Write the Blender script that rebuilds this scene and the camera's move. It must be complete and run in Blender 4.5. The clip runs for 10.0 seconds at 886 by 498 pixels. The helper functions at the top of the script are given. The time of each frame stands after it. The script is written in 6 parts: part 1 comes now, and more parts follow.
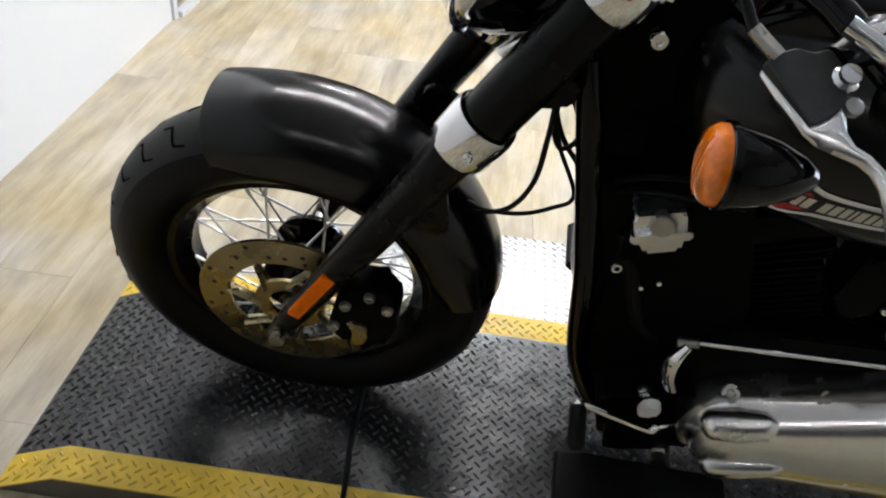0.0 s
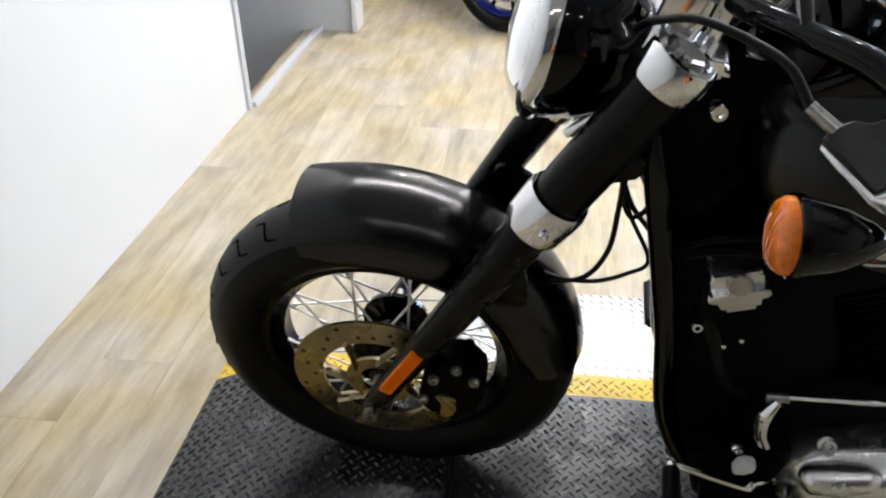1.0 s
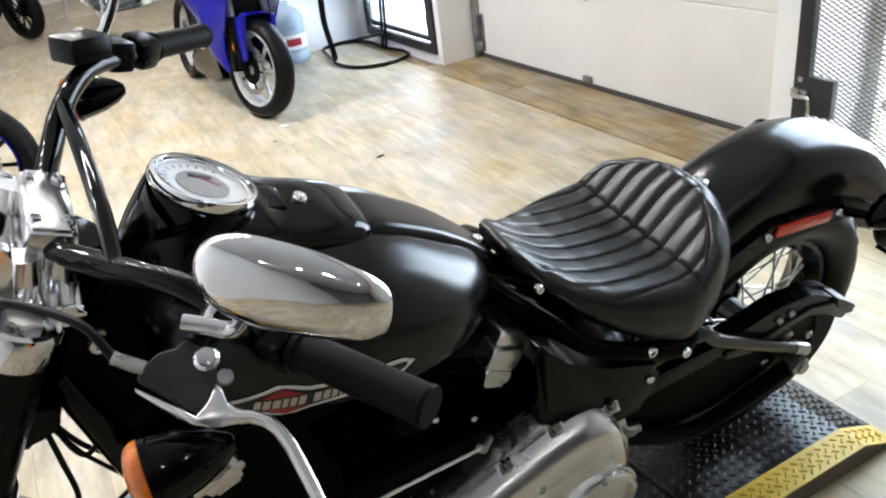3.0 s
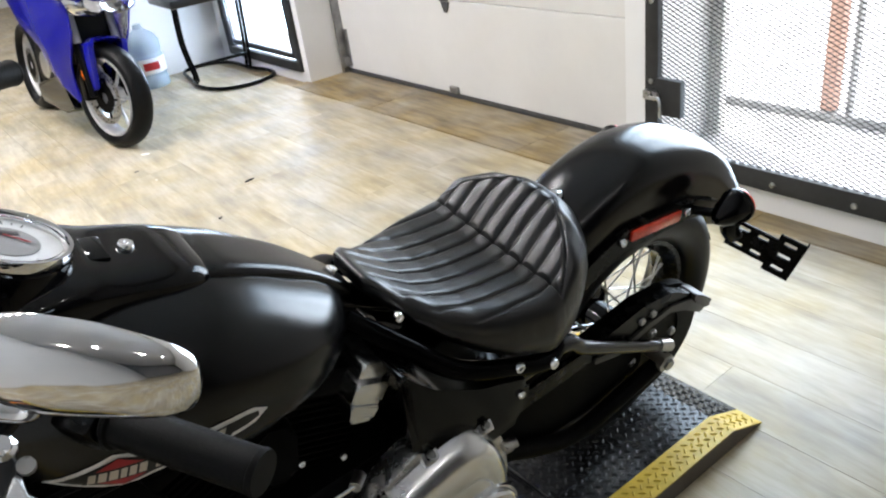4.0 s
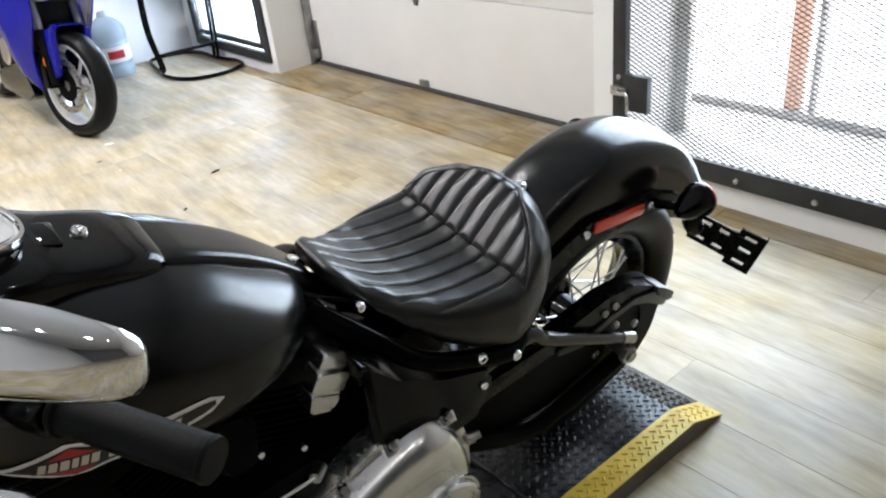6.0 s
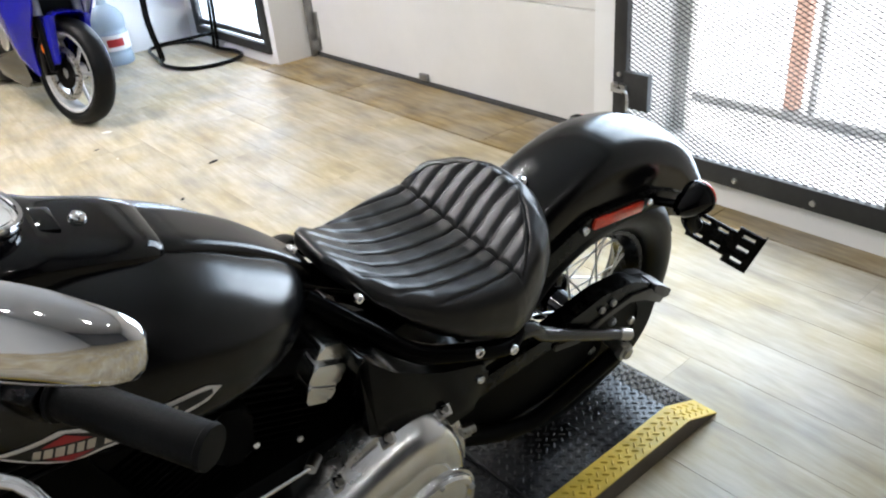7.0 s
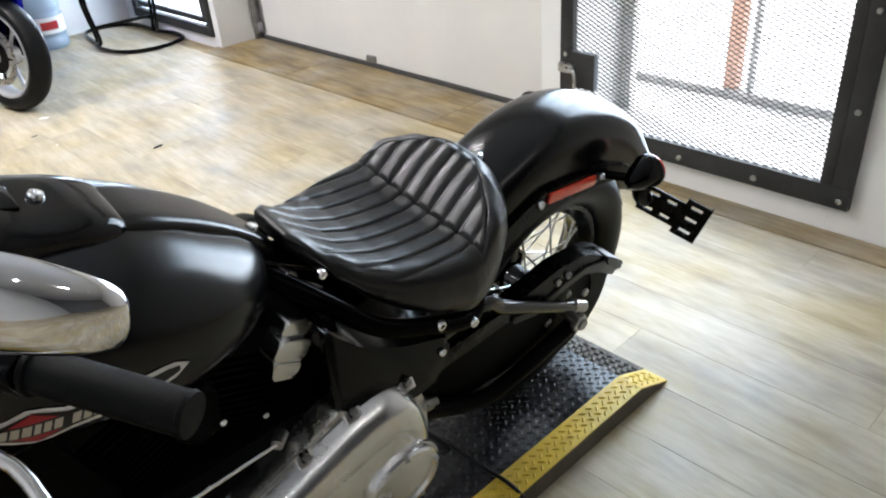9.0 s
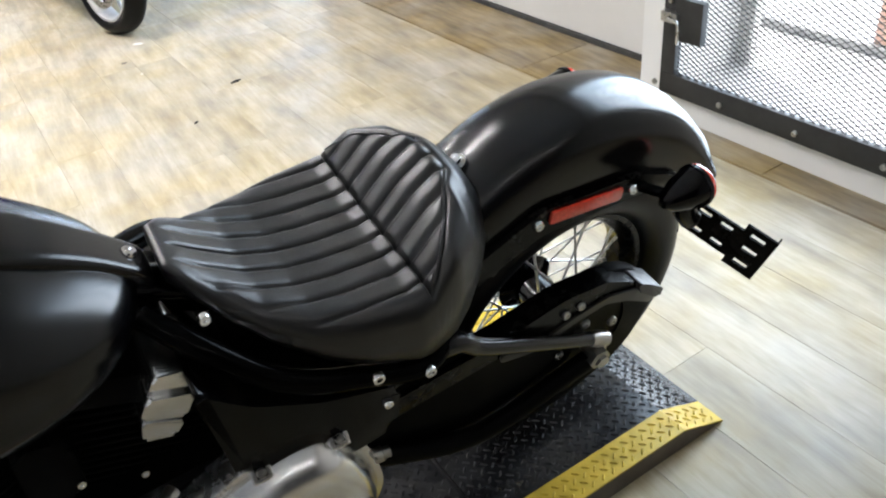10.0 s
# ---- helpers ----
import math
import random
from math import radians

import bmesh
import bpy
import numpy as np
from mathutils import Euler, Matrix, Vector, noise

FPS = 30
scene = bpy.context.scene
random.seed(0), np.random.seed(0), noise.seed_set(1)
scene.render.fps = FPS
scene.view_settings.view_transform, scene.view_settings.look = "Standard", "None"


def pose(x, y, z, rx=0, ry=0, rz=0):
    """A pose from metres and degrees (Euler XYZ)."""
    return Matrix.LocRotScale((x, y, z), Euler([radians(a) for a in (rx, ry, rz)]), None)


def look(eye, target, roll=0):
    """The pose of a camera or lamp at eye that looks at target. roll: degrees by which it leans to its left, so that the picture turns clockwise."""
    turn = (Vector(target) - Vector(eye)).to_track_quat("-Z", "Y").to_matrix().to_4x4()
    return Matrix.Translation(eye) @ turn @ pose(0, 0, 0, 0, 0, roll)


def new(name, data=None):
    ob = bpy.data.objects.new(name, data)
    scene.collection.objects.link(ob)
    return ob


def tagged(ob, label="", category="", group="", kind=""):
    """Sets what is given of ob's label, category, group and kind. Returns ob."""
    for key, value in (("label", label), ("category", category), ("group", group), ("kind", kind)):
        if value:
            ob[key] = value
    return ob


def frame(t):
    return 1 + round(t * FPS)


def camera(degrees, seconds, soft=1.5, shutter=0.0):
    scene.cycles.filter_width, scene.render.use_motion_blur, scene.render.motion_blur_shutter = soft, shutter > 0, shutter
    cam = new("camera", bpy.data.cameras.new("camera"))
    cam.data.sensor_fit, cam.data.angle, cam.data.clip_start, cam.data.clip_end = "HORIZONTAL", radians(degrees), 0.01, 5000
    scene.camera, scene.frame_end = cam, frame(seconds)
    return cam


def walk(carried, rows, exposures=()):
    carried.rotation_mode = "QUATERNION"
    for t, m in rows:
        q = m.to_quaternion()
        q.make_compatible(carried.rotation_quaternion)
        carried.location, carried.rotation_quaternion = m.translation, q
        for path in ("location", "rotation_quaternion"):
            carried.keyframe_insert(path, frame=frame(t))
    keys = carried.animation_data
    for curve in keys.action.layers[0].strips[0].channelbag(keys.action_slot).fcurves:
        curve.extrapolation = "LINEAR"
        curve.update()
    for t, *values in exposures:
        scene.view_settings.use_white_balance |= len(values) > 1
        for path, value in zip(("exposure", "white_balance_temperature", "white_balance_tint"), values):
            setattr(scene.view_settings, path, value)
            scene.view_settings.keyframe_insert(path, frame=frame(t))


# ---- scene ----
cam = camera(60.0, 10.0, soft=2.1)
PATH = [
    (0, (0.351, -0.971, 1.209), (0.27, 0.616, -0.005), 7.8),
    (0.5, (0.316, -0.992, 1.222), (0.0, 0.57, 0.013), 4.3),
    (1, (0.338, -0.997, 1.258), (0.058, 0.646, 0.153), -0.2),
    (1.5, (0.402, -1.0, 1.335), (0.343, 0.721, 0.318), -6.2),
    (2, (0.483, -0.996, 1.352), (0.717, 0.734, 0.376), -7.3),
    (2.5, (0.546, -1.0, 1.362), (1.086, 0.675, 0.412), -7.6),
    (3, (0.578, -0.998, 1.36), (1.269, 0.63, 0.426), -7.8),
    (3.2, (0.594, -1.002, 1.36), (1.346, 0.6, 0.428), -7.9),
    (4.3, (0.654, -0.984, 1.357), (1.632, 0.48, 0.408), -7.9),
    (4.5, (0.656, -0.988, 1.356), (1.646, 0.466, 0.405), -7.6),
    (5, (0.657, -0.992, 1.353), (1.66, 0.448, 0.395), -7.0),
    (5.5, (0.656, -0.994, 1.351), (1.655, 0.447, 0.389), -7.0),
    (7, (0.65, -0.99, 1.345), (1.652, 0.44, 0.37), -5.4),
    (7.5, (0.651, -0.99, 1.346), (1.645, 0.437, 0.357), -5.5),
    (8, (0.645, -0.983, 1.344), (1.634, 0.446, 0.354), -4.8),
    (8.5, (0.631, -0.983, 1.343), (1.664, 0.417, 0.357), -3.0),
    (9, (0.621, -0.994, 1.341), (1.712, 0.336, 0.321), -4.5),
    (9.3, (0.69, -0.972, 1.326), (1.749, 0.377, 0.297), -5.4),
    (9.5, (0.789, -0.96, 1.32), (1.749, 0.486, 0.326), -5.6),
    (9.8, (0.935, -0.934, 1.322), (1.744, 0.555, 0.26), -4.2),
    (10, (1.011, -0.901, 1.306), (1.753, 0.554, 0.152), -6.7),
]
walk(cam, [(t, look(eye, target, roll)) for t, eye, target, roll in PATH],
     [(0.0, 0.07), (0.6, 0.14), (1.5, 0.12), (2.5, 0.22), (4.3, 0.13), (10.0, 0.12)])

# world, sun and lamps
world = bpy.data.worlds.new("world")
scene.world = world
world.use_nodes = True
wn = world.node_tree.nodes
sky = wn.new("ShaderNodeTexSky")
sky.sky_type, sky.sun_disc = "NISHITA", False
sky.sun_elevation, sky.sun_rotation = radians(38), radians(60)
world.node_tree.links.new(sky.outputs["Color"], wn["Background"].inputs["Color"])
wn["Background"].inputs["Strength"].default_value = 0.15


def lamp(name, kind, m, energy, color=(1, 1, 1), size=1.0, size_y=None):
    data = bpy.data.lights.new(name, kind)
    data.energy, data.color = energy, color
    if kind == "AREA":
        data.shape, data.size, data.size_y = "RECTANGLE", size, size_y or size
    if kind == "SUN":
        data.angle = radians(size)
    ob = new(name, data)
    ob.matrix_world = m
    return ob


lamp("sun", "SUN", look((2, 6, 9), (0, 0, 0)), 4.0, (1, 0.97, 0.93), 8.0)


# ---- materials ----
def material(name, color, rough=0.5, metal=0.0, vary=0.0, scale=8.0, bump=0.0, bump_scale=200.0, coat=0.0, rough_vary=0.0,
             color2=None, stretch=(1, 1, 1), transmission=0.0, emit=0.0, per_object=0.0, spec=0.5, ior=1.45):
    """A principled material with colour variation, uneven gloss and fine relief, all in object space."""
    mat = bpy.data.materials.new(name)
    mat.use_nodes = True
    nt = mat.node_tree
    n, link = nt.nodes, nt.links.new
    b = n["Principled BSDF"]
    b.inputs["Base Color"].default_value = (*color, 1)
    b.inputs["Roughness"].default_value, b.inputs["Metallic"].default_value = rough, metal
    b.inputs["Coat Weight"].default_value, b.inputs["Coat Roughness"].default_value = coat, 0.05
    b.inputs["Transmission Weight"].default_value, b.inputs["IOR"].default_value = transmission, ior
    b.inputs["Specular IOR Level"].default_value = spec
    if emit:
        b.inputs["Emission Color"].default_value, b.inputs["Emission Strength"].default_value = (*color, 1), emit
    tc, mp = n.new("ShaderNodeTexCoord"), n.new("ShaderNodeMapping")
    mp.inputs["Scale"].default_value = stretch
    link(tc.outputs["Object"], mp.inputs["Vector"])
    if vary or rough_vary:
        noise_tex = n.new("ShaderNodeTexNoise")
        noise_tex.inputs["Scale"].default_value, noise_tex.inputs["Detail"].default_value = scale, 8
        noise_tex.inputs["Roughness"].default_value = 0.65
        link(mp.outputs["Vector"], noise_tex.inputs["Vector"])
        fac = noise_tex.outputs["Fac"]
        if vary:
            ramp = n.new("ShaderNodeValToRGB")
            other = color2 or tuple(max(0, c * (1 - vary)) for c in color)
            ramp.color_ramp.elements[0].position, ramp.color_ramp.elements[1].position = 0.36, 0.66
            ramp.color_ramp.elements[0].color, ramp.color_ramp.elements[1].color = (*other, 1), (*color, 1)
            link(fac, ramp.inputs["Fac"])
            out = ramp.outputs["Color"]
            if per_object:
                info, hsv = n.new("ShaderNodeObjectInfo"), n.new("ShaderNodeHueSaturation")
                mr = n.new("ShaderNodeMapRange")
                mr.inputs["To Min"].default_value, mr.inputs["To Max"].default_value = 1 - per_object, 1 + per_object
                link(info.outputs["Random"], mr.inputs["Value"])
                link(mr.outputs["Result"], hsv.inputs["Value"])
                link(out, hsv.inputs["Color"])
                out = hsv.outputs["Color"]
            link(out, b.inputs["Base Color"])
        if rough_vary:
            mr = n.new("ShaderNodeMapRange")
            mr.inputs["From Min"].default_value, mr.inputs["From Max"].default_value = 0.3, 0.7
            mr.inputs["To Min"].default_value, mr.inputs["To Max"].default_value = max(0.02, rough - rough_vary), rough + rough_vary
            link(fac, mr.inputs["Value"])
            link(mr.outputs["Result"], b.inputs["Roughness"])
    if bump:
        fine, bp = n.new("ShaderNodeTexNoise"), n.new("ShaderNodeBump")
        fine.inputs["Scale"].default_value, fine.inputs["Detail"].default_value = bump_scale, 4
        bp.inputs["Strength"].default_value, bp.inputs["Distance"].default_value = bump, 0.002
        link(mp.outputs["Vector"], fine.inputs["Vector"])
        link(fine.outputs["Fac"], bp.inputs["Height"])
        link(bp.outputs["Normal"], b.inputs["Normal"])
    return mat


def floor_material(name, tones, per_object, rough):
    """Printed vinyl plank: long streaks of grain, paler and darker clouds, worn uneven gloss."""
    mat = bpy.data.materials.new(name)
    mat.use_nodes = True
    nt = mat.node_tree
    n, link = nt.nodes, nt.links.new
    b = n["Principled BSDF"]
    geo, info = n.new("ShaderNodeNewGeometry"), n.new("ShaderNodeObjectInfo")
    shift, add = n.new("ShaderNodeVectorMath"), n.new("ShaderNodeVectorMath")
    shift.operation = "SCALE"
    comb = n.new("ShaderNodeCombineXYZ")
    link(info.outputs["Random"], comb.inputs["X"])
    link(info.outputs["Random"], comb.inputs["Y"])
    link(comb.outputs["Vector"], shift.inputs[0])
    shift.inputs["Scale"].default_value = 37.0
    link(geo.outputs["Position"], add.inputs[0])
    link(shift.outputs["Vector"], add.inputs[1])

    def grain(scale, stretch, detail):
        mp, tex = n.new("ShaderNodeMapping"), n.new("ShaderNodeTexNoise")
        mp.inputs["Scale"].default_value = stretch
        link(add.outputs["Vector"], mp.inputs["Vector"])
        tex.inputs["Scale"].default_value, tex.inputs["Detail"].default_value, tex.inputs["Roughness"].default_value = scale, detail, 0.6
        link(mp.outputs["Vector"], tex.inputs["Vector"])
        return tex.outputs["Fac"]

    coarse, streak, hair = grain(5, (1.6, 0.5, 1), 4), grain(9, (3.2, 0.35, 1), 6), grain(60, (3.0, 0.12, 1), 3)
    mix = n.new("ShaderNodeMath")
    mix.operation = "MULTIPLY_ADD"
    link(streak, mix.inputs[0])
    mix.inputs[1].default_value = 0.34
    half = n.new("ShaderNodeMath")
    half.operation = "MULTIPLY_ADD"
    link(coarse, half.inputs[0])
    half.inputs[1].default_value = 0.56
    tiny = n.new("ShaderNodeMath")
    tiny.operation = "MULTIPLY"
    link(hair, tiny.inputs[0])
    tiny.inputs[1].default_value = 0.10
    link(tiny.outputs[0], half.inputs[2])
    link(half.outputs[0], mix.inputs[2])
    ramp = n.new("ShaderNodeValToRGB")
    e = ramp.color_ramp.elements
    e[0].position, e[0].color = 0.34, (*tones[0], 1)
    e[1].position, e[1].color = 0.64, (*tones[2], 1)
    mid = e.new(0.49)
    mid.color = (*tones[1], 1)
    link(mix.outputs[0], ramp.inputs["Fac"])
    hsv, mr = n.new("ShaderNodeHueSaturation"), n.new("ShaderNodeMapRange")
    mr.inputs["To Min"].default_value, mr.inputs["To Max"].default_value = 1 - per_object, 1 + per_object
    link(info.outputs["Random"], mr.inputs["Value"])
    link(mr.outputs["Result"], hsv.inputs["Value"])
    cloud, sat = n.new("ShaderNodeTexNoise"), n.new("ShaderNodeMapRange")
    cloud.inputs["Scale"].default_value, cloud.inputs["Detail"].default_value = 3.4, 3
    link(geo.outputs["Position"], cloud.inputs["Vector"])
    sat.inputs["From Min"].default_value, sat.inputs["From Max"].default_value = 0.34, 0.66
    sat.inputs["To Min"].default_value, sat.inputs["To Max"].default_value = 0.60, 1.22
    link(cloud.outputs["Fac"], sat.inputs["Value"])
    link(sat.outputs["Result"], hsv.inputs["Saturation"])
    link(ramp.outputs["Color"], hsv.inputs["Color"])
    link(hsv.outputs["Color"], b.inputs["Base Color"])
    rr = n.new("ShaderNodeMapRange")
    rr.inputs["To Min"].default_value, rr.inputs["To Max"].default_value = rough - 0.08, rough + 0.12
    link(coarse, rr.inputs["Value"])
    link(rr.outputs["Result"], b.inputs["Roughness"])
    bp = n.new("ShaderNodeBump")
    bp.inputs["Strength"].default_value, bp.inputs["Distance"].default_value = 0.12, 0.001
    link(hair, bp.inputs["Height"])
    link(bp.outputs["Normal"], b.inputs["Normal"])
    return mat


M_PLANK = floor_material("vinyl_plank", ((0.250, 0.209, 0.146), (0.400, 0.336, 0.222), (0.540, 0.482, 0.355)), 0.05, 0.46)
M_PLY = floor_material("plywood", ((0.085, 0.060, 0.028), (0.24, 0.178, 0.092), (0.40, 0.315, 0.185)), 0.06, 0.5)
M_WALL = material("wall_paint", (0.78, 0.78, 0.77), 0.6, vary=0.05, scale=1.5, bump=0.06, bump_scale=90)
# dark tone for the unseen south wall, keeps near-side reflections black
M_UNSEEN_DARK = material("unseen_dark_wall", (0.13, 0.13, 0.135), 0.6, vary=0.06, scale=1.5, bump=0.06, bump_scale=90)
# wall grey with the stairwell's shade put into the colour
M_GREY_WALL = material("shaded_wall_grey", (0.55, 0.56, 0.58), 0.6, vary=0.06, scale=1.2, bump=0.06, bump_scale=90)
M_PARTITION = material("partition_paint", (0.70, 0.695, 0.69), 0.55, vary=0.04, scale=1.2, bump=0.05, bump_scale=90)
M_CEIL = material("ceiling_paint", (0.54, 0.54, 0.55), 0.8, vary=0.04, scale=2)
M_DOOR = material("garage_panel", (0.70, 0.69, 0.66), 0.5, vary=0.06, scale=2.5, bump=0.08, bump_scale=300)
M_GALV = material("galvanised_steel", (0.42, 0.42, 0.42), 0.45, 1.0, vary=0.35, scale=14, rough_vary=0.1)
M_HINGE = material("dull_hinge_steel", (0.16, 0.155, 0.15), 0.45, 0.7, vary=0.3, scale=30)
M_SEAL = material("rubber_seal", (0.07, 0.068, 0.066), 0.7, vary=0.4, scale=30)
M_GATE = material("gate_steel", (0.036, 0.036, 0.036), 0.5, 0.0, spec=0.3, vary=0.4, scale=10, bump=0.1, bump_scale=80)
M_MESH = material("gate_mesh", (0.016, 0.016, 0.017), 0.6, 0.0, spec=0.2, vary=0.4, scale=20)
M_DENIM = material("matte_black_paint", (0.0015, 0.0015, 0.0019), 0.20, 0.0, vary=0.15, scale=6, rough_vary=0.015, spec=0.52)
M_GLOSS = material("gloss_black_paint", (0.0012, 0.0012, 0.0016), 0.06, 0.0, spec=0.30)
M_SATIN = material("satin_black", (0.002, 0.002, 0.002), 0.26, 0.0, vary=0.2, scale=20, rough_vary=0.04, spec=0.18)
M_DARK = material("wrinkle_black", (0.002, 0.002, 0.002), 0.45, 0.0, spec=0.055, vary=0.3, scale=30, bump=0.25, bump_scale=500)
M_CHROME = material("chrome", (0.90, 0.90, 0.91), 0.06, 1.0)
M_BRIGHT = material("soft_chrome", (0.93, 0.93, 0.94), 0.17, 1.0, vary=0.06, scale=20, rough_vary=0.05)
M_POLISH = material("polished_cast_aluminium", (0.90, 0.90, 0.90), 0.24, 1.0, vary=0.14, scale=9, rough_vary=0.06, bump=0.04, bump_scale=120)
M_COVER = material("black_cover_paint", (0.0015, 0.0015, 0.0015), 0.14, 0.0, spec=0.035, vary=0.2, scale=12, rough_vary=0.03)
M_PANEL = material("gloss_black_panel", (0.0025, 0.0025, 0.0025), 0.14, 0.0, spec=0.16, vary=0.2, scale=12, rough_vary=0.03)
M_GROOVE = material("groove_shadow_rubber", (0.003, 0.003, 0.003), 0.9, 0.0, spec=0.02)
M_PERCH = material("cast_dark_lever_bracket", (0.035, 0.035, 0.036), 0.38, 0.0, spec=0.4, vary=0.3, scale=40, bump=0.1, bump_scale=400)
M_STEEL = material("machined_steel", (0.48, 0.47, 0.45), 0.3, 1.0, vary=0.2, scale=25, rough_vary=0.08)
M_SPOKE = material("bright_steel_spoke", (0.80, 0.80, 0.80), 0.32, 1.0)
M_DISC = material("brake_disc_steel", (0.40, 0.34, 0.20), 0.28, 1.0, vary=0.25, scale=18, rough_vary=0.08)
M_TUBE = material("grey_satin_tube", (0.018, 0.018, 0.0185), 0.24, 0.0, spec=0.8, vary=0.2, scale=20, rough_vary=0.04)
M_LIP = material("dusty_guard_edge", (0.030, 0.028, 0.026), 0.35, 0.0, vary=0.4, scale=30, rough_vary=0.08)
M_RUBBER = material("tyre_rubber", (0.0055, 0.0055, 0.0058), 0.38, 0.0, spec=0.15, vary=0.3, scale=14, rough_vary=0.06, bump=0.12, bump_scale=220)
M_TREAD = material("dusty_tread_rubber", (0.024, 0.024, 0.0235), 0.55, 0.0, spec=0.25, vary=0.35, scale=20, rough_vary=0.08, bump=0.15, bump_scale=260)
# dusty rear tread, paled much further for the gate's daylight on it
M_TREAD_DAYLIT = material("daylit_dusty_tread", (0.30, 0.30, 0.29), 0.6, 0.0, vary=0.35, scale=20, bump=0.15, bump_scale=260)
M_GRIP = material("grip_rubber", (0.0045, 0.0045, 0.0045), 0.5, 0.0, spec=0.12, vary=0.3, scale=30, bump=0.3, bump_scale=900)
M_LEATHER = material("black_leatherette", (0.0040, 0.0040, 0.0044), 0.33, 0.0, spec=0.85, vary=0.2, scale=24, rough_vary=0.06, bump=0.22, bump_scale=700)
M_AMBER = material("amber_lens", (1.0, 0.22, 0.0), 0.07, 0.0, coat=0.7, vary=0.35, scale=70, spec=0.5, bump=0.25, bump_scale=60)
M_AMBER_REF = material("amber_reflector", (1.0, 0.19, 0.0), 0.3, 0.0, vary=0.15, scale=160, spec=0.15)
M_RED = material("red_reflector", (0.95, 0.07, 0.035), 0.2, 0.0, vary=0.25, scale=160, coat=0.5)
M_LENS = material("clear_glass", (0.95, 0.97, 1.0), 0.03, 0.0, transmission=1.0)
M_YELLOW = material("yellow_paint", (0.72, 0.50, 0.05), 0.42, 0.0, vary=0.28, scale=16, rough_vary=0.12, bump=0.1, bump_scale=150)
M_PLATE = material("black_tread_plate", (0.022, 0.0225, 0.024), 0.24, 0.0, spec=0.62, vary=0.4, scale=7, rough_vary=0.12, bump=0.08, bump_scale=160)
M_SIDE = material("worn_tread_plate_side", (0.16, 0.14, 0.12), 0.5, 0.5, vary=0.5, scale=14, rough_vary=0.12)
M_WHITE = material("white_print", (0.80, 0.79, 0.76), 0.3)
M_REDP = material("red_print", (0.42, 0.025, 0.03), 0.3)
M_BLACKP = material("black_print", (0.01, 0.01, 0.01), 0.3)
M_GREYP = material("cream_print", (0.62, 0.57, 0.47), 0.35)
M_CONCRETE = material("outside_concrete", (0.74, 0.74, 0.73), 0.85, vary=0.25, scale=3, bump=0.2, bump_scale=40)
M_BRICKRED = material("red_oxide_post", (0.60, 0.37, 0.29), 0.7, vary=0.2, scale=12)
M_BLUE = material("blue_fairing_paint", (0.005, 0.006, 0.29), 0.16, 0.0, coat=0.3, spec=0.3, vary=0.1, scale=5)
M_BLUEW = material("blue_wheel_paint", (0.004, 0.009, 0.12), 0.25, 0.0, coat=0.4)
M_SILVER = material("silver_wheel_paint", (0.58, 0.58, 0.59), 0.34, 0.45, vary=0.15, scale=20)
M_BRONZE = material("bronze_exhaust", (0.42, 0.31, 0.18), 0.3, 1.0, vary=0.3, scale=14)
M_PLASTIC = material("black_plastic", (0.003, 0.003, 0.0033), 0.42, 0.0, spec=0.16, vary=0.2, scale=30)
M_WOOD = material("pale_wood", (0.62, 0.49, 0.31), 0.5, vary=0.3, scale=9, stretch=(6, 6, 0.6))
M_CLEARPL = material("bluish_plastic", (0.50, 0.62, 0.72), 0.25, transmission=0.35)
# dial grey lightened to include the bright reflection on the gauge
M_DIAL = material("dial_face_with_reflection", (0.70, 0.69, 0.66), 0.4, vary=0.2, scale=30)
M_DIALC = material("dark_dial_centre", (0.26, 0.25, 0.24), 0.45, vary=0.2, scale=40)
M_THIN = material("thin_gauge_glass", (0.97, 0.98, 1.0), 0.04, 0.0, transmission=1.0, ior=1.16)
M_LIGHT = material("lamp_diffuser", (1.0, 0.97, 0.92), 0.4, emit=14.0)


# ---- mesh tools ----
def part(name, bm, mat, parent=None, label="", smooth=True, sharp=38):
    """Links a bmesh as one mesh object, under a thing or a part if one is given."""
    bmesh.ops.recalc_face_normals(bm, faces=bm.faces)
    me = bpy.data.meshes.new(name)
    bm.to_mesh(me)
    bm.free()
    me.materials.append(mat)
    if smooth:
        me.polygons.foreach_set("use_smooth", [True] * len(me.polygons))
        me.set_sharp_from_angle(angle=radians(sharp))
    ob = new(name, me)
    if parent:
        ob.parent = parent
    if label:
        tagged(ob, label)
    return ob


def V(*a):
    return Vector(a)


def spline(pts, n=8, closed=False):
    """Points on a smooth curve through pts (Catmull-Rom)."""
    p = [Vector(q) for q in pts]
    k = len(p)
    out = []
    for i in range(k if closed else k - 1):
        a = p[(i - 1) % k] if closed or i else 2 * p[0] - p[1]
        b, c = p[i], p[(i + 1) % k]
        d = p[(i + 2) % k] if closed or i + 2 < k else 2 * p[-1] - p[-2]
        for j in range(n):
            t = j / n
            out.append(0.5 * (2 * b + (c - a) * t + (2 * a - 5 * b + 4 * c - d) * t * t + (3 * b - a - 3 * c + d) * t ** 3))
    if not closed:
        out.append(p[-1])
    return out


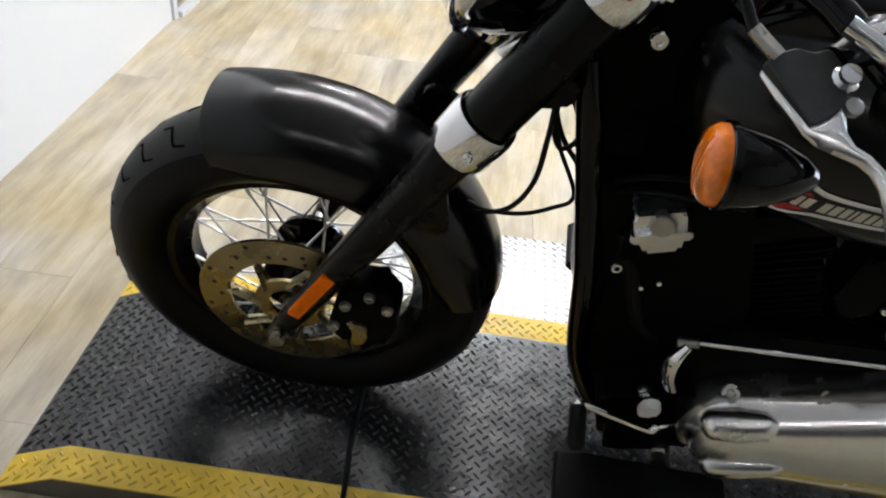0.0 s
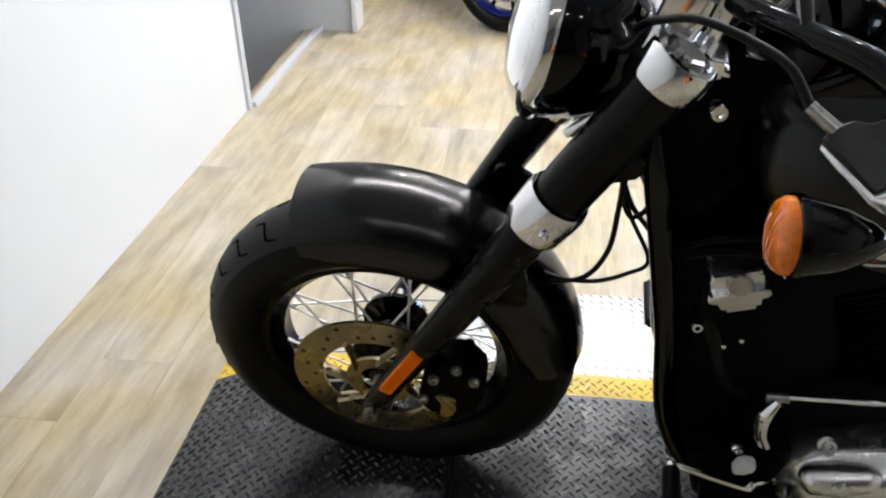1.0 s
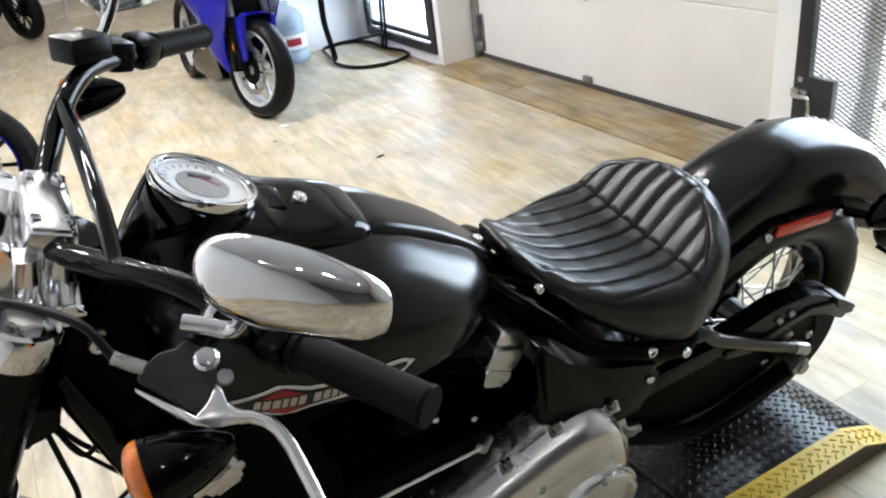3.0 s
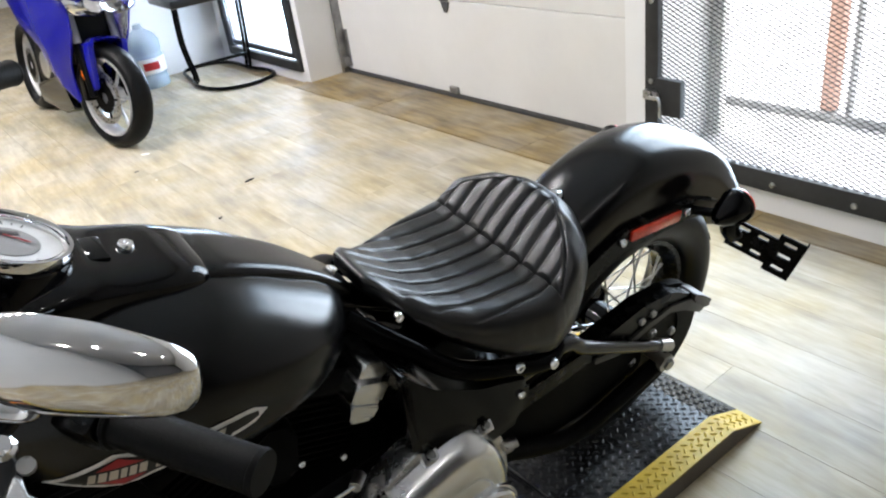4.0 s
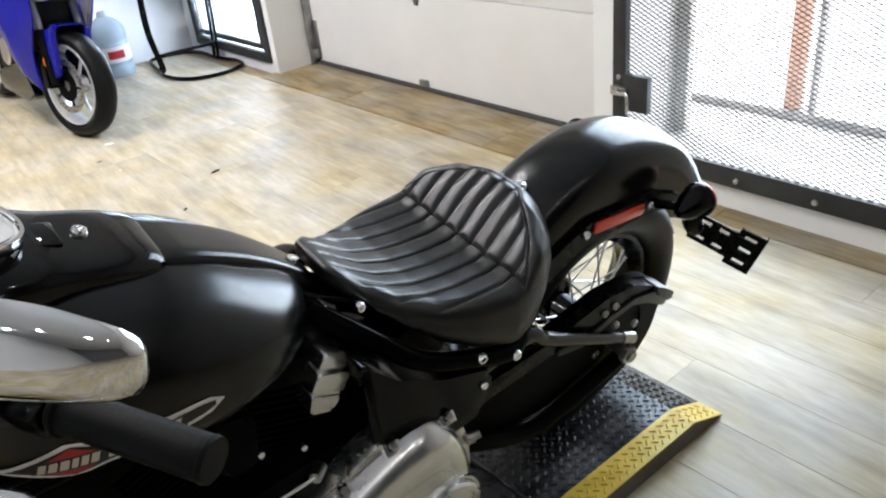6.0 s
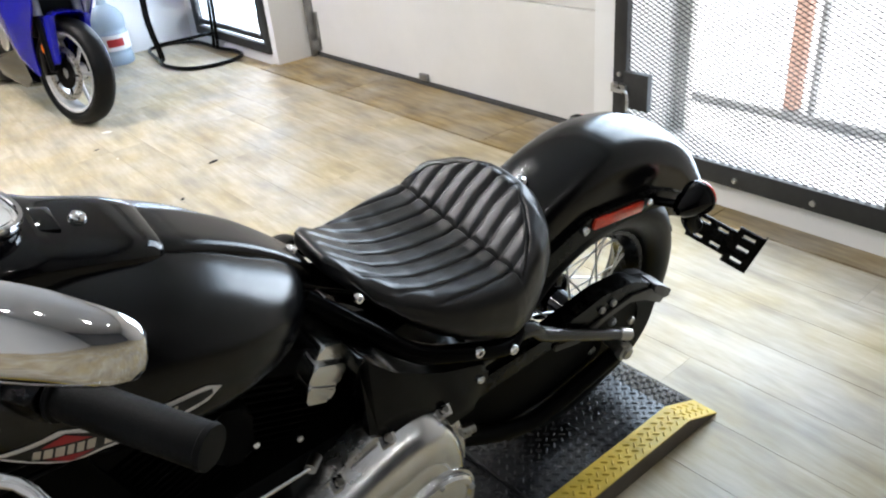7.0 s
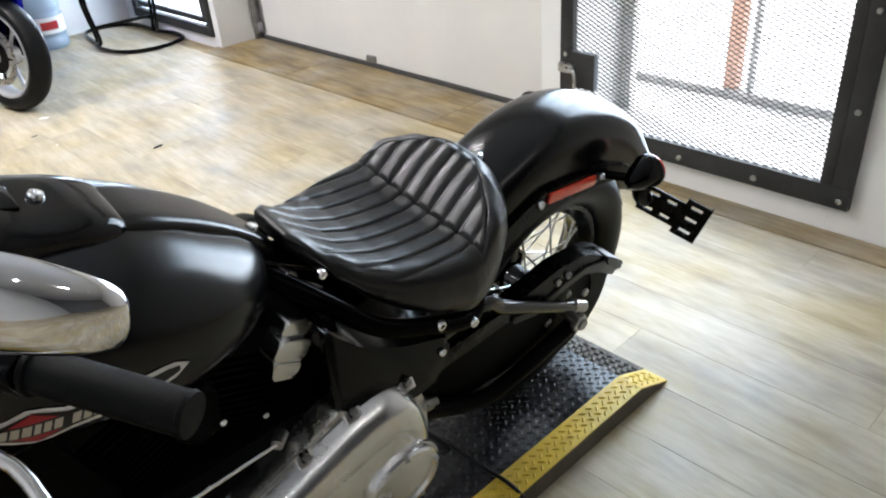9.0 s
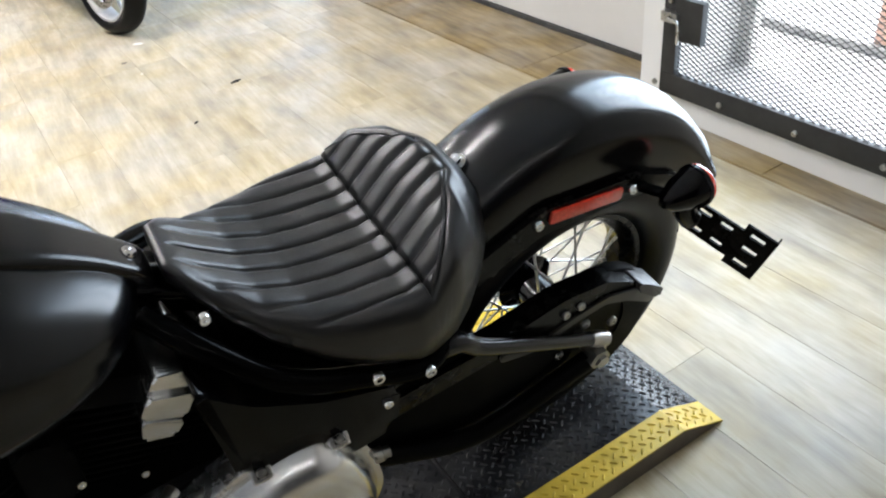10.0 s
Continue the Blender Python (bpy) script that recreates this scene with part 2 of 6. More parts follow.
def skin(bm, rings, closed=True, caps=True, loop=False):
    """Quads between rings of points; closed: each ring is a loop; loop: the last ring meets the first."""
    rows = [[bm.verts.new(q) for q in r] for r in rings]
    m = len(rows[0])
    for i in range(len(rows) - (0 if loop else 1)):
        a, b = rows[i], rows[(i + 1) % len(rows)]
        for j in range(m if closed else m - 1):
            k = (j + 1) % m
            bm.faces.new((a[j], a[k], b[k], b[j]))
    if caps and closed and not loop:
        bm.faces.new(rows[0])
        bm.faces.new(rows[-1][::-1])
    return bm


def frames(path):
    """A side and an up vector at each point of a path, carried along without twist."""
    out, up = [], None
    for i, p in enumerate(path):
        d = (path[min(i + 1, len(path) - 1)] - path[max(i - 1, 0)]).normalized()
        if up is None:
            up = V(0, 0, 1) if abs(d.z) < 0.9 else V(1, 0, 0)
        side = d.cross(up).normalized()
        up = side.cross(d).normalized()
        out.append((side, up))
    return out


def tube(pts, r, seg=10, n=8, bm=None, smooth=True, flat=1.0):
    """A tube along a smooth path; r: one radius, or one for each given point."""
    bm = bm or bmesh.new()
    path = spline(pts, n) if smooth and len(pts) > 2 else [Vector(p) for p in pts]
    rr = list(r) if hasattr(r, "__len__") else [r] * len(pts)
    radii = np.interp(np.linspace(0, 1, len(path)), np.linspace(0, 1, len(rr)), rr)
    rings = []
    for p, (s, u), q in zip(path, frames(path), radii):
        rings.append([p + (s * math.cos(a) + u * math.sin(a) * flat) * q for a in [2 * math.pi * k / seg for k in range(seg)]])
    return skin(bm, rings)


def axis_matrix(origin, direction, up=(0, 0, 1)):
    """A matrix whose z axis runs along direction."""
    z = Vector(direction).normalized()
    x = Vector(up).cross(z)
    x = x.normalized() if x.length > 1e-4 else V(1, 0, 0)
    y = z.cross(x)
    m = Matrix((x, y, z)).transposed().to_4x4()
    m.translation = origin
    return m


def lathe(profile, m=Matrix(), seg=32, bm=None, caps=True):
    """A turned form: profile is (radius, height) along the z axis of m."""
    bm = bm or bmesh.new()
    rings = [[m @ V(max(r, 1e-5) * math.cos(a), max(r, 1e-5) * math.sin(a), h) for a in [2 * math.pi * k / seg for k in range(seg)]] for r, h in profile]
    return skin(bm, rings, caps=caps)


def ring(profile, m=Matrix(), seg=48, bm=None):
    """A closed turned ring: the profile is itself a loop of (radius, height)."""
    bm = bm or bmesh.new()
    rings = [[m @ V(r * math.cos(a), r * math.sin(a), h) for r, h in profile] for a in [2 * math.pi * k / seg for k in range(seg)]]
    return skin(bm, rings, loop=True)


def box(size, m=Matrix(), bevel=0.0, bm=None, segs=2):
    """A box of that size round the origin of m, with rounded edges."""
    own = bmesh.new()
    bmesh.ops.create_cube(own, size=1.0)
    bmesh.ops.scale(own, vec=size, verts=own.verts)
    if bevel:
        bmesh.ops.bevel(own, geom=own.edges[:], offset=bevel, segments=segs, affect="EDGES", profile=0.6)
    bmesh.ops.transform(own, matrix=m, verts=own.verts)
    return merge(bm, own)


def merge(bm, other):
    if bm is None:
        return other
    me = bpy.data.meshes.new("joined")
    other.to_mesh(me)
    other.free()
    bm.from_mesh(me)
    bpy.data.meshes.remove(me)
    return bm


def span(lo, hi, bevel=0.0, m=Matrix(), bm=None):
    """A box between two corners."""
    lo, hi = Vector(lo), Vector(hi)
    return box(hi - lo, m @ Matrix.Translation((lo + hi) / 2), bevel, bm)


def slab(outline, y0, y1, bevel=0.0, m=Matrix(), segs=3, bm=None):
    """A plate: an outline in x and z, from y0 to y1, with rounded edges."""
    own = bmesh.new()
    a = [own.verts.new((x, y0, z)) for x, z in outline]
    b = [own.verts.new((x, y1, z)) for x, z in outline]
    k = len(outline)
    own.faces.new(a)
    own.faces.new(b[::-1])
    for i in range(k):
        own.faces.new((a[i], b[i], b[(i + 1) % k], a[(i + 1) % k]))
    if bevel:
        edges = [e for e in own.edges if abs(e.verts[0].co.y - e.verts[1].co.y) < 1e-6]
        bmesh.ops.bevel(own, geom=edges, offset=bevel, segments=segs, affect="EDGES", profile=0.5)
    bmesh.ops.transform(own, matrix=m, verts=own.verts)
    return merge(bm, own)


def rounded(outline, r, n=4):
    """An outline with its corners rounded."""
    out = []
    k = len(outline)
    for i in range(k):
        p, a, b = (Vector((*outline[(i + d) % k], 0)) for d in (0, -1, 1))
        da, db = a - p, b - p
        ra, rb = min(r, da.length * 0.45), min(r, db.length * 0.45)
        s, e = p + da.normalized() * ra, p + db.normalized() * rb
        for j in range(n + 1):
            t = j / n
            q = s * (1 - t) ** 2 + p * 2 * t * (1 - t) + e * t * t
            out.append((q.x, q.y))
    return out


def bolt(m, r=0.008, h=0.006, bm=None):
    return lathe([(r, 0), (r, h * 0.6), (r * 0.8, h), (r * 0.45, h), (r * 0.4, h * 0.6), (0.0, h * 0.6)], m, 12, bm)


def thing(name, m, label, category, group="", kind=""):
    ob = new(name)
    ob.empty_display_size = 0.1
    ob.matrix_world = m
    return tagged(ob, label, category, group, kind)


# ---- the room ----
ROOM = pose(0, 0, 0, 0, 0, 3.0)
U_WALL, U_DOOR, U_LEFT = 2.98, 3.28, -0.885
ASKEW = ROOM @ pose(-0.846, 1.80, 0, 0, 0, -1.45)
V_FAR, V_NEAR, H_CEIL = 11.6, -5.6, 2.9
WALL_V = 4.958


def structure(name, bm, mat, label, category, m=ROOM, smooth=False):
    bmesh.ops.transform(bm, matrix=m, verts=bm.verts)
    return tagged(part(name, bm, mat, smooth=smooth), label, category, kind="structure")


floor = structure("floor", span((U_LEFT - 0.02, V_NEAR, -0.2), (U_DOOR + 0.2, V_FAR, -0.006)), M_PLY, "vinyl plank showroom floor in streaky tan oak print", "floor")
structure("floor_slab_beyond_stairs", span((-3.2, 2.9, -0.2), (U_LEFT - 0.02, V_FAR, -0.006)), M_SEAL, "dark slab under the vinyl planks beyond the stairwell", "floor")
structure("stair_landing", span((-3.2, 1.6, -1.3), (U_LEFT - 0.02, 2.9, -1.1)), M_DARK, "dark lower landing of a stairwell beside the floor", "floor")
structure("ceiling", span((-3.2, V_NEAR, H_CEIL), (U_DOOR + 0.3, V_FAR, H_CEIL + 0.1)), M_CEIL, "plain off-white painted showroom ceiling", "ceiling")

# the wall with the garage door, the gate and the window
wall_bm = bmesh.new()
for lo, hi in [((U_WALL, V_NEAR, -0.05), (U_DOOR + 0.02, -0.27, H_CEIL)), ((U_WALL, -0.27, -0.05), (U_DOOR + 0.02, 0.76, 0.125)),
               ((U_WALL, -0.27, 2.1), (U_DOOR + 0.02, 0.76, H_CEIL)), ((U_WALL, 0.76, -0.05), (U_DOOR + 0.02, 0.935, H_CEIL)),
               ((U_WALL, 0.935, 2.45), (U_DOOR + 0.02, 3.60, H_CEIL)), ((U_WALL, 3.60, -0.05), (U_DOOR + 0.02, 3.70, H_CEIL)),
               ((U_WALL, 3.70, -0.05), (U_DOOR + 0.02, 4.75, 0.09)), ((U_WALL, 3.70, 2.0), (U_DOOR + 0.02, 4.75, H_CEIL)),
               ((U_WALL, 4.75, -0.05), (U_DOOR + 0.02, V_FAR, H_CEIL))]:
    span(lo, hi, 0.003, bm=wall_bm)
structure("wall_east", wall_bm, M_WALL, "white painted wall round a garage door and a gate", "wall")
structure("wall_north", span((-3.2, V_FAR, -0.2), (U_DOOR + 0.3, V_FAR + 0.1, H_CEIL)), M_WALL, "white painted far wall of the showroom", "wall")
# unseen closing wall, made dark so the bike's near side reflects little
structure("wall_south", span((-3.2, V_NEAR - 0.1, -0.2), (U_DOOR + 0.3, V_NEAR, H_CEIL)), M_UNSEEN_DARK, "unseen dark grey closing wall, added to keep near-side reflections dark", "wall")
structure("wall_far_west", span((-3.3, V_NEAR, -1.4), (-3.2, V_FAR, H_CEIL)), M_WALL, "white painted outer wall behind the stairwell", "wall")
structure("wall_west", span((-0.13, V_NEAR - 1.85, -1.3), (0.0, 0.0, H_CEIL), 0.003), M_PARTITION, "smooth pale grey partition wall beside the motorcycle", "wall", ASKEW)
structure("wall_return", span((1.98, WALL_V, -0.05), (U_WALL, WALL_V + 0.11, H_CEIL), 0.003), M_WALL, "white wall return beside the low window", "wall")
# grey instead of the partition's tone, offsets stronger light on this end face
structure("trim", span((-0.14, 0.0, -1.3), (0.012, 0.035, H_CEIL), 0.004), M_GREY_WALL, "end trim of the partition wall, greyed against the light on it", "trim", ASKEW)
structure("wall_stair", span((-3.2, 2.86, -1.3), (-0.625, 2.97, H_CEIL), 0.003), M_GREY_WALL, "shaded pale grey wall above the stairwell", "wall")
structure("corner_trim", span((-0.630, 2.832, 0.0), (-0.603, 2.985, H_CEIL), 0.003), M_WALL, "white corner trim on the end of the stair wall", "trim")
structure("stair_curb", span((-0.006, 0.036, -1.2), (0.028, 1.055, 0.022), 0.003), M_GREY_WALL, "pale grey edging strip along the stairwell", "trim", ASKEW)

# plywood strip in front of the garage door and the gate
ply = thing("plywood_threshold", Matrix(), "worn brown plywood strip on the floor below the garage door", "plywood")
for k, (va, vb) in enumerate([(-1.2, 0.30), (0.303, 1.52), (1.523, 2.74), (2.743, 3.66)]):
    bm = span((2.868, va, -0.004), (U_WALL if vb < 0.9 else U_DOOR - 0.01, vb, 0.007), 0.002)
    if k == 1:
        bm.free()
        bm = span((2.868, va, -0.004), (U_WALL, 0.93, 0.007), 0.002)
        span((2.868, 0.9301, -0.004), (U_DOOR - 0.01, vb, 0.007), 0.002, bm=bm)
    bmesh.ops.transform(bm, matrix=ROOM, verts=bm.verts)
    part("plywood_sheet", bm, M_PLY, ply, smooth=False)

# sectional garage door
door = thing("door_1", ROOM @ Matrix.Translation((U_DOOR, 0, 0)), "closed white sectional garage door with steel hinges", "garage door", kind="structure")
for k in range(5):
    z0 = 0.03 + 0.535 * k
    part("door_panel", span((0, 0.70, z0), (0.045, 3.80, z0 + 0.530), 0.006), M_DOOR, door, smooth=False)
for k in range(1, 5):
    for v in (0.98, 2.42, 3.50):
        z = 0.03 + 0.535 * k
        hinge = part("hinge", slab([(-0.035, -0.012), (0.035, -0.012), (0.012, -0.07), (-0.012, -0.07)], -0.006, 0.0, 0.001, Matrix.Translation((-0.004, v, z)) @ pose(0, 0, 0, 0, 0, -90)), M_HINGE, door)
        part("hinge_knuckle", tube([(-0.012, v - 0.03, z), (-0.012, v + 0.03, z)], 0.009, 8), M_HINGE, hinge)
part("bottom_seal", span((-0.012, 0.70, 0.006), (0.05, 3.80, 0.032), 0.006), M_SEAL, door, "black rubber bottom seal")
for v in (2.42,):
    part("handle", span((-0.02, v - 0.035, 0.035), (0.0, v + 0.035, 0.075), 0.004), M_GALV, door, "galvanised bottom bracket")
for v in (0.965, 3.55):
    part("edge_plate", span((-0.01, v - 0.03, 0.05), (0.0, v + 0.03, 0.30), 0.002), M_GALV, door)
    part("roller_bracket", span((-0.05, v - 0.02, 0.05), (-0.01, v + 0.04, 0.12), 0.004), M_GALV, door)
for v in (0.955, 3.575):
    part("track", span((-0.055, v - 0.012, 0.01), (0.0, v + 0.012, 2.5), 0.004), M_GALV, door, "galvanised steel door track")

# security gate of expanded metal
gate = thing("door_2", ROOM @ Matrix.Translation((U_WALL, 0, 0)), "closed black steel security gate of expanded mesh", "gate", kind="structure")
V0, V1, Z0, Z1 = -0.335, 0.815, 0.105, 2.14
for lo, hi in [((-0.032, V0, Z0), (-0.004, V1, Z0 + 0.075)), ((-0.032, V0, Z1 - 0.06), (-0.004, V1, Z1)),
               ((-0.032, V0, Z0 + 0.0755), (-0.004, V0 + 0.06, Z1 - 0.0605)), ((-0.032, V1 - 0.06, Z0 + 0.0755), (-0.004, V1, Z1 - 0.0605))]:
    part("gate_bar", span(lo, hi, 0.003), M_GATE, gate)
part("inner_rail", span((-0.03, V0 + 0.061, Z0 + 0.076), (-0.012, V0 + 0.10, Z1 - 0.062), 0.002), M_GATE, gate, "brownish worn inner rail")
for k in range(5):
    part("bolt", bolt(axis_matrix((-0.032, V0 + 0.03 + k * 0.285, Z0 + 0.03), (-1, 0, 0)), 0.011, 0.007), M_STEEL, gate, "round steel bolt head")
for k in range(1, 7):
    part("bolt", bolt(axis_matrix((-0.032, V0 + 0.03, Z0 + 0.03 + k * 0.30), (-1, 0, 0)), 0.010, 0.007), M_STEEL, gate)
    part("bolt", bolt(axis_matrix((-0.032, V1 - 0.03, Z0 + 0.03 + k * 0.30), (-1, 0, 0)), 0.010, 0.007), M_STEEL, gate)
mesh_bm = bmesh.new()
PW, PH = 0.034, 0.0083
za, zb, va, vb = Z0 + 0.05, Z1 - 0.05, V0 + 0.05, V1 - 0.05
for j in range(int((zb - za) / PH)):
    z = za + j * PH
    pts = []
    for i in range(int((vb - va) / (PW / 2)) + 1):
        up = (i + j) % 2
        pts.append((va + i * PW / 2, z + (PH * 0.5 if up else -PH * 0.5)))
    rows = [[mesh_bm.verts.new((u, v, zz + dz)) for v, zz in pts] for u, dz in ((-0.019, 0.0011), (-0.0145, 0.0011), (-0.0145, -0.0011), (-0.019, -0.0011))]
    for a in range(4):
        for i in range(len(pts) - 1):
            mesh_bm.faces.new((rows[a][i], rows[a][i + 1], rows[(a + 1) % 4][i + 1], rows[(a + 1) % 4][i]))
tagged(part("expanded_mesh", mesh_bm, M_MESH, gate, "fine diamond mesh of dark expanded steel", smooth=False), kind="stuff")
lock = part("lock_box", span((-0.05, 0.640, 0.315), (-0.022, 0.752, 0.455), 0.003), M_GATE, gate, "black mesh-covered lock guard")
part("latch", span((-0.06, 0.735, 0.370), (-0.033, 0.805, 0.405), 0.004), M_STEEL, gate, "steel slide latch")
part("latch_handle", tube([(-0.055, 0.775, 0.388), (-0.075, 0.755, 0.388), (-0.078, 0.715, 0.384), (-0.078, 0.710, 0.315)], 0.006, 8), M_STEEL, gate, "bent steel latch handle")

# window low in the wall
window = thing("window_1", ROOM @ Matrix.Translation((U_WALL, 0, 0)), "low window in a black metal frame with bright daylight", "window", kind="structure")
for lo, hi in [((-0.02, 3.66, 0.07), (0.03, 4.80, 0.13)), ((-0.02, 3.66, 1.98), (0.03, 4.80, 2.04)), ((-0.02, 3.66, 0.131), (0.03, 3.72, 1.979)), ((-0.02, 4.74, 0.131), (0.03, 4.80, 1.979)),
               ((-0.008, 3.74, 0.15), (0.02, 4.72, 0.185)), ((-0.008, 3.74, 0.1855), (0.02, 3.775, 1.96))]:
    part("window_frame", span(lo, hi, 0.003), M_GATE, window)
pane = part("pane", span((0.004, 3.73, 0.14), (0.010, 4.73, 1.97)), M_LENS, window, smooth=False)
pane.visible_shadow = False

# outside, seen through the gate and the window
structure("ground", span((U_DOOR + 0.2, -25, -0.25), (60, 30, -0.02)), M_CONCRETE, "bright concrete ground outside", "ground")
structure("threshold", span((U_DOOR + 0.021, -1.5, -0.019), (3.86, 1.5, 0.03), 0.004), M_CONCRETE, "pale concrete threshold outside the gate", "pavement")
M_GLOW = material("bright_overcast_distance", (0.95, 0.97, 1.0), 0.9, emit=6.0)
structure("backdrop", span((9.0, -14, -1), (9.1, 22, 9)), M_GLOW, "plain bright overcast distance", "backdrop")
structure("outer_sill", span((3.862, -2.0, -0.019), (3.93, 2.0, 0.07), 0.006), M_GALV, "grey metal sill outside the gate", "trim")
post = thing("outer_post", ROOM, "rust red painted post outside the gate", "post")
part("post_shaft", span((3.885, 0.528, 0.071), (3.95, 0.586, 2.6), 0.004), M_BRICKRED, post)
for v in (0.470, 1.135):
    frame_thing = thing("outer_door_upright", ROOM, "pale metal upright of an outer door frame", "door frame", "outer uprights")
    part("upright", span((3.90, v - 0.010, 0.071), (3.94, v + 0.010, 2.6), 0.003), M_GALV, frame_thing)

# ceiling lights
SPOTS = [(-0.9 + 0.3 * k, 1.4, 7.5) for k in range(9)] + [(0.0, 3.6, 38.0), (0.55, 3.6, 38.0), (1.1, 3.6, 22.0), (1.65, 3.6, 14.0)]
# the row at v -2.3 is unseen, added to brighten the bike's near side
SPOTS += [(-0.3 + 0.75 * k, -2.3, 2.0) for k in range(4)] + [(0.6, 6.2, 24.0), (2.1, 6.2, 24.0), (0.9, 9.2, 24.0)]
for u, v, watts in SPOTS:
    spot = thing("ceiling_light", ROOM @ Matrix.Translation((u, v, H_CEIL)), "small round white recessed ceiling light, switched on", "ceiling light", "recessed ceiling lights")
    part("housing", ring([(0.050, 0.0), (0.050, -0.02), (0.066, -0.02), (0.070, 0.0)], seg=24), M_WALL, spot)
    part("diffuser", lathe([(0.049, -0.004), (0.049, -0.010)], seg=24), M_LIGHT, spot)
    data = lamp("ceiling_lamp", "AREA", ROOM @ Matrix.Translation((u, v, H_CEIL - 0.03)), watts, (1.0, 0.983, 0.99), 0.10)
    data.data.shape = "DISK"
# daylight in the openings
lamp("gate_daylight", "AREA", ROOM @ look((U_WALL - 0.05, 0.24, 1.1), (0, 0.24, 0.9)), 45.0, (0.64, 0.81, 1.0), 1.0, 1.9)
lamp("window_daylight", "AREA", ROOM @ look((U_WALL + 0.25, 4.22, 1.05), (0, 4.22, 0.6)), 52.0, (0.50, 0.73, 1.0), 0.98, 1.8)


# ---- the display platform ----
def deck_height(s):
    return float(np.interp(s, [0.0, 0.11, 2.27, 2.39], [0.008, 0.060, 0.060, 0.008]))


PLAT = pose(-0.392, -0.273, 0, 0, 0, 2.2)
P_LEN, P_WID, P_EDGE = 2.39, 0.57, 0.068
platform = thing("display_platform", PLAT, "low black tread-plate platform with worn yellow edges", "platform")
S_ROWS = [0.0, 0.11, 0.7, 1.3, 1.9, 2.27, 2.39]


def deck(y0, y1, drop=0.004):
    bm = bmesh.new()
    top = [[V(s, y, deck_height(s)) for y in (y0, y1)] for s in S_ROWS]
    rings = [[a, b, b - V(0, 0, drop), a - V(0, 0, drop)] for a, b in top]
    return skin(bm, rings)


part("deck_plate", deck(P_EDGE, P_WID - P_EDGE), M_PLATE, platform, "black embossed steel deck", sharp=5)
part("edge_strip", deck(0.0, P_EDGE), M_YELLOW, platform, "worn yellow painted edge", sharp=5)
part("edge_strip", deck(P_WID - P_EDGE, P_WID), M_YELLOW, platform, "worn yellow painted edge", sharp=5)
for y in (0.003, P_WID - 0.006):
    bm = bmesh.new()
    rings = [[V(s, y, deck_height(s) - 0.005), V(s, y + 0.003, deck_height(s) - 0.005), V(s, y + 0.003, 0.0), V(s, y, 0.0)] for s in S_ROWS]
    part("side_skirt", skin(bm, rings), M_SIDE, platform, "scuffed brownish side skirt", smooth=False)


def lugs(y0, y1, s0=0.0, s1=P_LEN, height=deck_height):
    """Raised bars of tread plate, alternately turned."""
    bm = bmesh.new()
    pitch = 0.0128
    for i in range(int(s0 / pitch) + 1, int(s1 / pitch)):
        for j in range(int(math.ceil((y0 + 0.007) / pitch)), int((y1 - 0.007) / pitch) + 1):
            if (i + j) % 2:
                continue
            s, y = i * pitch, j * pitch
            a = radians(45 if j % 2 else -45)
            slope = (height(s + 0.01) - height(s - 0.01)) / 0.02
            d, n = V(math.cos(a), math.sin(a), slope * math.cos(a)), V(-math.sin(a), math.cos(a), -slope * math.sin(a))
            c, up = V(s, y, height(s)), V(0, 0, 0.0033)
            base = [c + d * 0.0094, c + d * 0.0048 + n * 0.0026, c - d * 0.0048 + n * 0.0026, c - d * 0.0094, c - d * 0.0048 - n * 0.0026, c + d * 0.0048 - n * 0.0026]
            vs = [bm.verts.new(q) for q in base]
            t0, t1 = bm.verts.new(c + d * 0.0048 + up), bm.verts.new(c - d * 0.0048 + up)
            for f in ((vs[0], vs[1], t0), (vs[1], vs[2], t1, t0), (vs[2], vs[3], t1), (vs[3], vs[4], t1), (vs[4], vs[5], t0, t1), (vs[5], vs[0], t0)):
                bm.faces.new(f)
    return bm


tagged(part("tread_relief", lugs(P_EDGE, P_WID - P_EDGE), M_PLATE, platform, "raised black tread bars", smooth=False), kind="stuff")
tagged(part("yellow_tread_relief", lugs(0.0, P_EDGE), M_YELLOW, platform, "raised bars under yellow paint", smooth=False), kind="stuff")
tagged(part("yellow_tread_relief", lugs(P_WID - P_EDGE, P_WID), M_YELLOW, platform, "raised bars under yellow paint", smooth=False), kind="stuff")
# a bare aluminium tread plate beside it
M_ALU = material("bare_aluminium_plate", (0.52, 0.52, 0.52), 0.38, 0.9, vary=0.15, scale=6, rough_vary=0.1)
alu = thing("aluminium_ramp_plate", PLAT @ Matrix.Translation((0.55, P_WID + 0.03, 0)), "bare aluminium tread plate lying beside the platform", "ramp plate")
part("plate", span((0, 0, 0.001), (1.3, 0.34, 0.012), 0.002), M_ALU, alu)
tagged(part("tread_relief", lugs(0.0, 0.34, 0.0, 1.3, lambda s: 0.012), M_ALU, alu, smooth=False), kind="stuff")


# ---- the black cruiser motorcycle: x runs to its tail, y to its far side, z up ----
BIKE = pose(0.043, 0.074, 0.0635, 11.0, 0, 0)
bike = thing("cruiser_motorcycle", BIKE, "matte black cruiser motorcycle leaning on the tread-plate platform", "motorcycle")
FC, RC = V(0.03, 0, 0.322), V(1.63, 0, 0.324)


def wheel_axis(c):
    return axis_matrix(c, (0, 1, 0), (1, 0, 0))


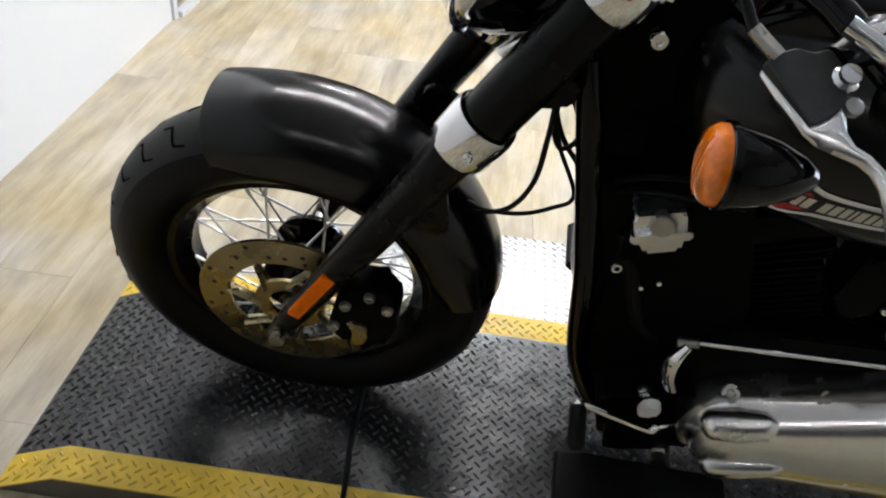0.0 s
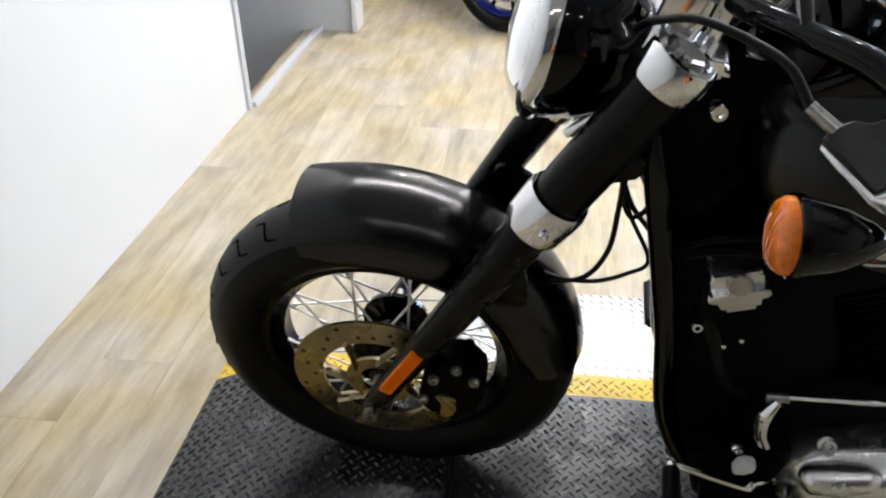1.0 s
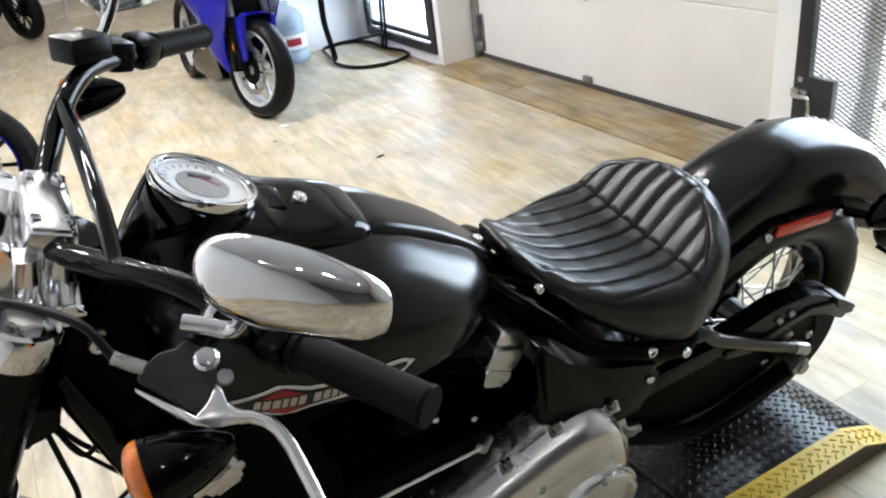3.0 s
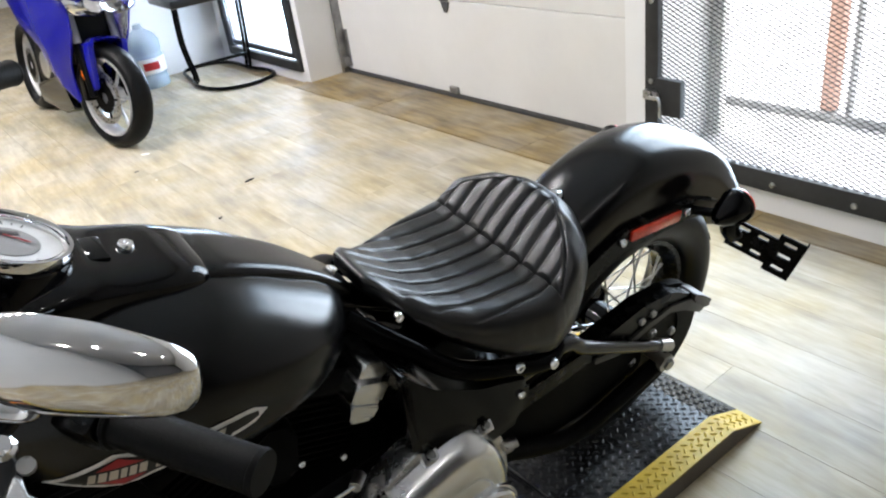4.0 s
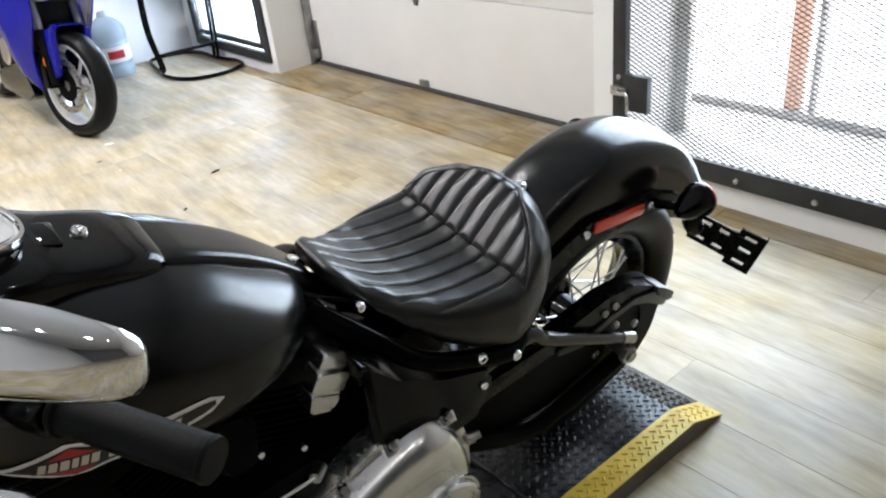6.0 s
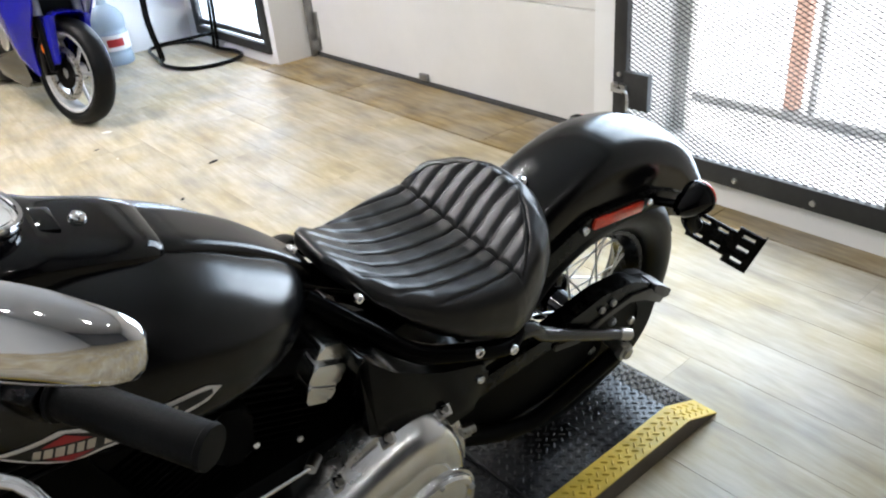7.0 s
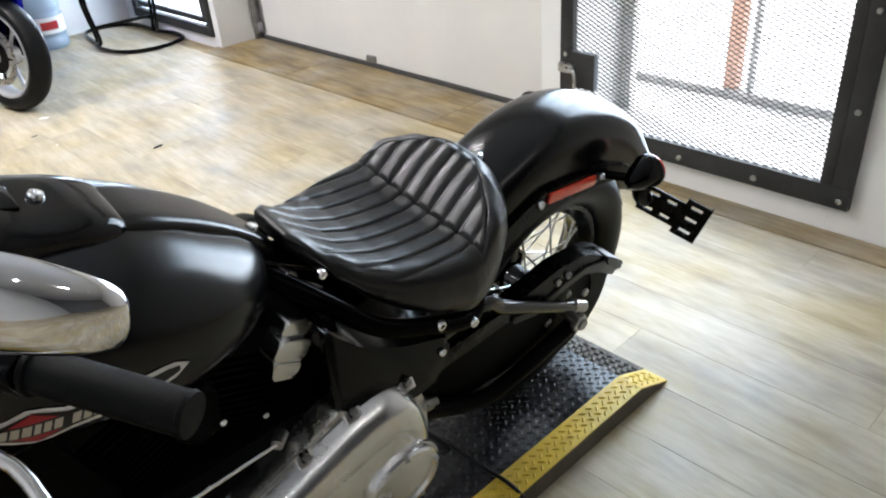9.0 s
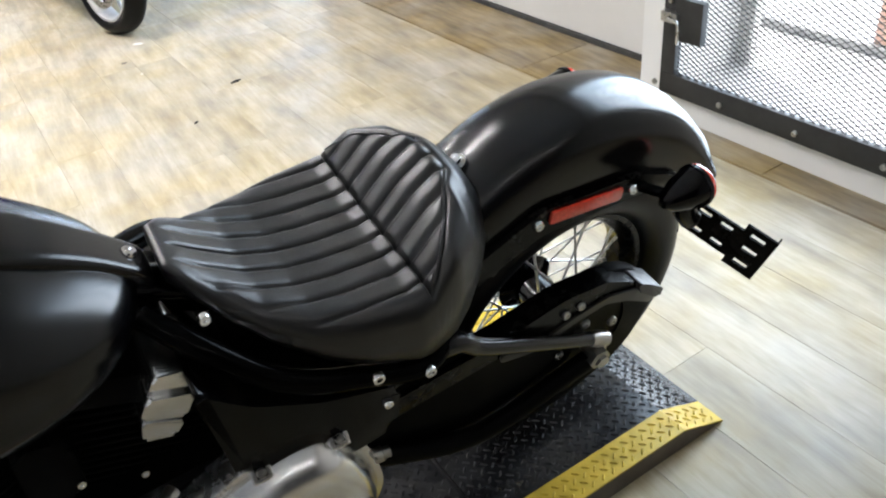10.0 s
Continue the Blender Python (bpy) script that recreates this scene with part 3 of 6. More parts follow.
def spoked_wheel(name, c, tyre_r, half_w, rim_r, spokes, label, tread, reach, turned=0.0):
    """A laced wheel: rim with tyre, hub and every spoke under it."""
    m = axis_matrix(c, (-math.sin(radians(turned)), math.cos(radians(turned)), 0), (1, 0, 0))
    rim = part(name, ring([(rim_r, -0.040), (rim_r + 0.012, -0.042), (rim_r + 0.010, -0.030), (rim_r - 0.012, -0.018), (rim_r - 0.012, 0.018), (rim_r + 0.010, 0.030),
                           (rim_r + 0.012, 0.042), (rim_r, 0.040), (rim_r - 0.010, 0.028), (rim_r - 0.020, 0.016), (rim_r - 0.020, -0.016), (rim_r - 0.010, -0.028)], m, 64), M_SATIN, bike, label)
    prof, prof_in = [], []
    mid, dep = (tyre_r + rim_r) / 2, (tyre_r - rim_r) / 2
    for k in range(25):
        a = math.pi * (k / 24 - 0.5) * 1.62
        prof.append((mid + dep * math.copysign(abs(math.cos(a)) ** 0.97, math.cos(a)), half_w * math.copysign(abs(math.sin(a)) ** 0.97, math.sin(a))))
    part("tyre", ring(prof, m, 96), M_RUBBER, rim, "black road tyre with a grooved tread")
    crown = [q for k, q in enumerate(prof) if abs(k - 12) <= reach]
    # on the rear wheel the band's colour carries daylight besides dust
    part("tread_band", ring([(r + 0.0004, h) for r, h in crown] + [(r - 0.003, h) for r, h in crown[::-1]], m, 96), tread, rim, "dusty grey tread band")
    # tread grooves as dark strips laid on the shoulder, groove shade in the colour
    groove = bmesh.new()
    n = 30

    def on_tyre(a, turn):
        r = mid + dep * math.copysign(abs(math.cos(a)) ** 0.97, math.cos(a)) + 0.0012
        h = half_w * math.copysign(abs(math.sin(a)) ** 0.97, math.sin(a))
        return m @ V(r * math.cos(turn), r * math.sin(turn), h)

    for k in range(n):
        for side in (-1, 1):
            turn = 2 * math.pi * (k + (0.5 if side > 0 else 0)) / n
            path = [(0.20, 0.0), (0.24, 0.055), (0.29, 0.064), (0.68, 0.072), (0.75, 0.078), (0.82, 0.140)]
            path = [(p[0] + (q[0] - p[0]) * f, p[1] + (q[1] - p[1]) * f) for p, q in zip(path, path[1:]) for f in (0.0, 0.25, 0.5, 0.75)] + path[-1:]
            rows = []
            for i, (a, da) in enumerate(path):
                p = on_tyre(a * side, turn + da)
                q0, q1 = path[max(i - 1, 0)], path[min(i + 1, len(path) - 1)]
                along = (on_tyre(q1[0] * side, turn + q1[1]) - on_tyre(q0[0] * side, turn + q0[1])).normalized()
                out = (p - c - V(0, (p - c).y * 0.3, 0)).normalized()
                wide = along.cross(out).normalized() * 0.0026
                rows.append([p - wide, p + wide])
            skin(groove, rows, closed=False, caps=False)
    tagged(part("tread_groove", groove, M_GROOVE, rim, "dark strips with the tread grooves' shade in their colour"), kind="stuff")
    hub = part("hub", lathe([(0.0, -0.085), (0.020, -0.085), (0.022, -0.06), (0.060, -0.055), (0.062, -0.045), (0.035, -0.035), (0.032, 0.035), (0.062, 0.045), (0.060, 0.055), (0.022, 0.06), (0.02, 0.085), (0.0, 0.085)], m, 32), M_GLOSS, rim)
    for k in range(spokes):
        side = -1 if k % 2 else 1
        a = 2 * math.pi * k / spokes
        twist = 0.62 * (1 if (k // 2) % 2 else -1)
        p = m @ V(0.054 * math.cos(a), 0.054 * math.sin(a), 0.050 * side)
        q = m @ V((rim_r - 0.015) * math.cos(a + twist), (rim_r - 0.015) * math.sin(a + twist), 0.012 * side)
        spoke = part("spoke", tube([p, p.lerp(q, 0.88), p.lerp(q, 0.881), q], [0.0022, 0.0022, 0.0034, 0.0034], 6, smooth=False), M_SPOKE, rim)
    return rim


front_wheel = spoked_wheel("front_wheel", FC, 0.322, 0.066, 0.208, 36, "black laced front rim", M_TREAD, 5)
rear_wheel = spoked_wheel("rear_wheel", RC + V(0, 0.008, -0.005), 0.319, 0.073, 0.205, 36, "black laced rear rim", M_TREAD_DAYLIT, 4, 3.0)

# brake disc on the near side: outer band, carrier arms
disc_y = -0.088
disc_m = wheel_axis(FC) @ Matrix.Translation((0, 0, disc_y))
disc = bmesh.new()
ring([(0.098, -0.0025), (0.148, -0.0025), (0.148, 0.0025), (0.098, 0.0025)], disc_m, 72, disc)
disc_ob = part("brake_disc", disc, M_DISC, bike, "bronze-tinted drilled steel brake disc")
for k in range(7):
    a = 2 * math.pi * k / 7
    pts = [disc_m @ V(r * math.cos(a + w), r * math.sin(a + w), 0) for r, w in ((0.048, 0.0), (0.072, 0.28), (0.104, 0.42))]
    part("carrier_arm", tube(pts, [0.011, 0.010, 0.012], 8, 5, flat=0.35), M_DISC, disc_ob)
part("carrier_ring", ring([(0.034, -0.003), (0.058, -0.003), (0.058, 0.003), (0.034, 0.003)], disc_m, 40), M_DISC, disc_ob)
for k in range(28):
    a = 2 * math.pi * k / 28
    r = (0.112, 0.124, 0.137)[k % 3]
    part("drill_hole", lathe([(0.0042, -0.0031), (0.0042, 0.0031)], disc_m @ Matrix.Translation((r * math.cos(a), r * math.sin(a), 0)), 10), M_BLACKP, disc_ob)


def fender(c, crown, half_w, skirt, a0, a1, n=30, profile=None, tail=None):
    """A steel mudguard swept round c: angles from straight back, upwards; with real thickness."""
    section = profile or [(-half_w, -skirt), (-half_w * 1.0, -skirt * 0.55), (-half_w * 0.96, -skirt * 0.25), (-half_w * 0.82, -skirt * 0.08), (-half_w * 0.5, -0.006), (0, 0.0)]
    section = section + [(-y, d) for y, d in section[-2::-1]]
    rings = []
    for k in range(n + 1):
        t = k / n
        a = radians(a0 + (a1 - a0) * t)
        r = crown(t) if callable(crown) else crown
        d = V(math.cos(a), 0, math.sin(a))
        squeeze = tail(t) if tail else 1.0
        outer = [c + d * (r + dd * squeeze) + V(0, y, 0) for y, dd in section]
        inner = [c + d * (r + dd * squeeze - 0.003) + V(0, y * 0.97, 0) for y, dd in section[::-1]]
        rings.append(outer + inner)
    return skin(bmesh.new(), rings)


FRONT_PROFILE = [(-0.086, -0.096), (-0.088, -0.080), (-0.087, -0.062), (-0.082, -0.044), (-0.072, -0.028), (-0.056, -0.014), (-0.036, -0.005), (-0.018, -0.001), (0, 0.0)]
front_fender = part("front_fender", fender(FC + V(-0.008, 0, 0.005), lambda t: float(np.interp(t, [0, 0.2, 0.45, 1], [0.342, 0.348, 0.356, 0.356])), 0.086, 0.085, 9, 107, 36, FRONT_PROFILE, tail=lambda t: 0.8 + 0.2 * min(1, min(t, 1 - t) * 10)), M_DENIM, bike, "matte black wide front fender")


# forks
def on_fork(z, y):
    t = (z - 0.31) / (0.935 - 0.31)
    return V(0.026 + 0.357 * t, y, z)


for side in (-1, 1):
    y = 0.128 * side
    lower = part("fork_lower", tube([on_fork(0.295, y), on_fork(0.33, y), on_fork(0.42, y), on_fork(0.55, y), on_fork(0.74, y)], [0.015, 0.019, 0.022, 0.027, 0.032], 20, 4), M_SATIN, bike, "satin black lower fork leg")
    if side < 0:
        part("reflector", box((0.010, 0.021, 0.116), axis_matrix(on_fork(0.432, y - 0.022) + V(-0.010, 0, 0), on_fork(1, 0) - on_fork(0, 0), (1, 0, 0)), 0.003), M_AMBER_REF, lower, "amber side reflector")
        part("axle_nut", lathe([(0.0, 0.0), (0.012, 0.0), (0.012, 0.012), (0.006, 0.013), (0.006, 0.006), (0, 0.006)], axis_matrix((0.028, -0.15, 0.318), (0, -1, 0)), 16), M_STEEL, lower)
    d = (on_fork(1, 0) - on_fork(0, 0)).normalized()
    part("fork_clamp", lathe([(0.033, -0.028), (0.039, -0.028), (0.041, -0.020), (0.041, 0.022), (0.039, 0.028), (0.033, 0.028)], axis_matrix(on_fork(0.764, y), d), 28), M_CHROME, bike, "chrome fork clamp ring")
    part("clamp_bolt", bolt(axis_matrix(on_fork(0.762, y) + V(0.000, -0.042, 0.0), (-0.25, -1, 0)), 0.006, 0.006), M_CHROME, bike)
    cover = part("fork_cover", tube([on_fork(0.79, y), on_fork(0.87, y), on_fork(0.958, y)], [0.034, 0.0335, 0.033], 24, 3), M_SATIN, bike, "black upper fork cover")
    top = part("fork_top_clamp", lathe([(0.033, -0.016), (0.037, -0.016), (0.0385, -0.011), (0.0385, 0.017), (0.036, 0.022), (0.028, 0.022), (0.026, 0.014), (0.0, 0.014)], axis_matrix(on_fork(0.962, y), d), 32), M_CHROME, bike, "polished chrome fork top collar")
    part("fork_cap", lathe([(0.020, 0.0), (0.020, 0.010), (0.017, 0.013), (0.0, 0.013)], axis_matrix(on_fork(0.962, y) + d * 0.0141, d), 6), M_STEEL, top, "hexagonal steel fork cap")
axle = part("front_axle", tube([(0.03, -0.146, 0.320), (0.03, 0.146, 0.320)], 0.012, 16), M_STEEL, bike)
caliper = part("brake_caliper", slab(rounded([(0.100, 0.330), (0.135, 0.285), (0.185, 0.29), (0.212, 0.36), (0.205, 0.42), (0.165, 0.445), (0.118, 0.41)], 0.02), -0.125, -0.07, 0.012), M_DARK, bike, "black brake caliper")
for x, z in ((0.168, 0.425), (0.131, 0.395), (0.112, 0.340), (0.195, 0.400)):
    part("caliper_bolt", bolt(axis_matrix((x, -0.126, z), (0, -1, 0)), 0.009, 0.008), M_STEEL, caliper)
part("caliper_badge", slab(rounded([(0.130, 0.358), (0.163, 0.352), (0.166, 0.322), (0.155, 0.298), (0.137, 0.300), (0.142, 0.332)], 0.008), -0.131, -0.1255, 0.001), M_DISC, caliper, "brass-coloured curved caliper pad")
for side in (-1, 1):
    part("fender_bracket", slab(rounded([(0.19, 0.56), (0.27, 0.55), (0.26, 0.64), (0.20, 0.66)], 0.02), 0.088 * side, 0.100 * side, 0.002), M_SATIN, bike)

# triple clamps and steering head
part("lower_yoke", slab(rounded([(0.300, 0.800), (0.372, 0.782), (0.405, 0.825), (0.330, 0.850)], 0.02), -0.100, 0.100, 0.01), M_SATIN, bike, "black lower fork yoke")
part("upper_yoke", slab(rounded([(0.375, 0.945), (0.455, 0.928), (0.465, 0.950), (0.385, 0.968)], 0.012), -0.095, 0.095, 0.008), M_BRIGHT, bike, "chrome upper fork yoke")
part("fork_shroud", slab(rounded([(0.352, 0.930), (0.384, 0.925), (0.426, 1.052), (0.394, 1.068)], 0.012), -0.112, -0.097, 0.005), M_BRIGHT, bike, "chrome headlight side panel")
part("fork_shroud", slab(rounded([(0.366, 0.945), (0.408, 0.938), (0.430, 1.015), (0.396, 1.030)], 0.014), 0.097, 0.112, 0.005), M_BRIGHT, bike, "chrome headlight side panel")
for x, z in ((0.406, 1.048), (0.384, 0.985), (0.372, 0.948)):
    part("panel_bolt", bolt(axis_matrix((x, -0.112, z), (0, -1, 0.1)), 0.007, 0.007), M_CHROME, bike)
for y in (-0.05, 0.05):
    part("headlight_bracket", tube([(0.395, y, 0.945), (0.352, y, 0.872), (0.300, y * 0.8, 0.815)], [0.010, 0.009, 0.007], 10), M_POLISH, bike, "bare metal headlight bracket")
part("steering_head", tube([(0.36, 0, 0.80), (0.47, 0, 0.985)], 0.036, 20), M_GLOSS, bike)
for y in (-0.045, 0.045):
    part("riser", tube([(0.435, y, 0.955), (0.45, y, 1.0)], [0.022, 0.020], 16), M_BRIGHT, bike, "chrome handlebar riser")
part("riser_clamp", box((0.05, 0.14, 0.035), pose(0.452, 0, 1.012, 0, 25, 0), 0.008), M_BRIGHT, bike, "chrome handlebar clamp")
part("clamp_cap", box((0.040, 0.13, 0.012), pose(0.458, 0, 1.026, 0, 25, 0), 0.005), M_BRIGHT, bike, "chrome handlebar clamp cap")
for x, y in ((0.450, -0.045), (0.478, -0.045), (0.450, 0.045), (0.478, 0.045)):
    part("clamp_bolt", bolt(axis_matrix((x - 0.006, y, 1.034 - (x - 0.450) * 0.47), (0.42, 0, 0.9)), 0.008, 0.008), M_CHROME, bike)
for y in (-0.075, 0.075):
    part("stem_cover", tube([(0.398, y, 0.955), (0.412, y, 0.992), (0.424, y, 1.018)], [0.018, 0.021, 0.015], 16), M_BRIGHT, bike, "chrome cover beside the steering stem")
part("stem_nut", lathe([(0.020, 0.0), (0.020, 0.012), (0.012, 0.018), (0.0, 0.018)], axis_matrix((0.425, 0, 0.965), (0.42, 0, 0.9)), 6), M_STEEL, bike, "steel steering stem nut")

part("frame_neck", slab(rounded([(0.385, 0.790), (0.420, 0.87), (0.462, 0.945), (0.530, 0.930), (0.60, 0.86), (0.60, 0.70), (0.47, 0.655), (0.425, 0.70)], 0.02), -0.055, 0.055, 0.012), M_COVER, bike, "black frame neck behind the forks")
part("neck_bolt", bolt(axis_matrix((0.462, -0.056, 0.880), (0, -1, 0.2)), 0.006, 0.007), M_STEEL, bike)
# headlight
HL = axis_matrix((0.278, 0.0, 0.926), (-1, 0, 0.20), (0, 1, 0)) @ Matrix.Scale(0.945, 4)
shell = part("headlight_shell", lathe([(0.0, -0.122), (0.018, -0.121), (0.040, -0.114), (0.062, -0.099), (0.080, -0.077), (0.093, -0.050), (0.101, -0.022), (0.104, 0.0), (0.104, 0.006)], HL, 48), M_GLOSS, bike, "gloss black bucket headlight")
part("headlight_rim", ring([(0.100, 0.006), (0.108, 0.006), (0.111, 0.014), (0.108, 0.026), (0.098, 0.034), (0.092, 0.034), (0.092, 0.028), (0.100, 0.020)], HL, 56), M_CHROME, shell, "chrome headlight rim")
part("headlight_lens", lathe([(0.094, 0.030), (0.085, 0.040), (0.06, 0.052), (0.03, 0.058), (0.0, 0.060), (0.0, 0.056), (0.03, 0.054), (0.06, 0.048), (0.085, 0.036), (0.094, 0.026)], HL, 40), M_LENS, shell, "domed clear headlight lens")
part("reflector_bowl", lathe([(0.092, 0.026), (0.07, 0.0), (0.04, -0.03), (0.0, -0.045)], HL, 40, caps=False), M_CHROME, shell)

# handlebar, turned slightly about the stem
BAR = Matrix.Translation((0.45, 0, 1.0)) @ pose(0, 0, 0, 3.0, 0, 0) @ Matrix.Translation((-0.45, 0, -1.0))


FAR = [(0.450, 0.0, 1.016), (0.455, 0.06, 1.012), (0.470, 0.115, 1.022), (0.500, 0.18, 1.050), (0.540, 0.245, 1.062), (0.590, 0.295, 1.050), (0.640, 0.345, 1.036), (0.715, 0.412, 1.011)]
NEAR = [(0.694, -0.405, 0.986), (0.631, -0.304, 0.987), (0.592, -0.252, 1.003), (0.552, -0.199, 1.019), (0.502, -0.134, 1.014), (0.452, -0.06, 1.008)]
handlebar = part("handlebar", tube([Vector(p) for p in NEAR + FAR], 0.0132, 14, 8), M_GLOSS, bike, "gloss black wide handlebar")
part("crossbar", tube([(0.505, -0.142, 1.018), (0.508, -0.06, 1.036), (0.506, 0.06, 1.050), (0.500, 0.178, 1.052)], 0.0098), M_GLOSS, handlebar)
GRIPS = {-1: (V(0.630, -0.302, 0.987), V(0.705, -0.421, 0.986)), 1: (V(0.632, 0.338, 1.038), V(0.722, 0.418, 1.009))}
for side in (-1, 1):
    a, b = GRIPS[side]
    stops, radii = [0, 0.02, 0.05, 0.06], [0.019, 0.0215, 0.0215, 0.0185]
    for k in range(30):
        stops += [0.09 + k * 0.0285, 0.09 + k * 0.0285 + 0.018]
        radii += [0.0186, 0.0186] if k % 2 else [0.0185, 0.0185]
    part("grip", tube([a.lerp(b, k) for k in stops + [0.96, 0.965, 1.0]], radii + [0.0185, 0.0195, 0.0185], 24, smooth=False), M_GRIP, handlebar, "ribbed black rubber grip")
    d = (b - a).normalized()
    part("switch_housing", box((0.046, 0.044, 0.042), axis_matrix(a - d * 0.021, d) @ pose(0, 0, 0, 0, 0, 20), 0.011), M_SATIN, handlebar, "black switch housing")
    part("switch_button", box((0.012, 0.010, 0.008), axis_matrix(a - d * 0.024 + V(-0.012, 0.0, 0.019), V(-0.4, 0, 1)), 0.002), M_PLASTIC, handlebar)


# the clutch bracket and lever lie in one sloping plane
def on_lever(x, y, off=0.0):
    """A point over the lever's plane: x and y of the bike, off above the plane."""
    return V(x - 0.003, y, 1.006 + (-0.04 * (x - 0.52) + 0.44 * (y + 0.305)) / 0.9) + V(0.04, -0.44, 0.9) * off


def flat_piece(outline, lo, hi, inset=0.0015):
    """A plate in the lever's plane with eased edges."""
    cx, cy = sum(p[0] for p in outline) / len(outline), sum(p[1] for p in outline) / len(outline)
    rings = []
    for off, e in ((lo, inset), (lo + inset, 0), (hi - inset, 0), (hi, inset)):
        ringv = []
        for x, y in outline:
            k = 1 - e / max(0.006, math.hypot(x - cx, y - cy))
            ringv.append(on_lever(cx + (x - cx) * k, cy + (y - cy) * k, off))
        rings.append(ringv)
    return skin(bmesh.new(), rings)


PERCH = rounded([(0.499, -0.296), (0.504, -0.290), (0.521, -0.281), (0.536, -0.282), (0.545, -0.277), (0.558, -0.279), (0.562, -0.301), (0.561, -0.314), (0.550, -0.326), (0.535, -0.336)], 0.004)
part("lever_bracket", flat_piece(PERCH, -0.008, 0.002), M_PERCH, handlebar, "dark cast clutch lever bracket", sharp=25)
part("bracket_clamp", tube([on_lever(0.552, -0.284, -0.004), V(0.574, -0.262, 1.018), V(0.588, -0.248, 1.016)], [0.013, 0.016, 0.020], 14), M_SATIN, handlebar, "black bar clamp")
part("bracket_clamp", box((0.040, 0.050, 0.044), BAR @ pose(0.580, 0.300, 1.040, 0, 20, 25), 0.010), M_SATIN, handlebar, "black bar clamp")
part("bracket_bolt", lathe([(0.011, 0.0), (0.011, 0.006), (0.008, 0.009), (0.008, 0.013), (0.0, 0.014)], axis_matrix(on_lever(0.556, -0.300, 0.0015), (0.04, -0.44, 0.9)), 12), M_CHROME, handlebar, "chrome pivot bolt")
part("bracket_bolt", lathe([(0.007, 0.0), (0.007, 0.006), (0.0, 0.007)], axis_matrix(on_lever(0.566, -0.316, -0.004), (0.04, -0.44, 0.9)), 10), M_STEEL, handlebar)
for q in (V(0.577, -0.262, 1.020), V(0.594, -0.262, 1.022)):
    part("clamp_ring", ring([(0.0135, -0.004), (0.019, -0.004), (0.020, 0.0), (0.019, 0.004), (0.0135, 0.004)], axis_matrix(q, (0.55, -0.80, -0.2)), 24), M_CHROME, handlebar, "chrome clamp ring")
# clutch lever on the near side, brake reservoir on the far side
LEVER = [((0.496, -0.301), (0.496, -0.306)), ((0.514, -0.318), (0.512, -0.325)), ((0.534, -0.3375), (0.529, -0.344)), ((0.546, -0.330), (0.536, -0.3475)), ((0.557, -0.317), (0.543, -0.350)), ((0.561, -0.322), (0.549, -0.3515)),
         ((0.5605, -0.333), (0.556, -0.353)), ((0.567, -0.343), (0.563, -0.3545)), ((0.579, -0.348), (0.571, -0.3565)), ((0.590, -0.357), (0.580, -0.3625)), ((0.597, -0.368), (0.5865, -0.372)), ((0.602, -0.382), (0.590, -0.386)),
         ((0.606, -0.411), (0.5935, -0.413)), ((0.6085, -0.440), (0.5965, -0.441)), ((0.6085, -0.456), (0.598, -0.457))]
rings = []
for k, ((ax, ay), (bx, by)) in enumerate(LEVER):
    thick = float(np.interp(k, [0, 2, 4, 8, 14], [0.003, 0.005, 0.005, 0.0065, 0.006]))
    rings.append([on_lever(ax + (bx - ax) * f, ay + (by - ay) * f, h * thick - 0.001) for f, h in ((0, 0), (0.12, 0.62), (0.32, 0.92), (0.5, 1), (0.68, 0.92), (0.88, 0.62), (1, 0), (0.88, -0.62), (0.5, -1), (0.12, -0.62))])
lever_bm = skin(bmesh.new(), rings)
bmesh.ops.recalc_face_normals(lever_bm, faces=lever_bm.faces)
lever = part("clutch_lever", lever_bm, M_POLISH, handlebar, "polished aluminium clutch lever", sharp=70)
ball = bmesh.new()
bmesh.ops.create_uvsphere(ball, u_segments=16, v_segments=10, radius=0.010, matrix=Matrix.Translation(on_lever(0.6035, -0.463, -0.001)))
part("lever_ball", ball, M_POLISH, lever)
part("clutch_cable", tube([on_lever(0.488, -0.276, 0.004), V(0.470, -0.245, 1.041), V(0.440, -0.208, 1.044), V(0.403, -0.170, 1.040), V(0.37, -0.130, 1.015), V(0.36, -0.08, 0.98)], 0.0043, 10), M_PLASTIC, handlebar, "black clutch cable")
part("cable_ferrule", tube([on_lever(0.508, -0.290, 0.001), on_lever(0.487, -0.275, 0.004)], 0.0062, 10), M_STEEL, handlebar, "dull metal cable ferrule")
part("brake_reservoir", box((0.062, 0.046, 0.034), pose(0.542, 0.248, 1.092, 0, 12, 35), 0.006), M_SATIN, handlebar, "black square brake reservoir")


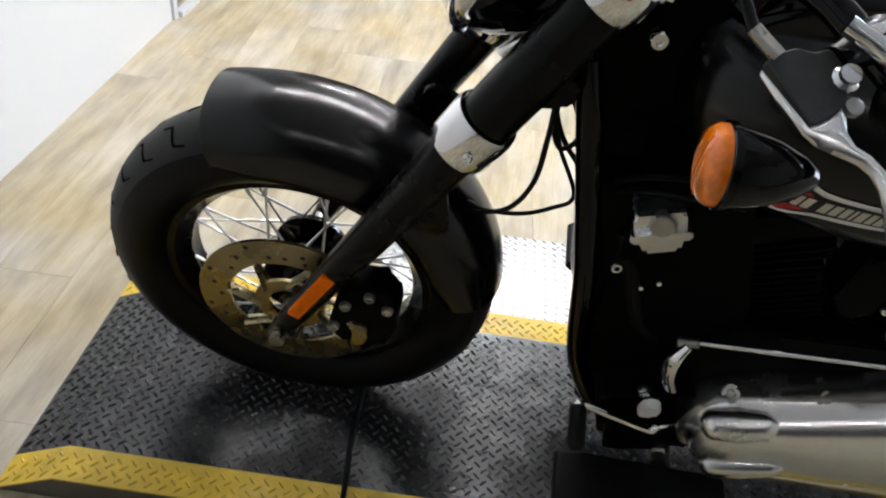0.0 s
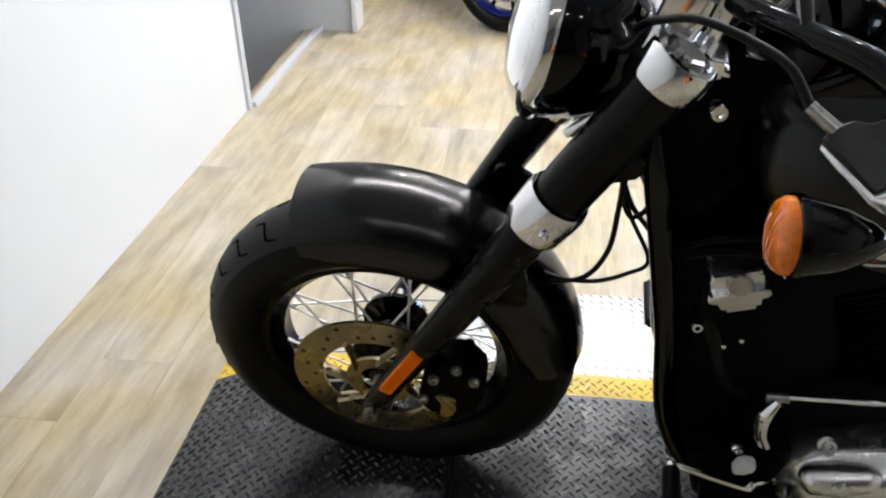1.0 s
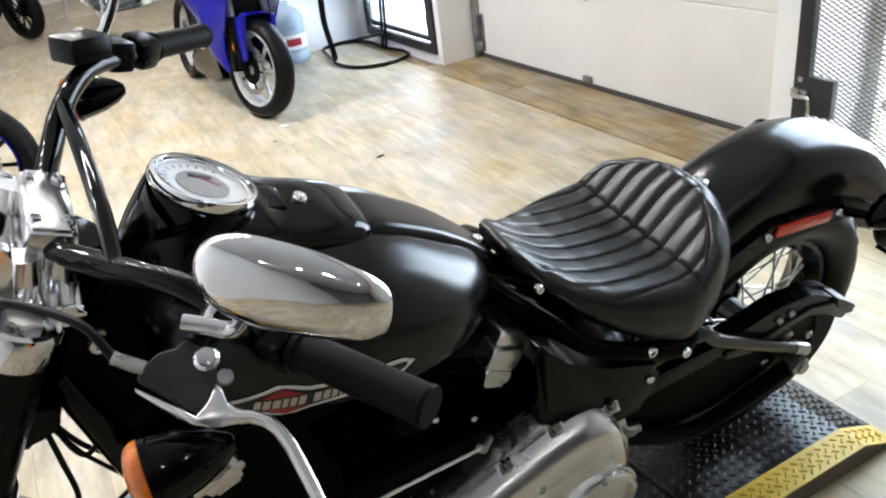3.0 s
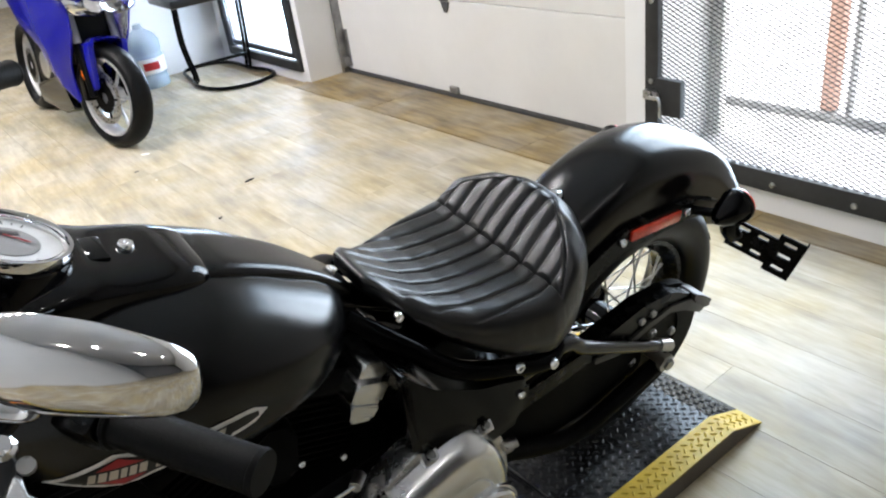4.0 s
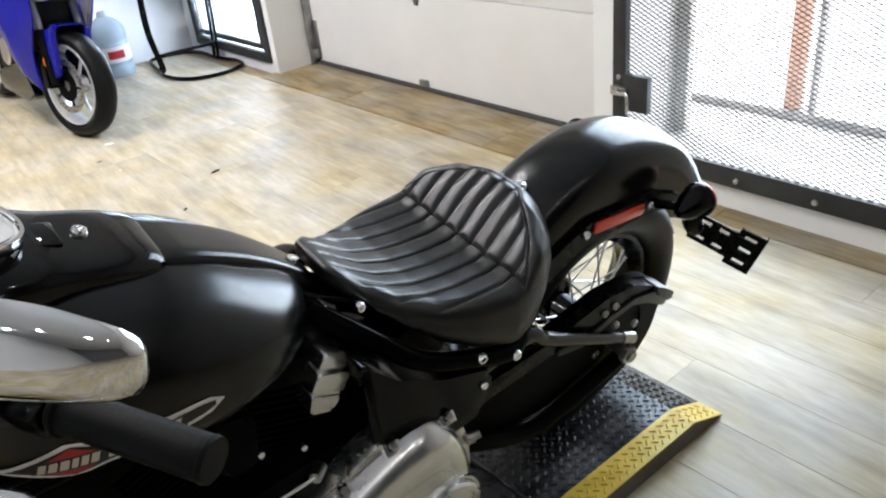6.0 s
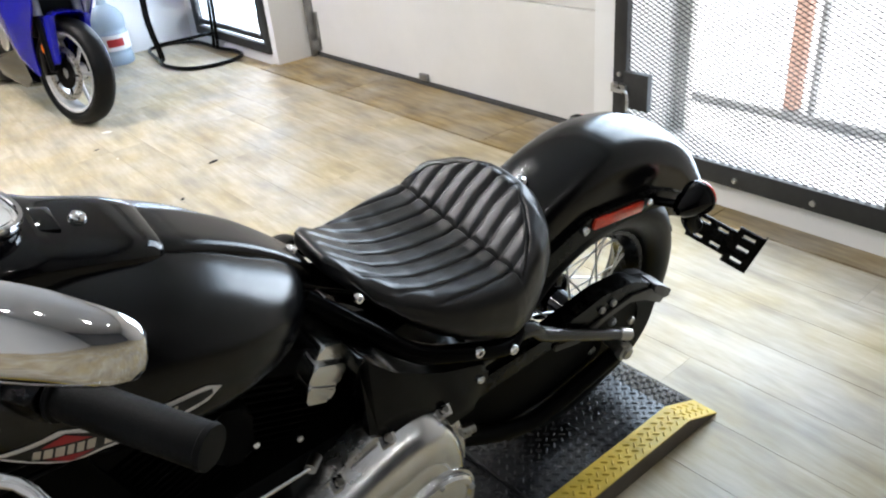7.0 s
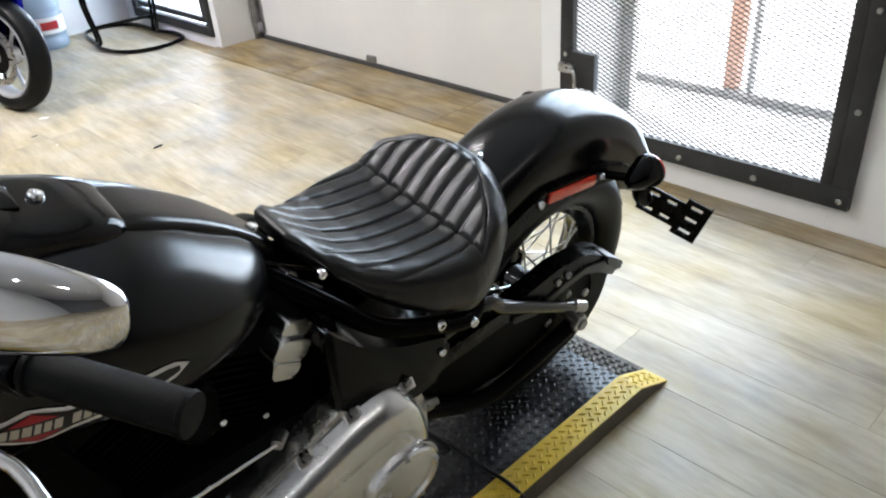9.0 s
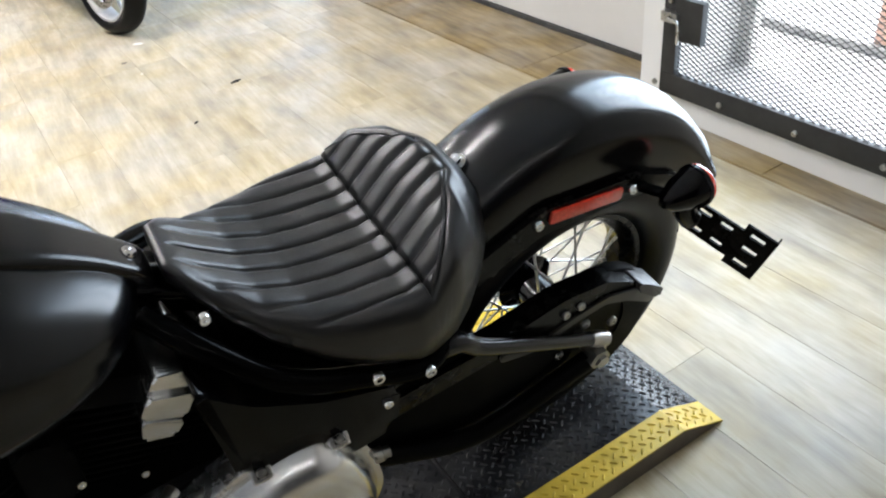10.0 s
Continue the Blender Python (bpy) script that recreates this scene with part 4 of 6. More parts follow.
def turn_signal(c, d, parent, lens, label):
    m = axis_matrix(c, d, (0, 0, 1))
    body = part("turn_signal", lathe([(0.0, -0.070), (0.008, -0.068), (0.018, -0.055), (0.027, -0.033), (0.032, -0.009), (0.033, 0.0)], m, 28), M_GLOSS, parent, label)
    glass = part("lens", lathe([(0.031, 0.0), (0.033, 0.004), (0.032, 0.011), (0.027, 0.017), (0.017, 0.020), (0.0, 0.021)], m, 28), lens, body)
    for k in range(-3, 4):
        half = math.sqrt(0.027 ** 2 - (k * 0.0068) ** 2)
        bow = [(-half, 0.0165), (-half * 0.5, 0.0200), (0.0, 0.0210), (half * 0.5, 0.0200), (half, 0.0165)]
        part("lens_rib", tube([m @ V(k * 0.0068, y, z - 0.0035 * (k / 3.0) ** 2) for y, z in bow], 0.0013, 6, 3), lens, glass)
    part("lens_bezel", ring([(0.0330, -0.003), (0.0348, -0.002), (0.0348, 0.004), (0.0328, 0.005)], m, 32), M_GLOSS, body)
    return body


turn_signal((0.485, -0.342, 0.947), (-1, -0.02, 0.0), handlebar, M_AMBER, "black bullet turn signal with an amber lens")
turn_signal((0.515, 0.375, 0.972), (-1, 0.06, 0.0), handlebar, M_AMBER, "black bullet turn signal with an amber lens")


def mirror(side):
    outline = rounded([(-0.088, 0.006), (-0.078, 0.034), (-0.045, 0.046), (0.015, 0.042), (0.07, 0.027), (0.090, 0.014), (0.094, -0.012), (0.088, -0.034), (0.06, -0.040), (0.02, -0.042), (-0.04, -0.044), (-0.078, -0.026)], 0.02)
    along, rise = V(0.82, 0.52 * side, -0.20).normalized(), V(0.12, 0.04 * side, 1.0)
    rise = (rise - along * rise.dot(along)).normalized()
    out_dir = along.cross(rise) if side < 0 else rise.cross(along)
    m = Matrix((along, out_dir * side, rise)).transposed().to_4x4()
    m.translation = (0.620, 0.378 * side, 1.121)
    rings = [[m @ V(x * k * 0.82, side * d, z * k * 0.86) for x, z in outline] for k, d in ((0.93, -0.004), (0.985, -0.003), (1.0, 0.001), (0.985, 0.006), (0.93, 0.011), (0.80, 0.017), (0.60, 0.022), (0.35, 0.025), (0.1, 0.026))]
    head = part("mirror", skin(bmesh.new(), rings), M_CHROME, handlebar, "teardrop chrome mirror")
    if side < 0:
        pts = [(0.544, -0.283, 1.043), (0.561, -0.291, 1.038), (0.580, -0.302, 1.034), (0.594, -0.315, 1.056), (0.600, -0.336, 1.088), (0.592, -0.350, 1.108)]
    else:
        pts = [(0.545, 0.345, 1.078), (0.555, 0.352, 1.066), (0.572, 0.354, 1.064), (0.590, 0.352, 1.088), (0.606, 0.346, 1.118)]
    part("mirror_stem", tube(pts, 0.0078, 12), M_CHROME, head, "bent chrome mirror arm")


mirror(-1)
mirror(1)

# fuel tank
TANK = [(0.500, 0.060, 0.80, 0.90), (0.520, 0.100, 0.765, 0.918), (0.56, 0.138, 0.725, 0.930), (0.62, 0.166, 0.70, 0.935), (0.70, 0.180, 0.688, 0.928), (0.78, 0.178, 0.68, 0.905),
        (0.85, 0.162, 0.683, 0.872), (0.905, 0.135, 0.695, 0.835), (0.945, 0.100, 0.712, 0.805), (0.968, 0.062, 0.73, 0.782), (0.978, 0.03, 0.742, 0.765)]


def loft(rows, power=2.6, seg=40, flat_bottom=1.0):
    rings = []
    for x, w, z0, z1 in rows:
        zc, h = z0 * 0.56 + z1 * 0.44, None
        loop = []
        for k in range(seg):
            a = 2 * math.pi * k / seg
            ca, sa = math.cos(a), math.sin(a)
            yy = w * math.copysign(abs(ca) ** (2 / power), ca)
            zz = (z1 - zc) * abs(sa) ** (2 / power) if sa > 0 else -(zc - z0) * abs(sa) ** (2 / (power * 1.35))
            loop.append(V(x, yy, zc + zz))
        rings.append(loop)
    return skin(bmesh.new(), rings)


def resample(rows, n):
    cols = list(zip(*rows))
    pts = spline([V(r[0], r[1], 0) for r in rows], n), spline([V(r[0], r[2], r[3]) for r in rows], n)
    return [(a.x, a.y, b.y, b.z) for a, b in zip(*pts)]


tank = part("fuel_tank", loft(resample(TANK, 4), 2.3), M_DENIM, bike, "matte black teardrop fuel tank")
CONSOLE = [(0.545, 0.072, 0.86, 0.925), (0.60, 0.078, 0.88, 0.962), (0.66, 0.076, 0.88, 0.962), (0.70, 0.070, 0.885, 0.945), (0.76, 0.064, 0.865, 0.925), (0.83, 0.054, 0.835, 0.893), (0.90, 0.042, 0.80, 0.850), (0.95, 0.032, 0.765, 0.810), (0.992, 0.026, 0.735, 0.768), (1.002, 0.018, 0.735, 0.755)]
M_CONSOLE = material("semi_gloss_black", (0.0015, 0.0015, 0.002), 0.09, 0.0, spec=0.4)
console = part("tank_console", loft(resample([(x, w + 0.009, z0, z1 + 0.004) for x, w, z0, z1 in CONSOLE[:5]] + [(0.795, 0.060, 0.855, 0.912), (0.806, 0.040, 0.86, 0.895)], 4), 4.2), M_CONSOLE, bike, "gloss black console along the tank top")
part("console_strip", loft(resample([(0.78, 0.056, 0.86, 0.912), (0.83, 0.054, 0.835, 0.893)] + [(x, w + 0.004, z0, z1 + 0.002) for x, w, z0, z1 in CONSOLE[6:]], 4), 5.0), M_DENIM, console, "matte black strip running down to the seat")
GA = axis_matrix((0.619, 0, 0.997), (0.47, 0, 0.88)) @ Matrix.Scale(0.95, 4)
nacelle = part("gauge_housing", lathe([(0.082, -0.11), (0.078, -0.06), (0.069, -0.012), (0.066, -0.006)], GA, 48), M_GLOSS, bike, "gloss black gauge housing")
gauge = part("gauge_bezel", ring([(0.058, 0.003), (0.061, 0.008), (0.0655, 0.0085), (0.0675, 0.003), (0.0665, -0.004), (0.058, -0.004)], GA, 56), M_CHROME, bike, "chrome bezel round a single gauge")
part("dial_face", lathe([(0.0575, -0.004), (0.0575, -0.002), (0.0, -0.002)], GA, 48), M_DIAL, gauge, "grey speedometer face, paled for the reflection over it")
part("dial_centre", lathe([(0.033, -0.0019), (0.033, -0.0008), (0.0, -0.0008)], GA, 40), M_DIALC, gauge, "darker grey dial centre")
part("dial_window", box((0.010, 0.030, 0.0006), GA @ Matrix.Translation((0.019, 0.0, -0.0003)), 0.0002), M_BLACKP, gauge, "dark display window")
part("needle", box((0.030, 0.0022, 0.0008), GA @ pose(0.006, -0.010, 0.0006, 0, 0, 58), 0.0003), M_REDP, gauge, "red needle")
for k in range(19):
    a = radians(-30 + 13.3 * k)
    part("dial_mark", box((0.008 if k % 2 == 0 else 0.005, 0.0016, 0.0004), GA @ pose(0, 0, -0.0017, 0, 0, math.degrees(a)) @ Matrix.Translation((0.047, 0, 0))), M_BLACKP, gauge)
part("gauge_glass", lathe([(0.056, 0.004), (0.056, 0.006)], GA, 40), M_THIN, gauge).visible_shadow = False
for x, z in ((0.727, 0.944), (0.983, 0.781)):
    part("console_screw", bolt(axis_matrix((x, 0, z - 0.006), (0.4, 0, 0.9)), 0.010, 0.008), M_CHROME, console, "chrome console screw")

part("console_panel", box((0.024, 0.052, 0.008), pose(0.694, 0, 0.950, 0, 17, 0), 0.003), M_GLOSS, console, "small raised panel behind the gauge")

# solo seat: a dished top with pleats inside a plain rolled border
SX = [1.010, 1.03, 1.06, 1.10, 1.15, 1.20, 1.27, 1.292, 1.34, 1.375, 1.40, 1.42, 1.445]
SZ = [0.783, 0.770, 0.745, 0.716, 0.696, 0.687, 0.684, 0.690, 0.739, 0.763, 0.761, 0.750, 0.728]
SW = [0.040, 0.064, 0.092, 0.124, 0.152, 0.171, 0.182, 0.178, 0.161, 0.138, 0.116, 0.092, 0.056]
SB = [0.750, 0.730, 0.702, 0.662, 0.628, 0.603, 0.578, 0.572, 0.572, 0.582, 0.600, 0.622, 0.648]
RIM = [V(x, w, 0) for x, w in zip(*[list(c) for c in (np.linspace(1.01, 1.445, 900), np.interp(np.linspace(1.01, 1.445, 900), SX, SW))])]
RIM = [V(1.01, 0.001 * k, 0) for k in range(40)] + RIM + [V(1.445, 0.001 * k, 0) for k in range(60)]


RIM_X, RIM_Y = np.array([p.x for p in RIM]), np.array([p.y for p in RIM])


def edge_distance(x, ys):
    ys = np.abs(np.atleast_1d(ys))
    return np.sqrt(((RIM_X[None, :] - x) ** 2 + (RIM_Y[None, :] - ys[:, None]) ** 2).min(axis=1))


def border_at(x):
    return 0.007 + 0.045 * min(1, max(0, (x - 1.294) / 0.076)) + 0.012 * min(1, max(0, (1.06 - x) / 0.04))


def seat_z(x, ys):
    """Heights of the seat's top across its plan at x."""
    ys = np.atleast_1d(ys)
    w = float(np.interp(x, SX, SW))
    f = np.abs(ys) / w
    z = np.full(len(ys), float(np.interp(x, SX, SZ)))
    z += 0.005 * f * f * min(1, max(0, (x - 1.05) / 0.15)) * (1 if x < 1.33 else max(0, 1 - (x - 1.33) / 0.06)) - 0.022 * f * f * max(0, min(1, (x - 1.33) / 0.06))
    d = edge_distance(x, ys)
    roll = 0.040 * max(0.4, min(1, (x - 1.01) / 0.05)) + 0.022 * min(1, max(0, (x - 1.33) / 0.06))
    k = np.clip(1 - d / roll, 0, 1)
    z -= 0.036 * (roll / 0.04) * (1 - np.sqrt(np.maximum(0, 1 - k ** 2.4)))
    border = border_at(x)
    inside = np.clip((d - border) / 0.010, 0, 1)
    cell = ys / (0.12 * w + 0.88 * 0.178) / 0.80 * 4.0 + 0.10 * np.sin((x - 1.29) * 4.0) * np.sign(ys) * f * f
    u = np.abs((cell % 1.0) * 2 - 1)
    back = min(1, max(0, (x - 1.288) / 0.008))
    z += inside * ((1 - back) * 0.0062 * ((1 - u ** 6.0) - 0.70) + back * 0.0085 * ((1 - u ** 2.8) - 0.62))
    z -= 0.0065 * inside * math.exp(-((x - 1.292) / 0.0022) ** 2)
    z -= 0.003 * back * np.exp(-((d - border - 0.002) / 0.0028) ** 2)
    return z


seat_bm = bmesh.new()
rows = []
xs = [1.01, 1.0115, 1.014] + list(np.linspace(1.018, 1.285, 52)) + list(np.linspace(1.2865, 1.2975, 12)) + list(np.linspace(1.301, 1.435, 34)) + [1.439, 1.442, 1.444, 1.445]
fr = np.sin(np.linspace(-1, 1, 241) * math.pi / 2 * 0.75) / math.sin(math.pi / 2 * 0.75)
for x in xs:
    w = float(np.interp(x, SX, SW))
    zb = float(np.interp(x, SX, SB))
    top = [V(x, y, z) for y, z in zip(fr * w, seat_z(x, fr * w))]
    bulge = 0.006 if 1.03 < x < 1.43 else 0.0
    zt = top[0].z
    side_a = [V(x, -w * 0.955, zb), V(x, -w - bulge * 0.6, zb + 0.35 * (zt - zb)), V(x, -w - bulge, zb + 0.75 * (zt - zb))]
    rows.append(side_a + top + [V(p.x, -p.y, p.z) for p in side_a[::-1]])
skin(seat_bm, rows)
seat = part("solo_seat", seat_bm, M_LEATHER, bike, "black pleated leather solo seat", sharp=60)
for sd in (-1, 1):
    pts = []
    for x in np.linspace(1.30, 1.388, 24):
        lo, hi = 0.0, float(np.interp(x, SX, SW))
        for k in range(18):
            mid = (lo + hi) / 2
            lo, hi = (mid, hi) if edge_distance(x, mid)[0] > border_at(x) + 0.004 else (lo, mid)
        pts.append(V(x, sd * lo, float(seat_z(x, lo)[0]) + 0.0012))
    part("piping", tube(pts, 0.0026, 6, 2), M_LEATHER, seat)
part("seat_nut", lathe([(0.013, 0), (0.013, 0.006), (0.008, 0.010), (0.008, 0.016), (0.004, 0.018), (0.0, 0.018)], axis_matrix((1.436, 0, 0.722), (-0.5, 0, 0.86)), 16), M_CHROME, bike, "chrome seat mounting nut")

# rear fender, struts and lights
FCR = V(1.66, 0, 0.395)
RF_W = 0.089
rear_profile = [(-RF_W, -0.130), (-RF_W, -0.095), (-RF_W * 0.99, -0.062), (-RF_W * 0.96, -0.040), (-RF_W * 0.88, -0.022), (-RF_W * 0.70, -0.010), (-RF_W * 0.4, -0.003), (0, 0.0)]
rear_fender = part("rear_fender", fender(FCR, lambda t: float(np.interp(t, [0, 0.12, 0.3, 0.6, 1], [0.318, 0.337, 0.361, 0.387, 0.403])), RF_W, 0.1, 33, 142, 36, rear_profile, tail=lambda t: float(np.interp(t, [0, 0.05, 0.16], [0.40, 0.75, 1.0]))), M_DENIM, bike, "matte black bobbed rear fender")
for side in (-1, 1):
    strut = part("fender_strut", slab(rounded([(1.28, 0.555), (1.33, 0.585), (1.52, 0.672), (1.70, 0.662), (1.80, 0.62), (1.80, 0.60), (1.69, 0.62), (1.52, 0.622), (1.33, 0.54), (1.29, 0.53)], 0.015), (RF_W + 0.001) * side, (RF_W + 0.012) * side, 0.003), M_SATIN, bike, "black fender strut")
    part("reflector", slab(rounded([(1.528, 0.644), (1.664, 0.632), (1.666, 0.654), (1.530, 0.666)], 0.003), (RF_W + 0.0125) * side, (RF_W + 0.017) * side, 0.001), M_RED, strut, "red side reflector")
    for x, z in ((1.508, 0.650), (1.688, 0.640)):
        part("strut_bolt", bolt(axis_matrix((x, (RF_W + 0.012) * side, z), (0, side, 0)), 0.009, 0.007), M_CHROME, strut)
    turn_signal((1.760, 0.158 * side, 0.655), (1, -0.05 * side, 0.05), bike, M_RED, "black bullet rear signal with a red lens")
    part("signal_stem", tube([(1.70, 0.10 * side, 0.640), (1.715, 0.150 * side, 0.652)], 0.009, 10), M_SATIN, bike)

# side-mounted licence bracket
out = V(0.047, -0.128, -0.030).normalized()
face = out.cross(V(0.08, 0, 1)).normalized()
lic_m = Matrix((out, -face, out.cross(-face))).transposed().to_4x4()
lic_m.translation = V(1.834, -0.270, 0.550) - out * 0.070
lic_m = lic_m @ Matrix.Scale(0.91, 4)
lic = bmesh.new()


def slotted(x0, x1, z0, z1, xs, zs, w, h, bm):
    """A flat plate from x0 to x1 and z0 to z1 with real slots, each w by h, centred on xs and zs."""
    cuts = sorted([x0, x1] + [x - w / 2 for x in xs] + [x + w / 2 for x in xs])
    for a, b in zip(cuts, cuts[1:]):
        if any(a < x < b for x in xs):
            levels = sorted([z0, z1] + [z - h / 2 for z in zs] + [z + h / 2 for z in zs])
            for c, d in list(zip(levels, levels[1:]))[::2]:
                span((a, -0.0025, c), (b, 0.0025, d), 0.0, lic_m, bm)
        else:
            span((a, -0.0025, z0), (b, 0.0025, z1), 0.0, lic_m, bm)


slotted(-0.075, 0.018, -0.036, 0.031, (-0.050, -0.008), (-0.022, 0.018), 0.022, 0.008, lic)
slotted(0.018, 0.074, -0.050, 0.046, (0.046,), (-0.032, 0.0, 0.030), 0.026, 0.009, lic)
span((0.074, -0.0025, -0.050), (0.077, 0.016, 0.046), 0.0, lic_m, lic)
bracket = part("plate_bracket", lic, M_SATIN, bike, "black slotted licence plate bracket", smooth=False)
part("bracket_arm", tube([(1.745, -0.158, 0.640), (1.752, -0.158, 0.610), (1.770, -0.160, 0.585)], 0.018, 12), M_SATIN, bracket)

# frame and engine
for side in (-1, 1):
    part("downtube", tube([(0.40, 0.045 * side, 0.83), (0.422, 0.065 * side, 0.74), (0.464, 0.080 * side, 0.53), (0.510, 0.088 * side, 0.28), (0.61, 0.11 * side, 0.19), (0.9, 0.12 * side, 0.18), (1.2, 0.12 * side, 0.20)], 0.018, 14), M_GLOSS, bike, "gloss black frame tube")
    part("seat_rail", tube([(0.97, 0.06 * side, 0.735), (1.03, 0.125 * side, 0.690), (1.10, 0.155 * side, 0.628), (1.20, 0.163 * side, 0.578), (1.285, 0.160 * side, 0.540), (1.34, 0.13 * side, 0.543)], 0.0165, 12), M_COVER, bike)
    part("swingarm", tube([(1.20, 0.135 * side, 0.50), (1.33, 0.145 * side, 0.536), (1.378, 0.148 * side, 0.505), (1.43, 0.150 * side, 0.474), (1.655, 0.150 * side, 0.347)], [0.0165, 0.0165, 0.0145, 0.0135, 0.0125], 14), M_TUBE, bike, "black tubular swingarm")
    part("arm_collar", tube([(1.612, 0.150 * side, 0.3715), (1.652, 0.150 * side, 0.349)], 0.0142, 16), M_STEEL, bike, "bare steel collar on the swingarm")
    part("swingarm_lower", tube([(1.20, 0.135 * side, 0.33), (1.34, 0.143 * side, 0.262), (1.44, 0.145 * side, 0.252), (1.63, 0.145 * side, 0.300)], 0.018, 14), M_DARK, bike)
for x, z in ((1.205, 0.583), (1.283, 0.543)):
    part("rail_bolt", bolt(axis_matrix((x, -0.172, z), (0, -1, 0)), 0.010, 0.008), M_CHROME, bike)
part("backbone", tube([(0.46, 0, 0.90), (0.70, 0, 0.80), (0.98, 0, 0.72), (1.15, 0, 0.58), (1.2, 0, 0.30)], 0.03, 14), M_GLOSS, bike)
part("side_cover", slab(rounded([(0.985, 0.700), (1.043, 0.632), (1.13, 0.575), (1.240, 0.532), (1.232, 0.440), (1.157, 0.425), (1.003, 0.50)], 0.02), -0.168, 0.15, 0.014), M_PANEL, bike, "gloss black side cover under the seat")
part("cover_bolt", bolt(axis_matrix((1.219, -0.168, 0.507), (0, -1, 0)), 0.008, 0.006), M_CHROME, bike)
part("oil_cooler", slab(rounded([(0.448, 0.68), (0.52, 0.68), (0.57, 0.25), (0.508, 0.25)], 0.01), -0.082, 0.045, 0.004), M_DARK, bike, "black finned oil cooler")


def cylinder_bank(foot, d):
    """A finned air-cooled cylinder with its head and rocker box."""
    m = axis_matrix(foot, d, (1, 0, 0))
    barrel = part("cylinder", lathe([(0.058, 0), (0.058, 0.15)], m, 32), M_DARK, bike, "black finned engine cylinder")
    for k in range(11):
        part("fin", box((0.155, 0.165, 0.004), m @ Matrix.Translation((0, 0, 0.012 + 0.013 * k)), 0.0015, segs=1), M_DARK, barrel)
    head = part("cylinder_head", box((0.15, 0.17, 0.06), m @ Matrix.Translation((0, 0, 0.185)), 0.015), M_DARK, bike, "black cylinder head")
    for k in range(4):
        part("fin", box((0.165, 0.19, 0.005), m @ Matrix.Translation((0, 0, 0.165 + 0.014 * k)), 0.0015, segs=1), M_DARK, head)
    part("rocker_box", box((0.19, 0.19, 0.050), m @ Matrix.Translation((0, 0, 0.238)), 0.014), M_DARK, bike, "black rocker box")
    return barrel


cylinder_bank((0.745, 0.0, 0.43), (-0.38, 0, 0.92))
cylinder_bank((0.865, 0.0, 0.43), (0.38, 0, 0.92))
for x, z, lean in ((0.526, 0.666, -22), (0.956, 0.644, 22)):
    m = pose(x, -0.075, z, 0, lean, 0) @ Matrix.Diagonal((0.82, 1, 0.95, 1) if x < 0.7 else (0.72, 1, 1, 1))
    end = part("rocker_end", slab(rounded([(-0.040, -0.012), (0.036, -0.018), (0.042, 0.022), (-0.036, 0.022)], 0.008), -0.055, 0.055, 0.006, m), M_POLISH, bike, "faceted silver rocker casting")
    if x > 0.7:
        part("rocker_step", slab(rounded([(-0.032, 0.0225), (0.034, 0.0225), (0.028, 0.055), (-0.028, 0.050)], 0.008), -0.048, 0.048, 0.006, m), M_POLISH, end)
    if x < 0.7:
        part("rocker_boss", lathe([(0.017, -0.004), (0.017, 0.006), (0.014, 0.010), (0.0, 0.010)], axis_matrix(m @ V(0.004, -0.054, 0.006), (0, -1, 0.2)), 20), M_STEEL, end, "round machined boss")
        part("rocker_ledge", slab(rounded([(-0.046, -0.020), (0.044, -0.022), (0.046, -0.008), (-0.046, -0.006)], 0.004), -0.062, -0.045, 0.003, m), M_POLISH, end)
    part("rocker_foot", slab(rounded([(-0.030, -0.045), (0.024, -0.045), (0.034, -0.0185), (-0.038, -0.0125)], 0.006), -0.057, 0.045, 0.006, m), M_POLISH, end)
part("crankcase", slab(rounded([(0.62, 0.24), (1.20, 0.22), (1.22, 0.42), (1.0, 0.50), (0.70, 0.48), (0.60, 0.36)], 0.05), -0.12, 0.14, 0.02), M_DARK, bike, "black engine crankcase")
PRIM = [(0.655, 0.27), (0.665, 0.345), (0.70, 0.385), (0.80, 0.415), (0.90, 0.455), (1.00, 0.505), (1.06, 0.527), (1.126, 0.520), (1.166, 0.470), (1.194, 0.395), (1.206, 0.30), (1.18, 0.235), (1.11, 0.205), (0.95, 0.205), (0.72, 0.215)]
A_MID, B_MID = V(0.740, 0, 0.300), V(1.085, 0, 0.350)


def toward_mid(p, k, y):
    """p moved by the fraction k to the cover's middle line, at the depth y."""
    q = V(p[0], 0, p[1])
    ab = B_MID - A_MID
    t = min(1, max(0, (q - A_MID).dot(ab) / ab.dot(ab)))
    r = q.lerp(A_MID + ab * t, k)
    return V(r.x, y, r.z)


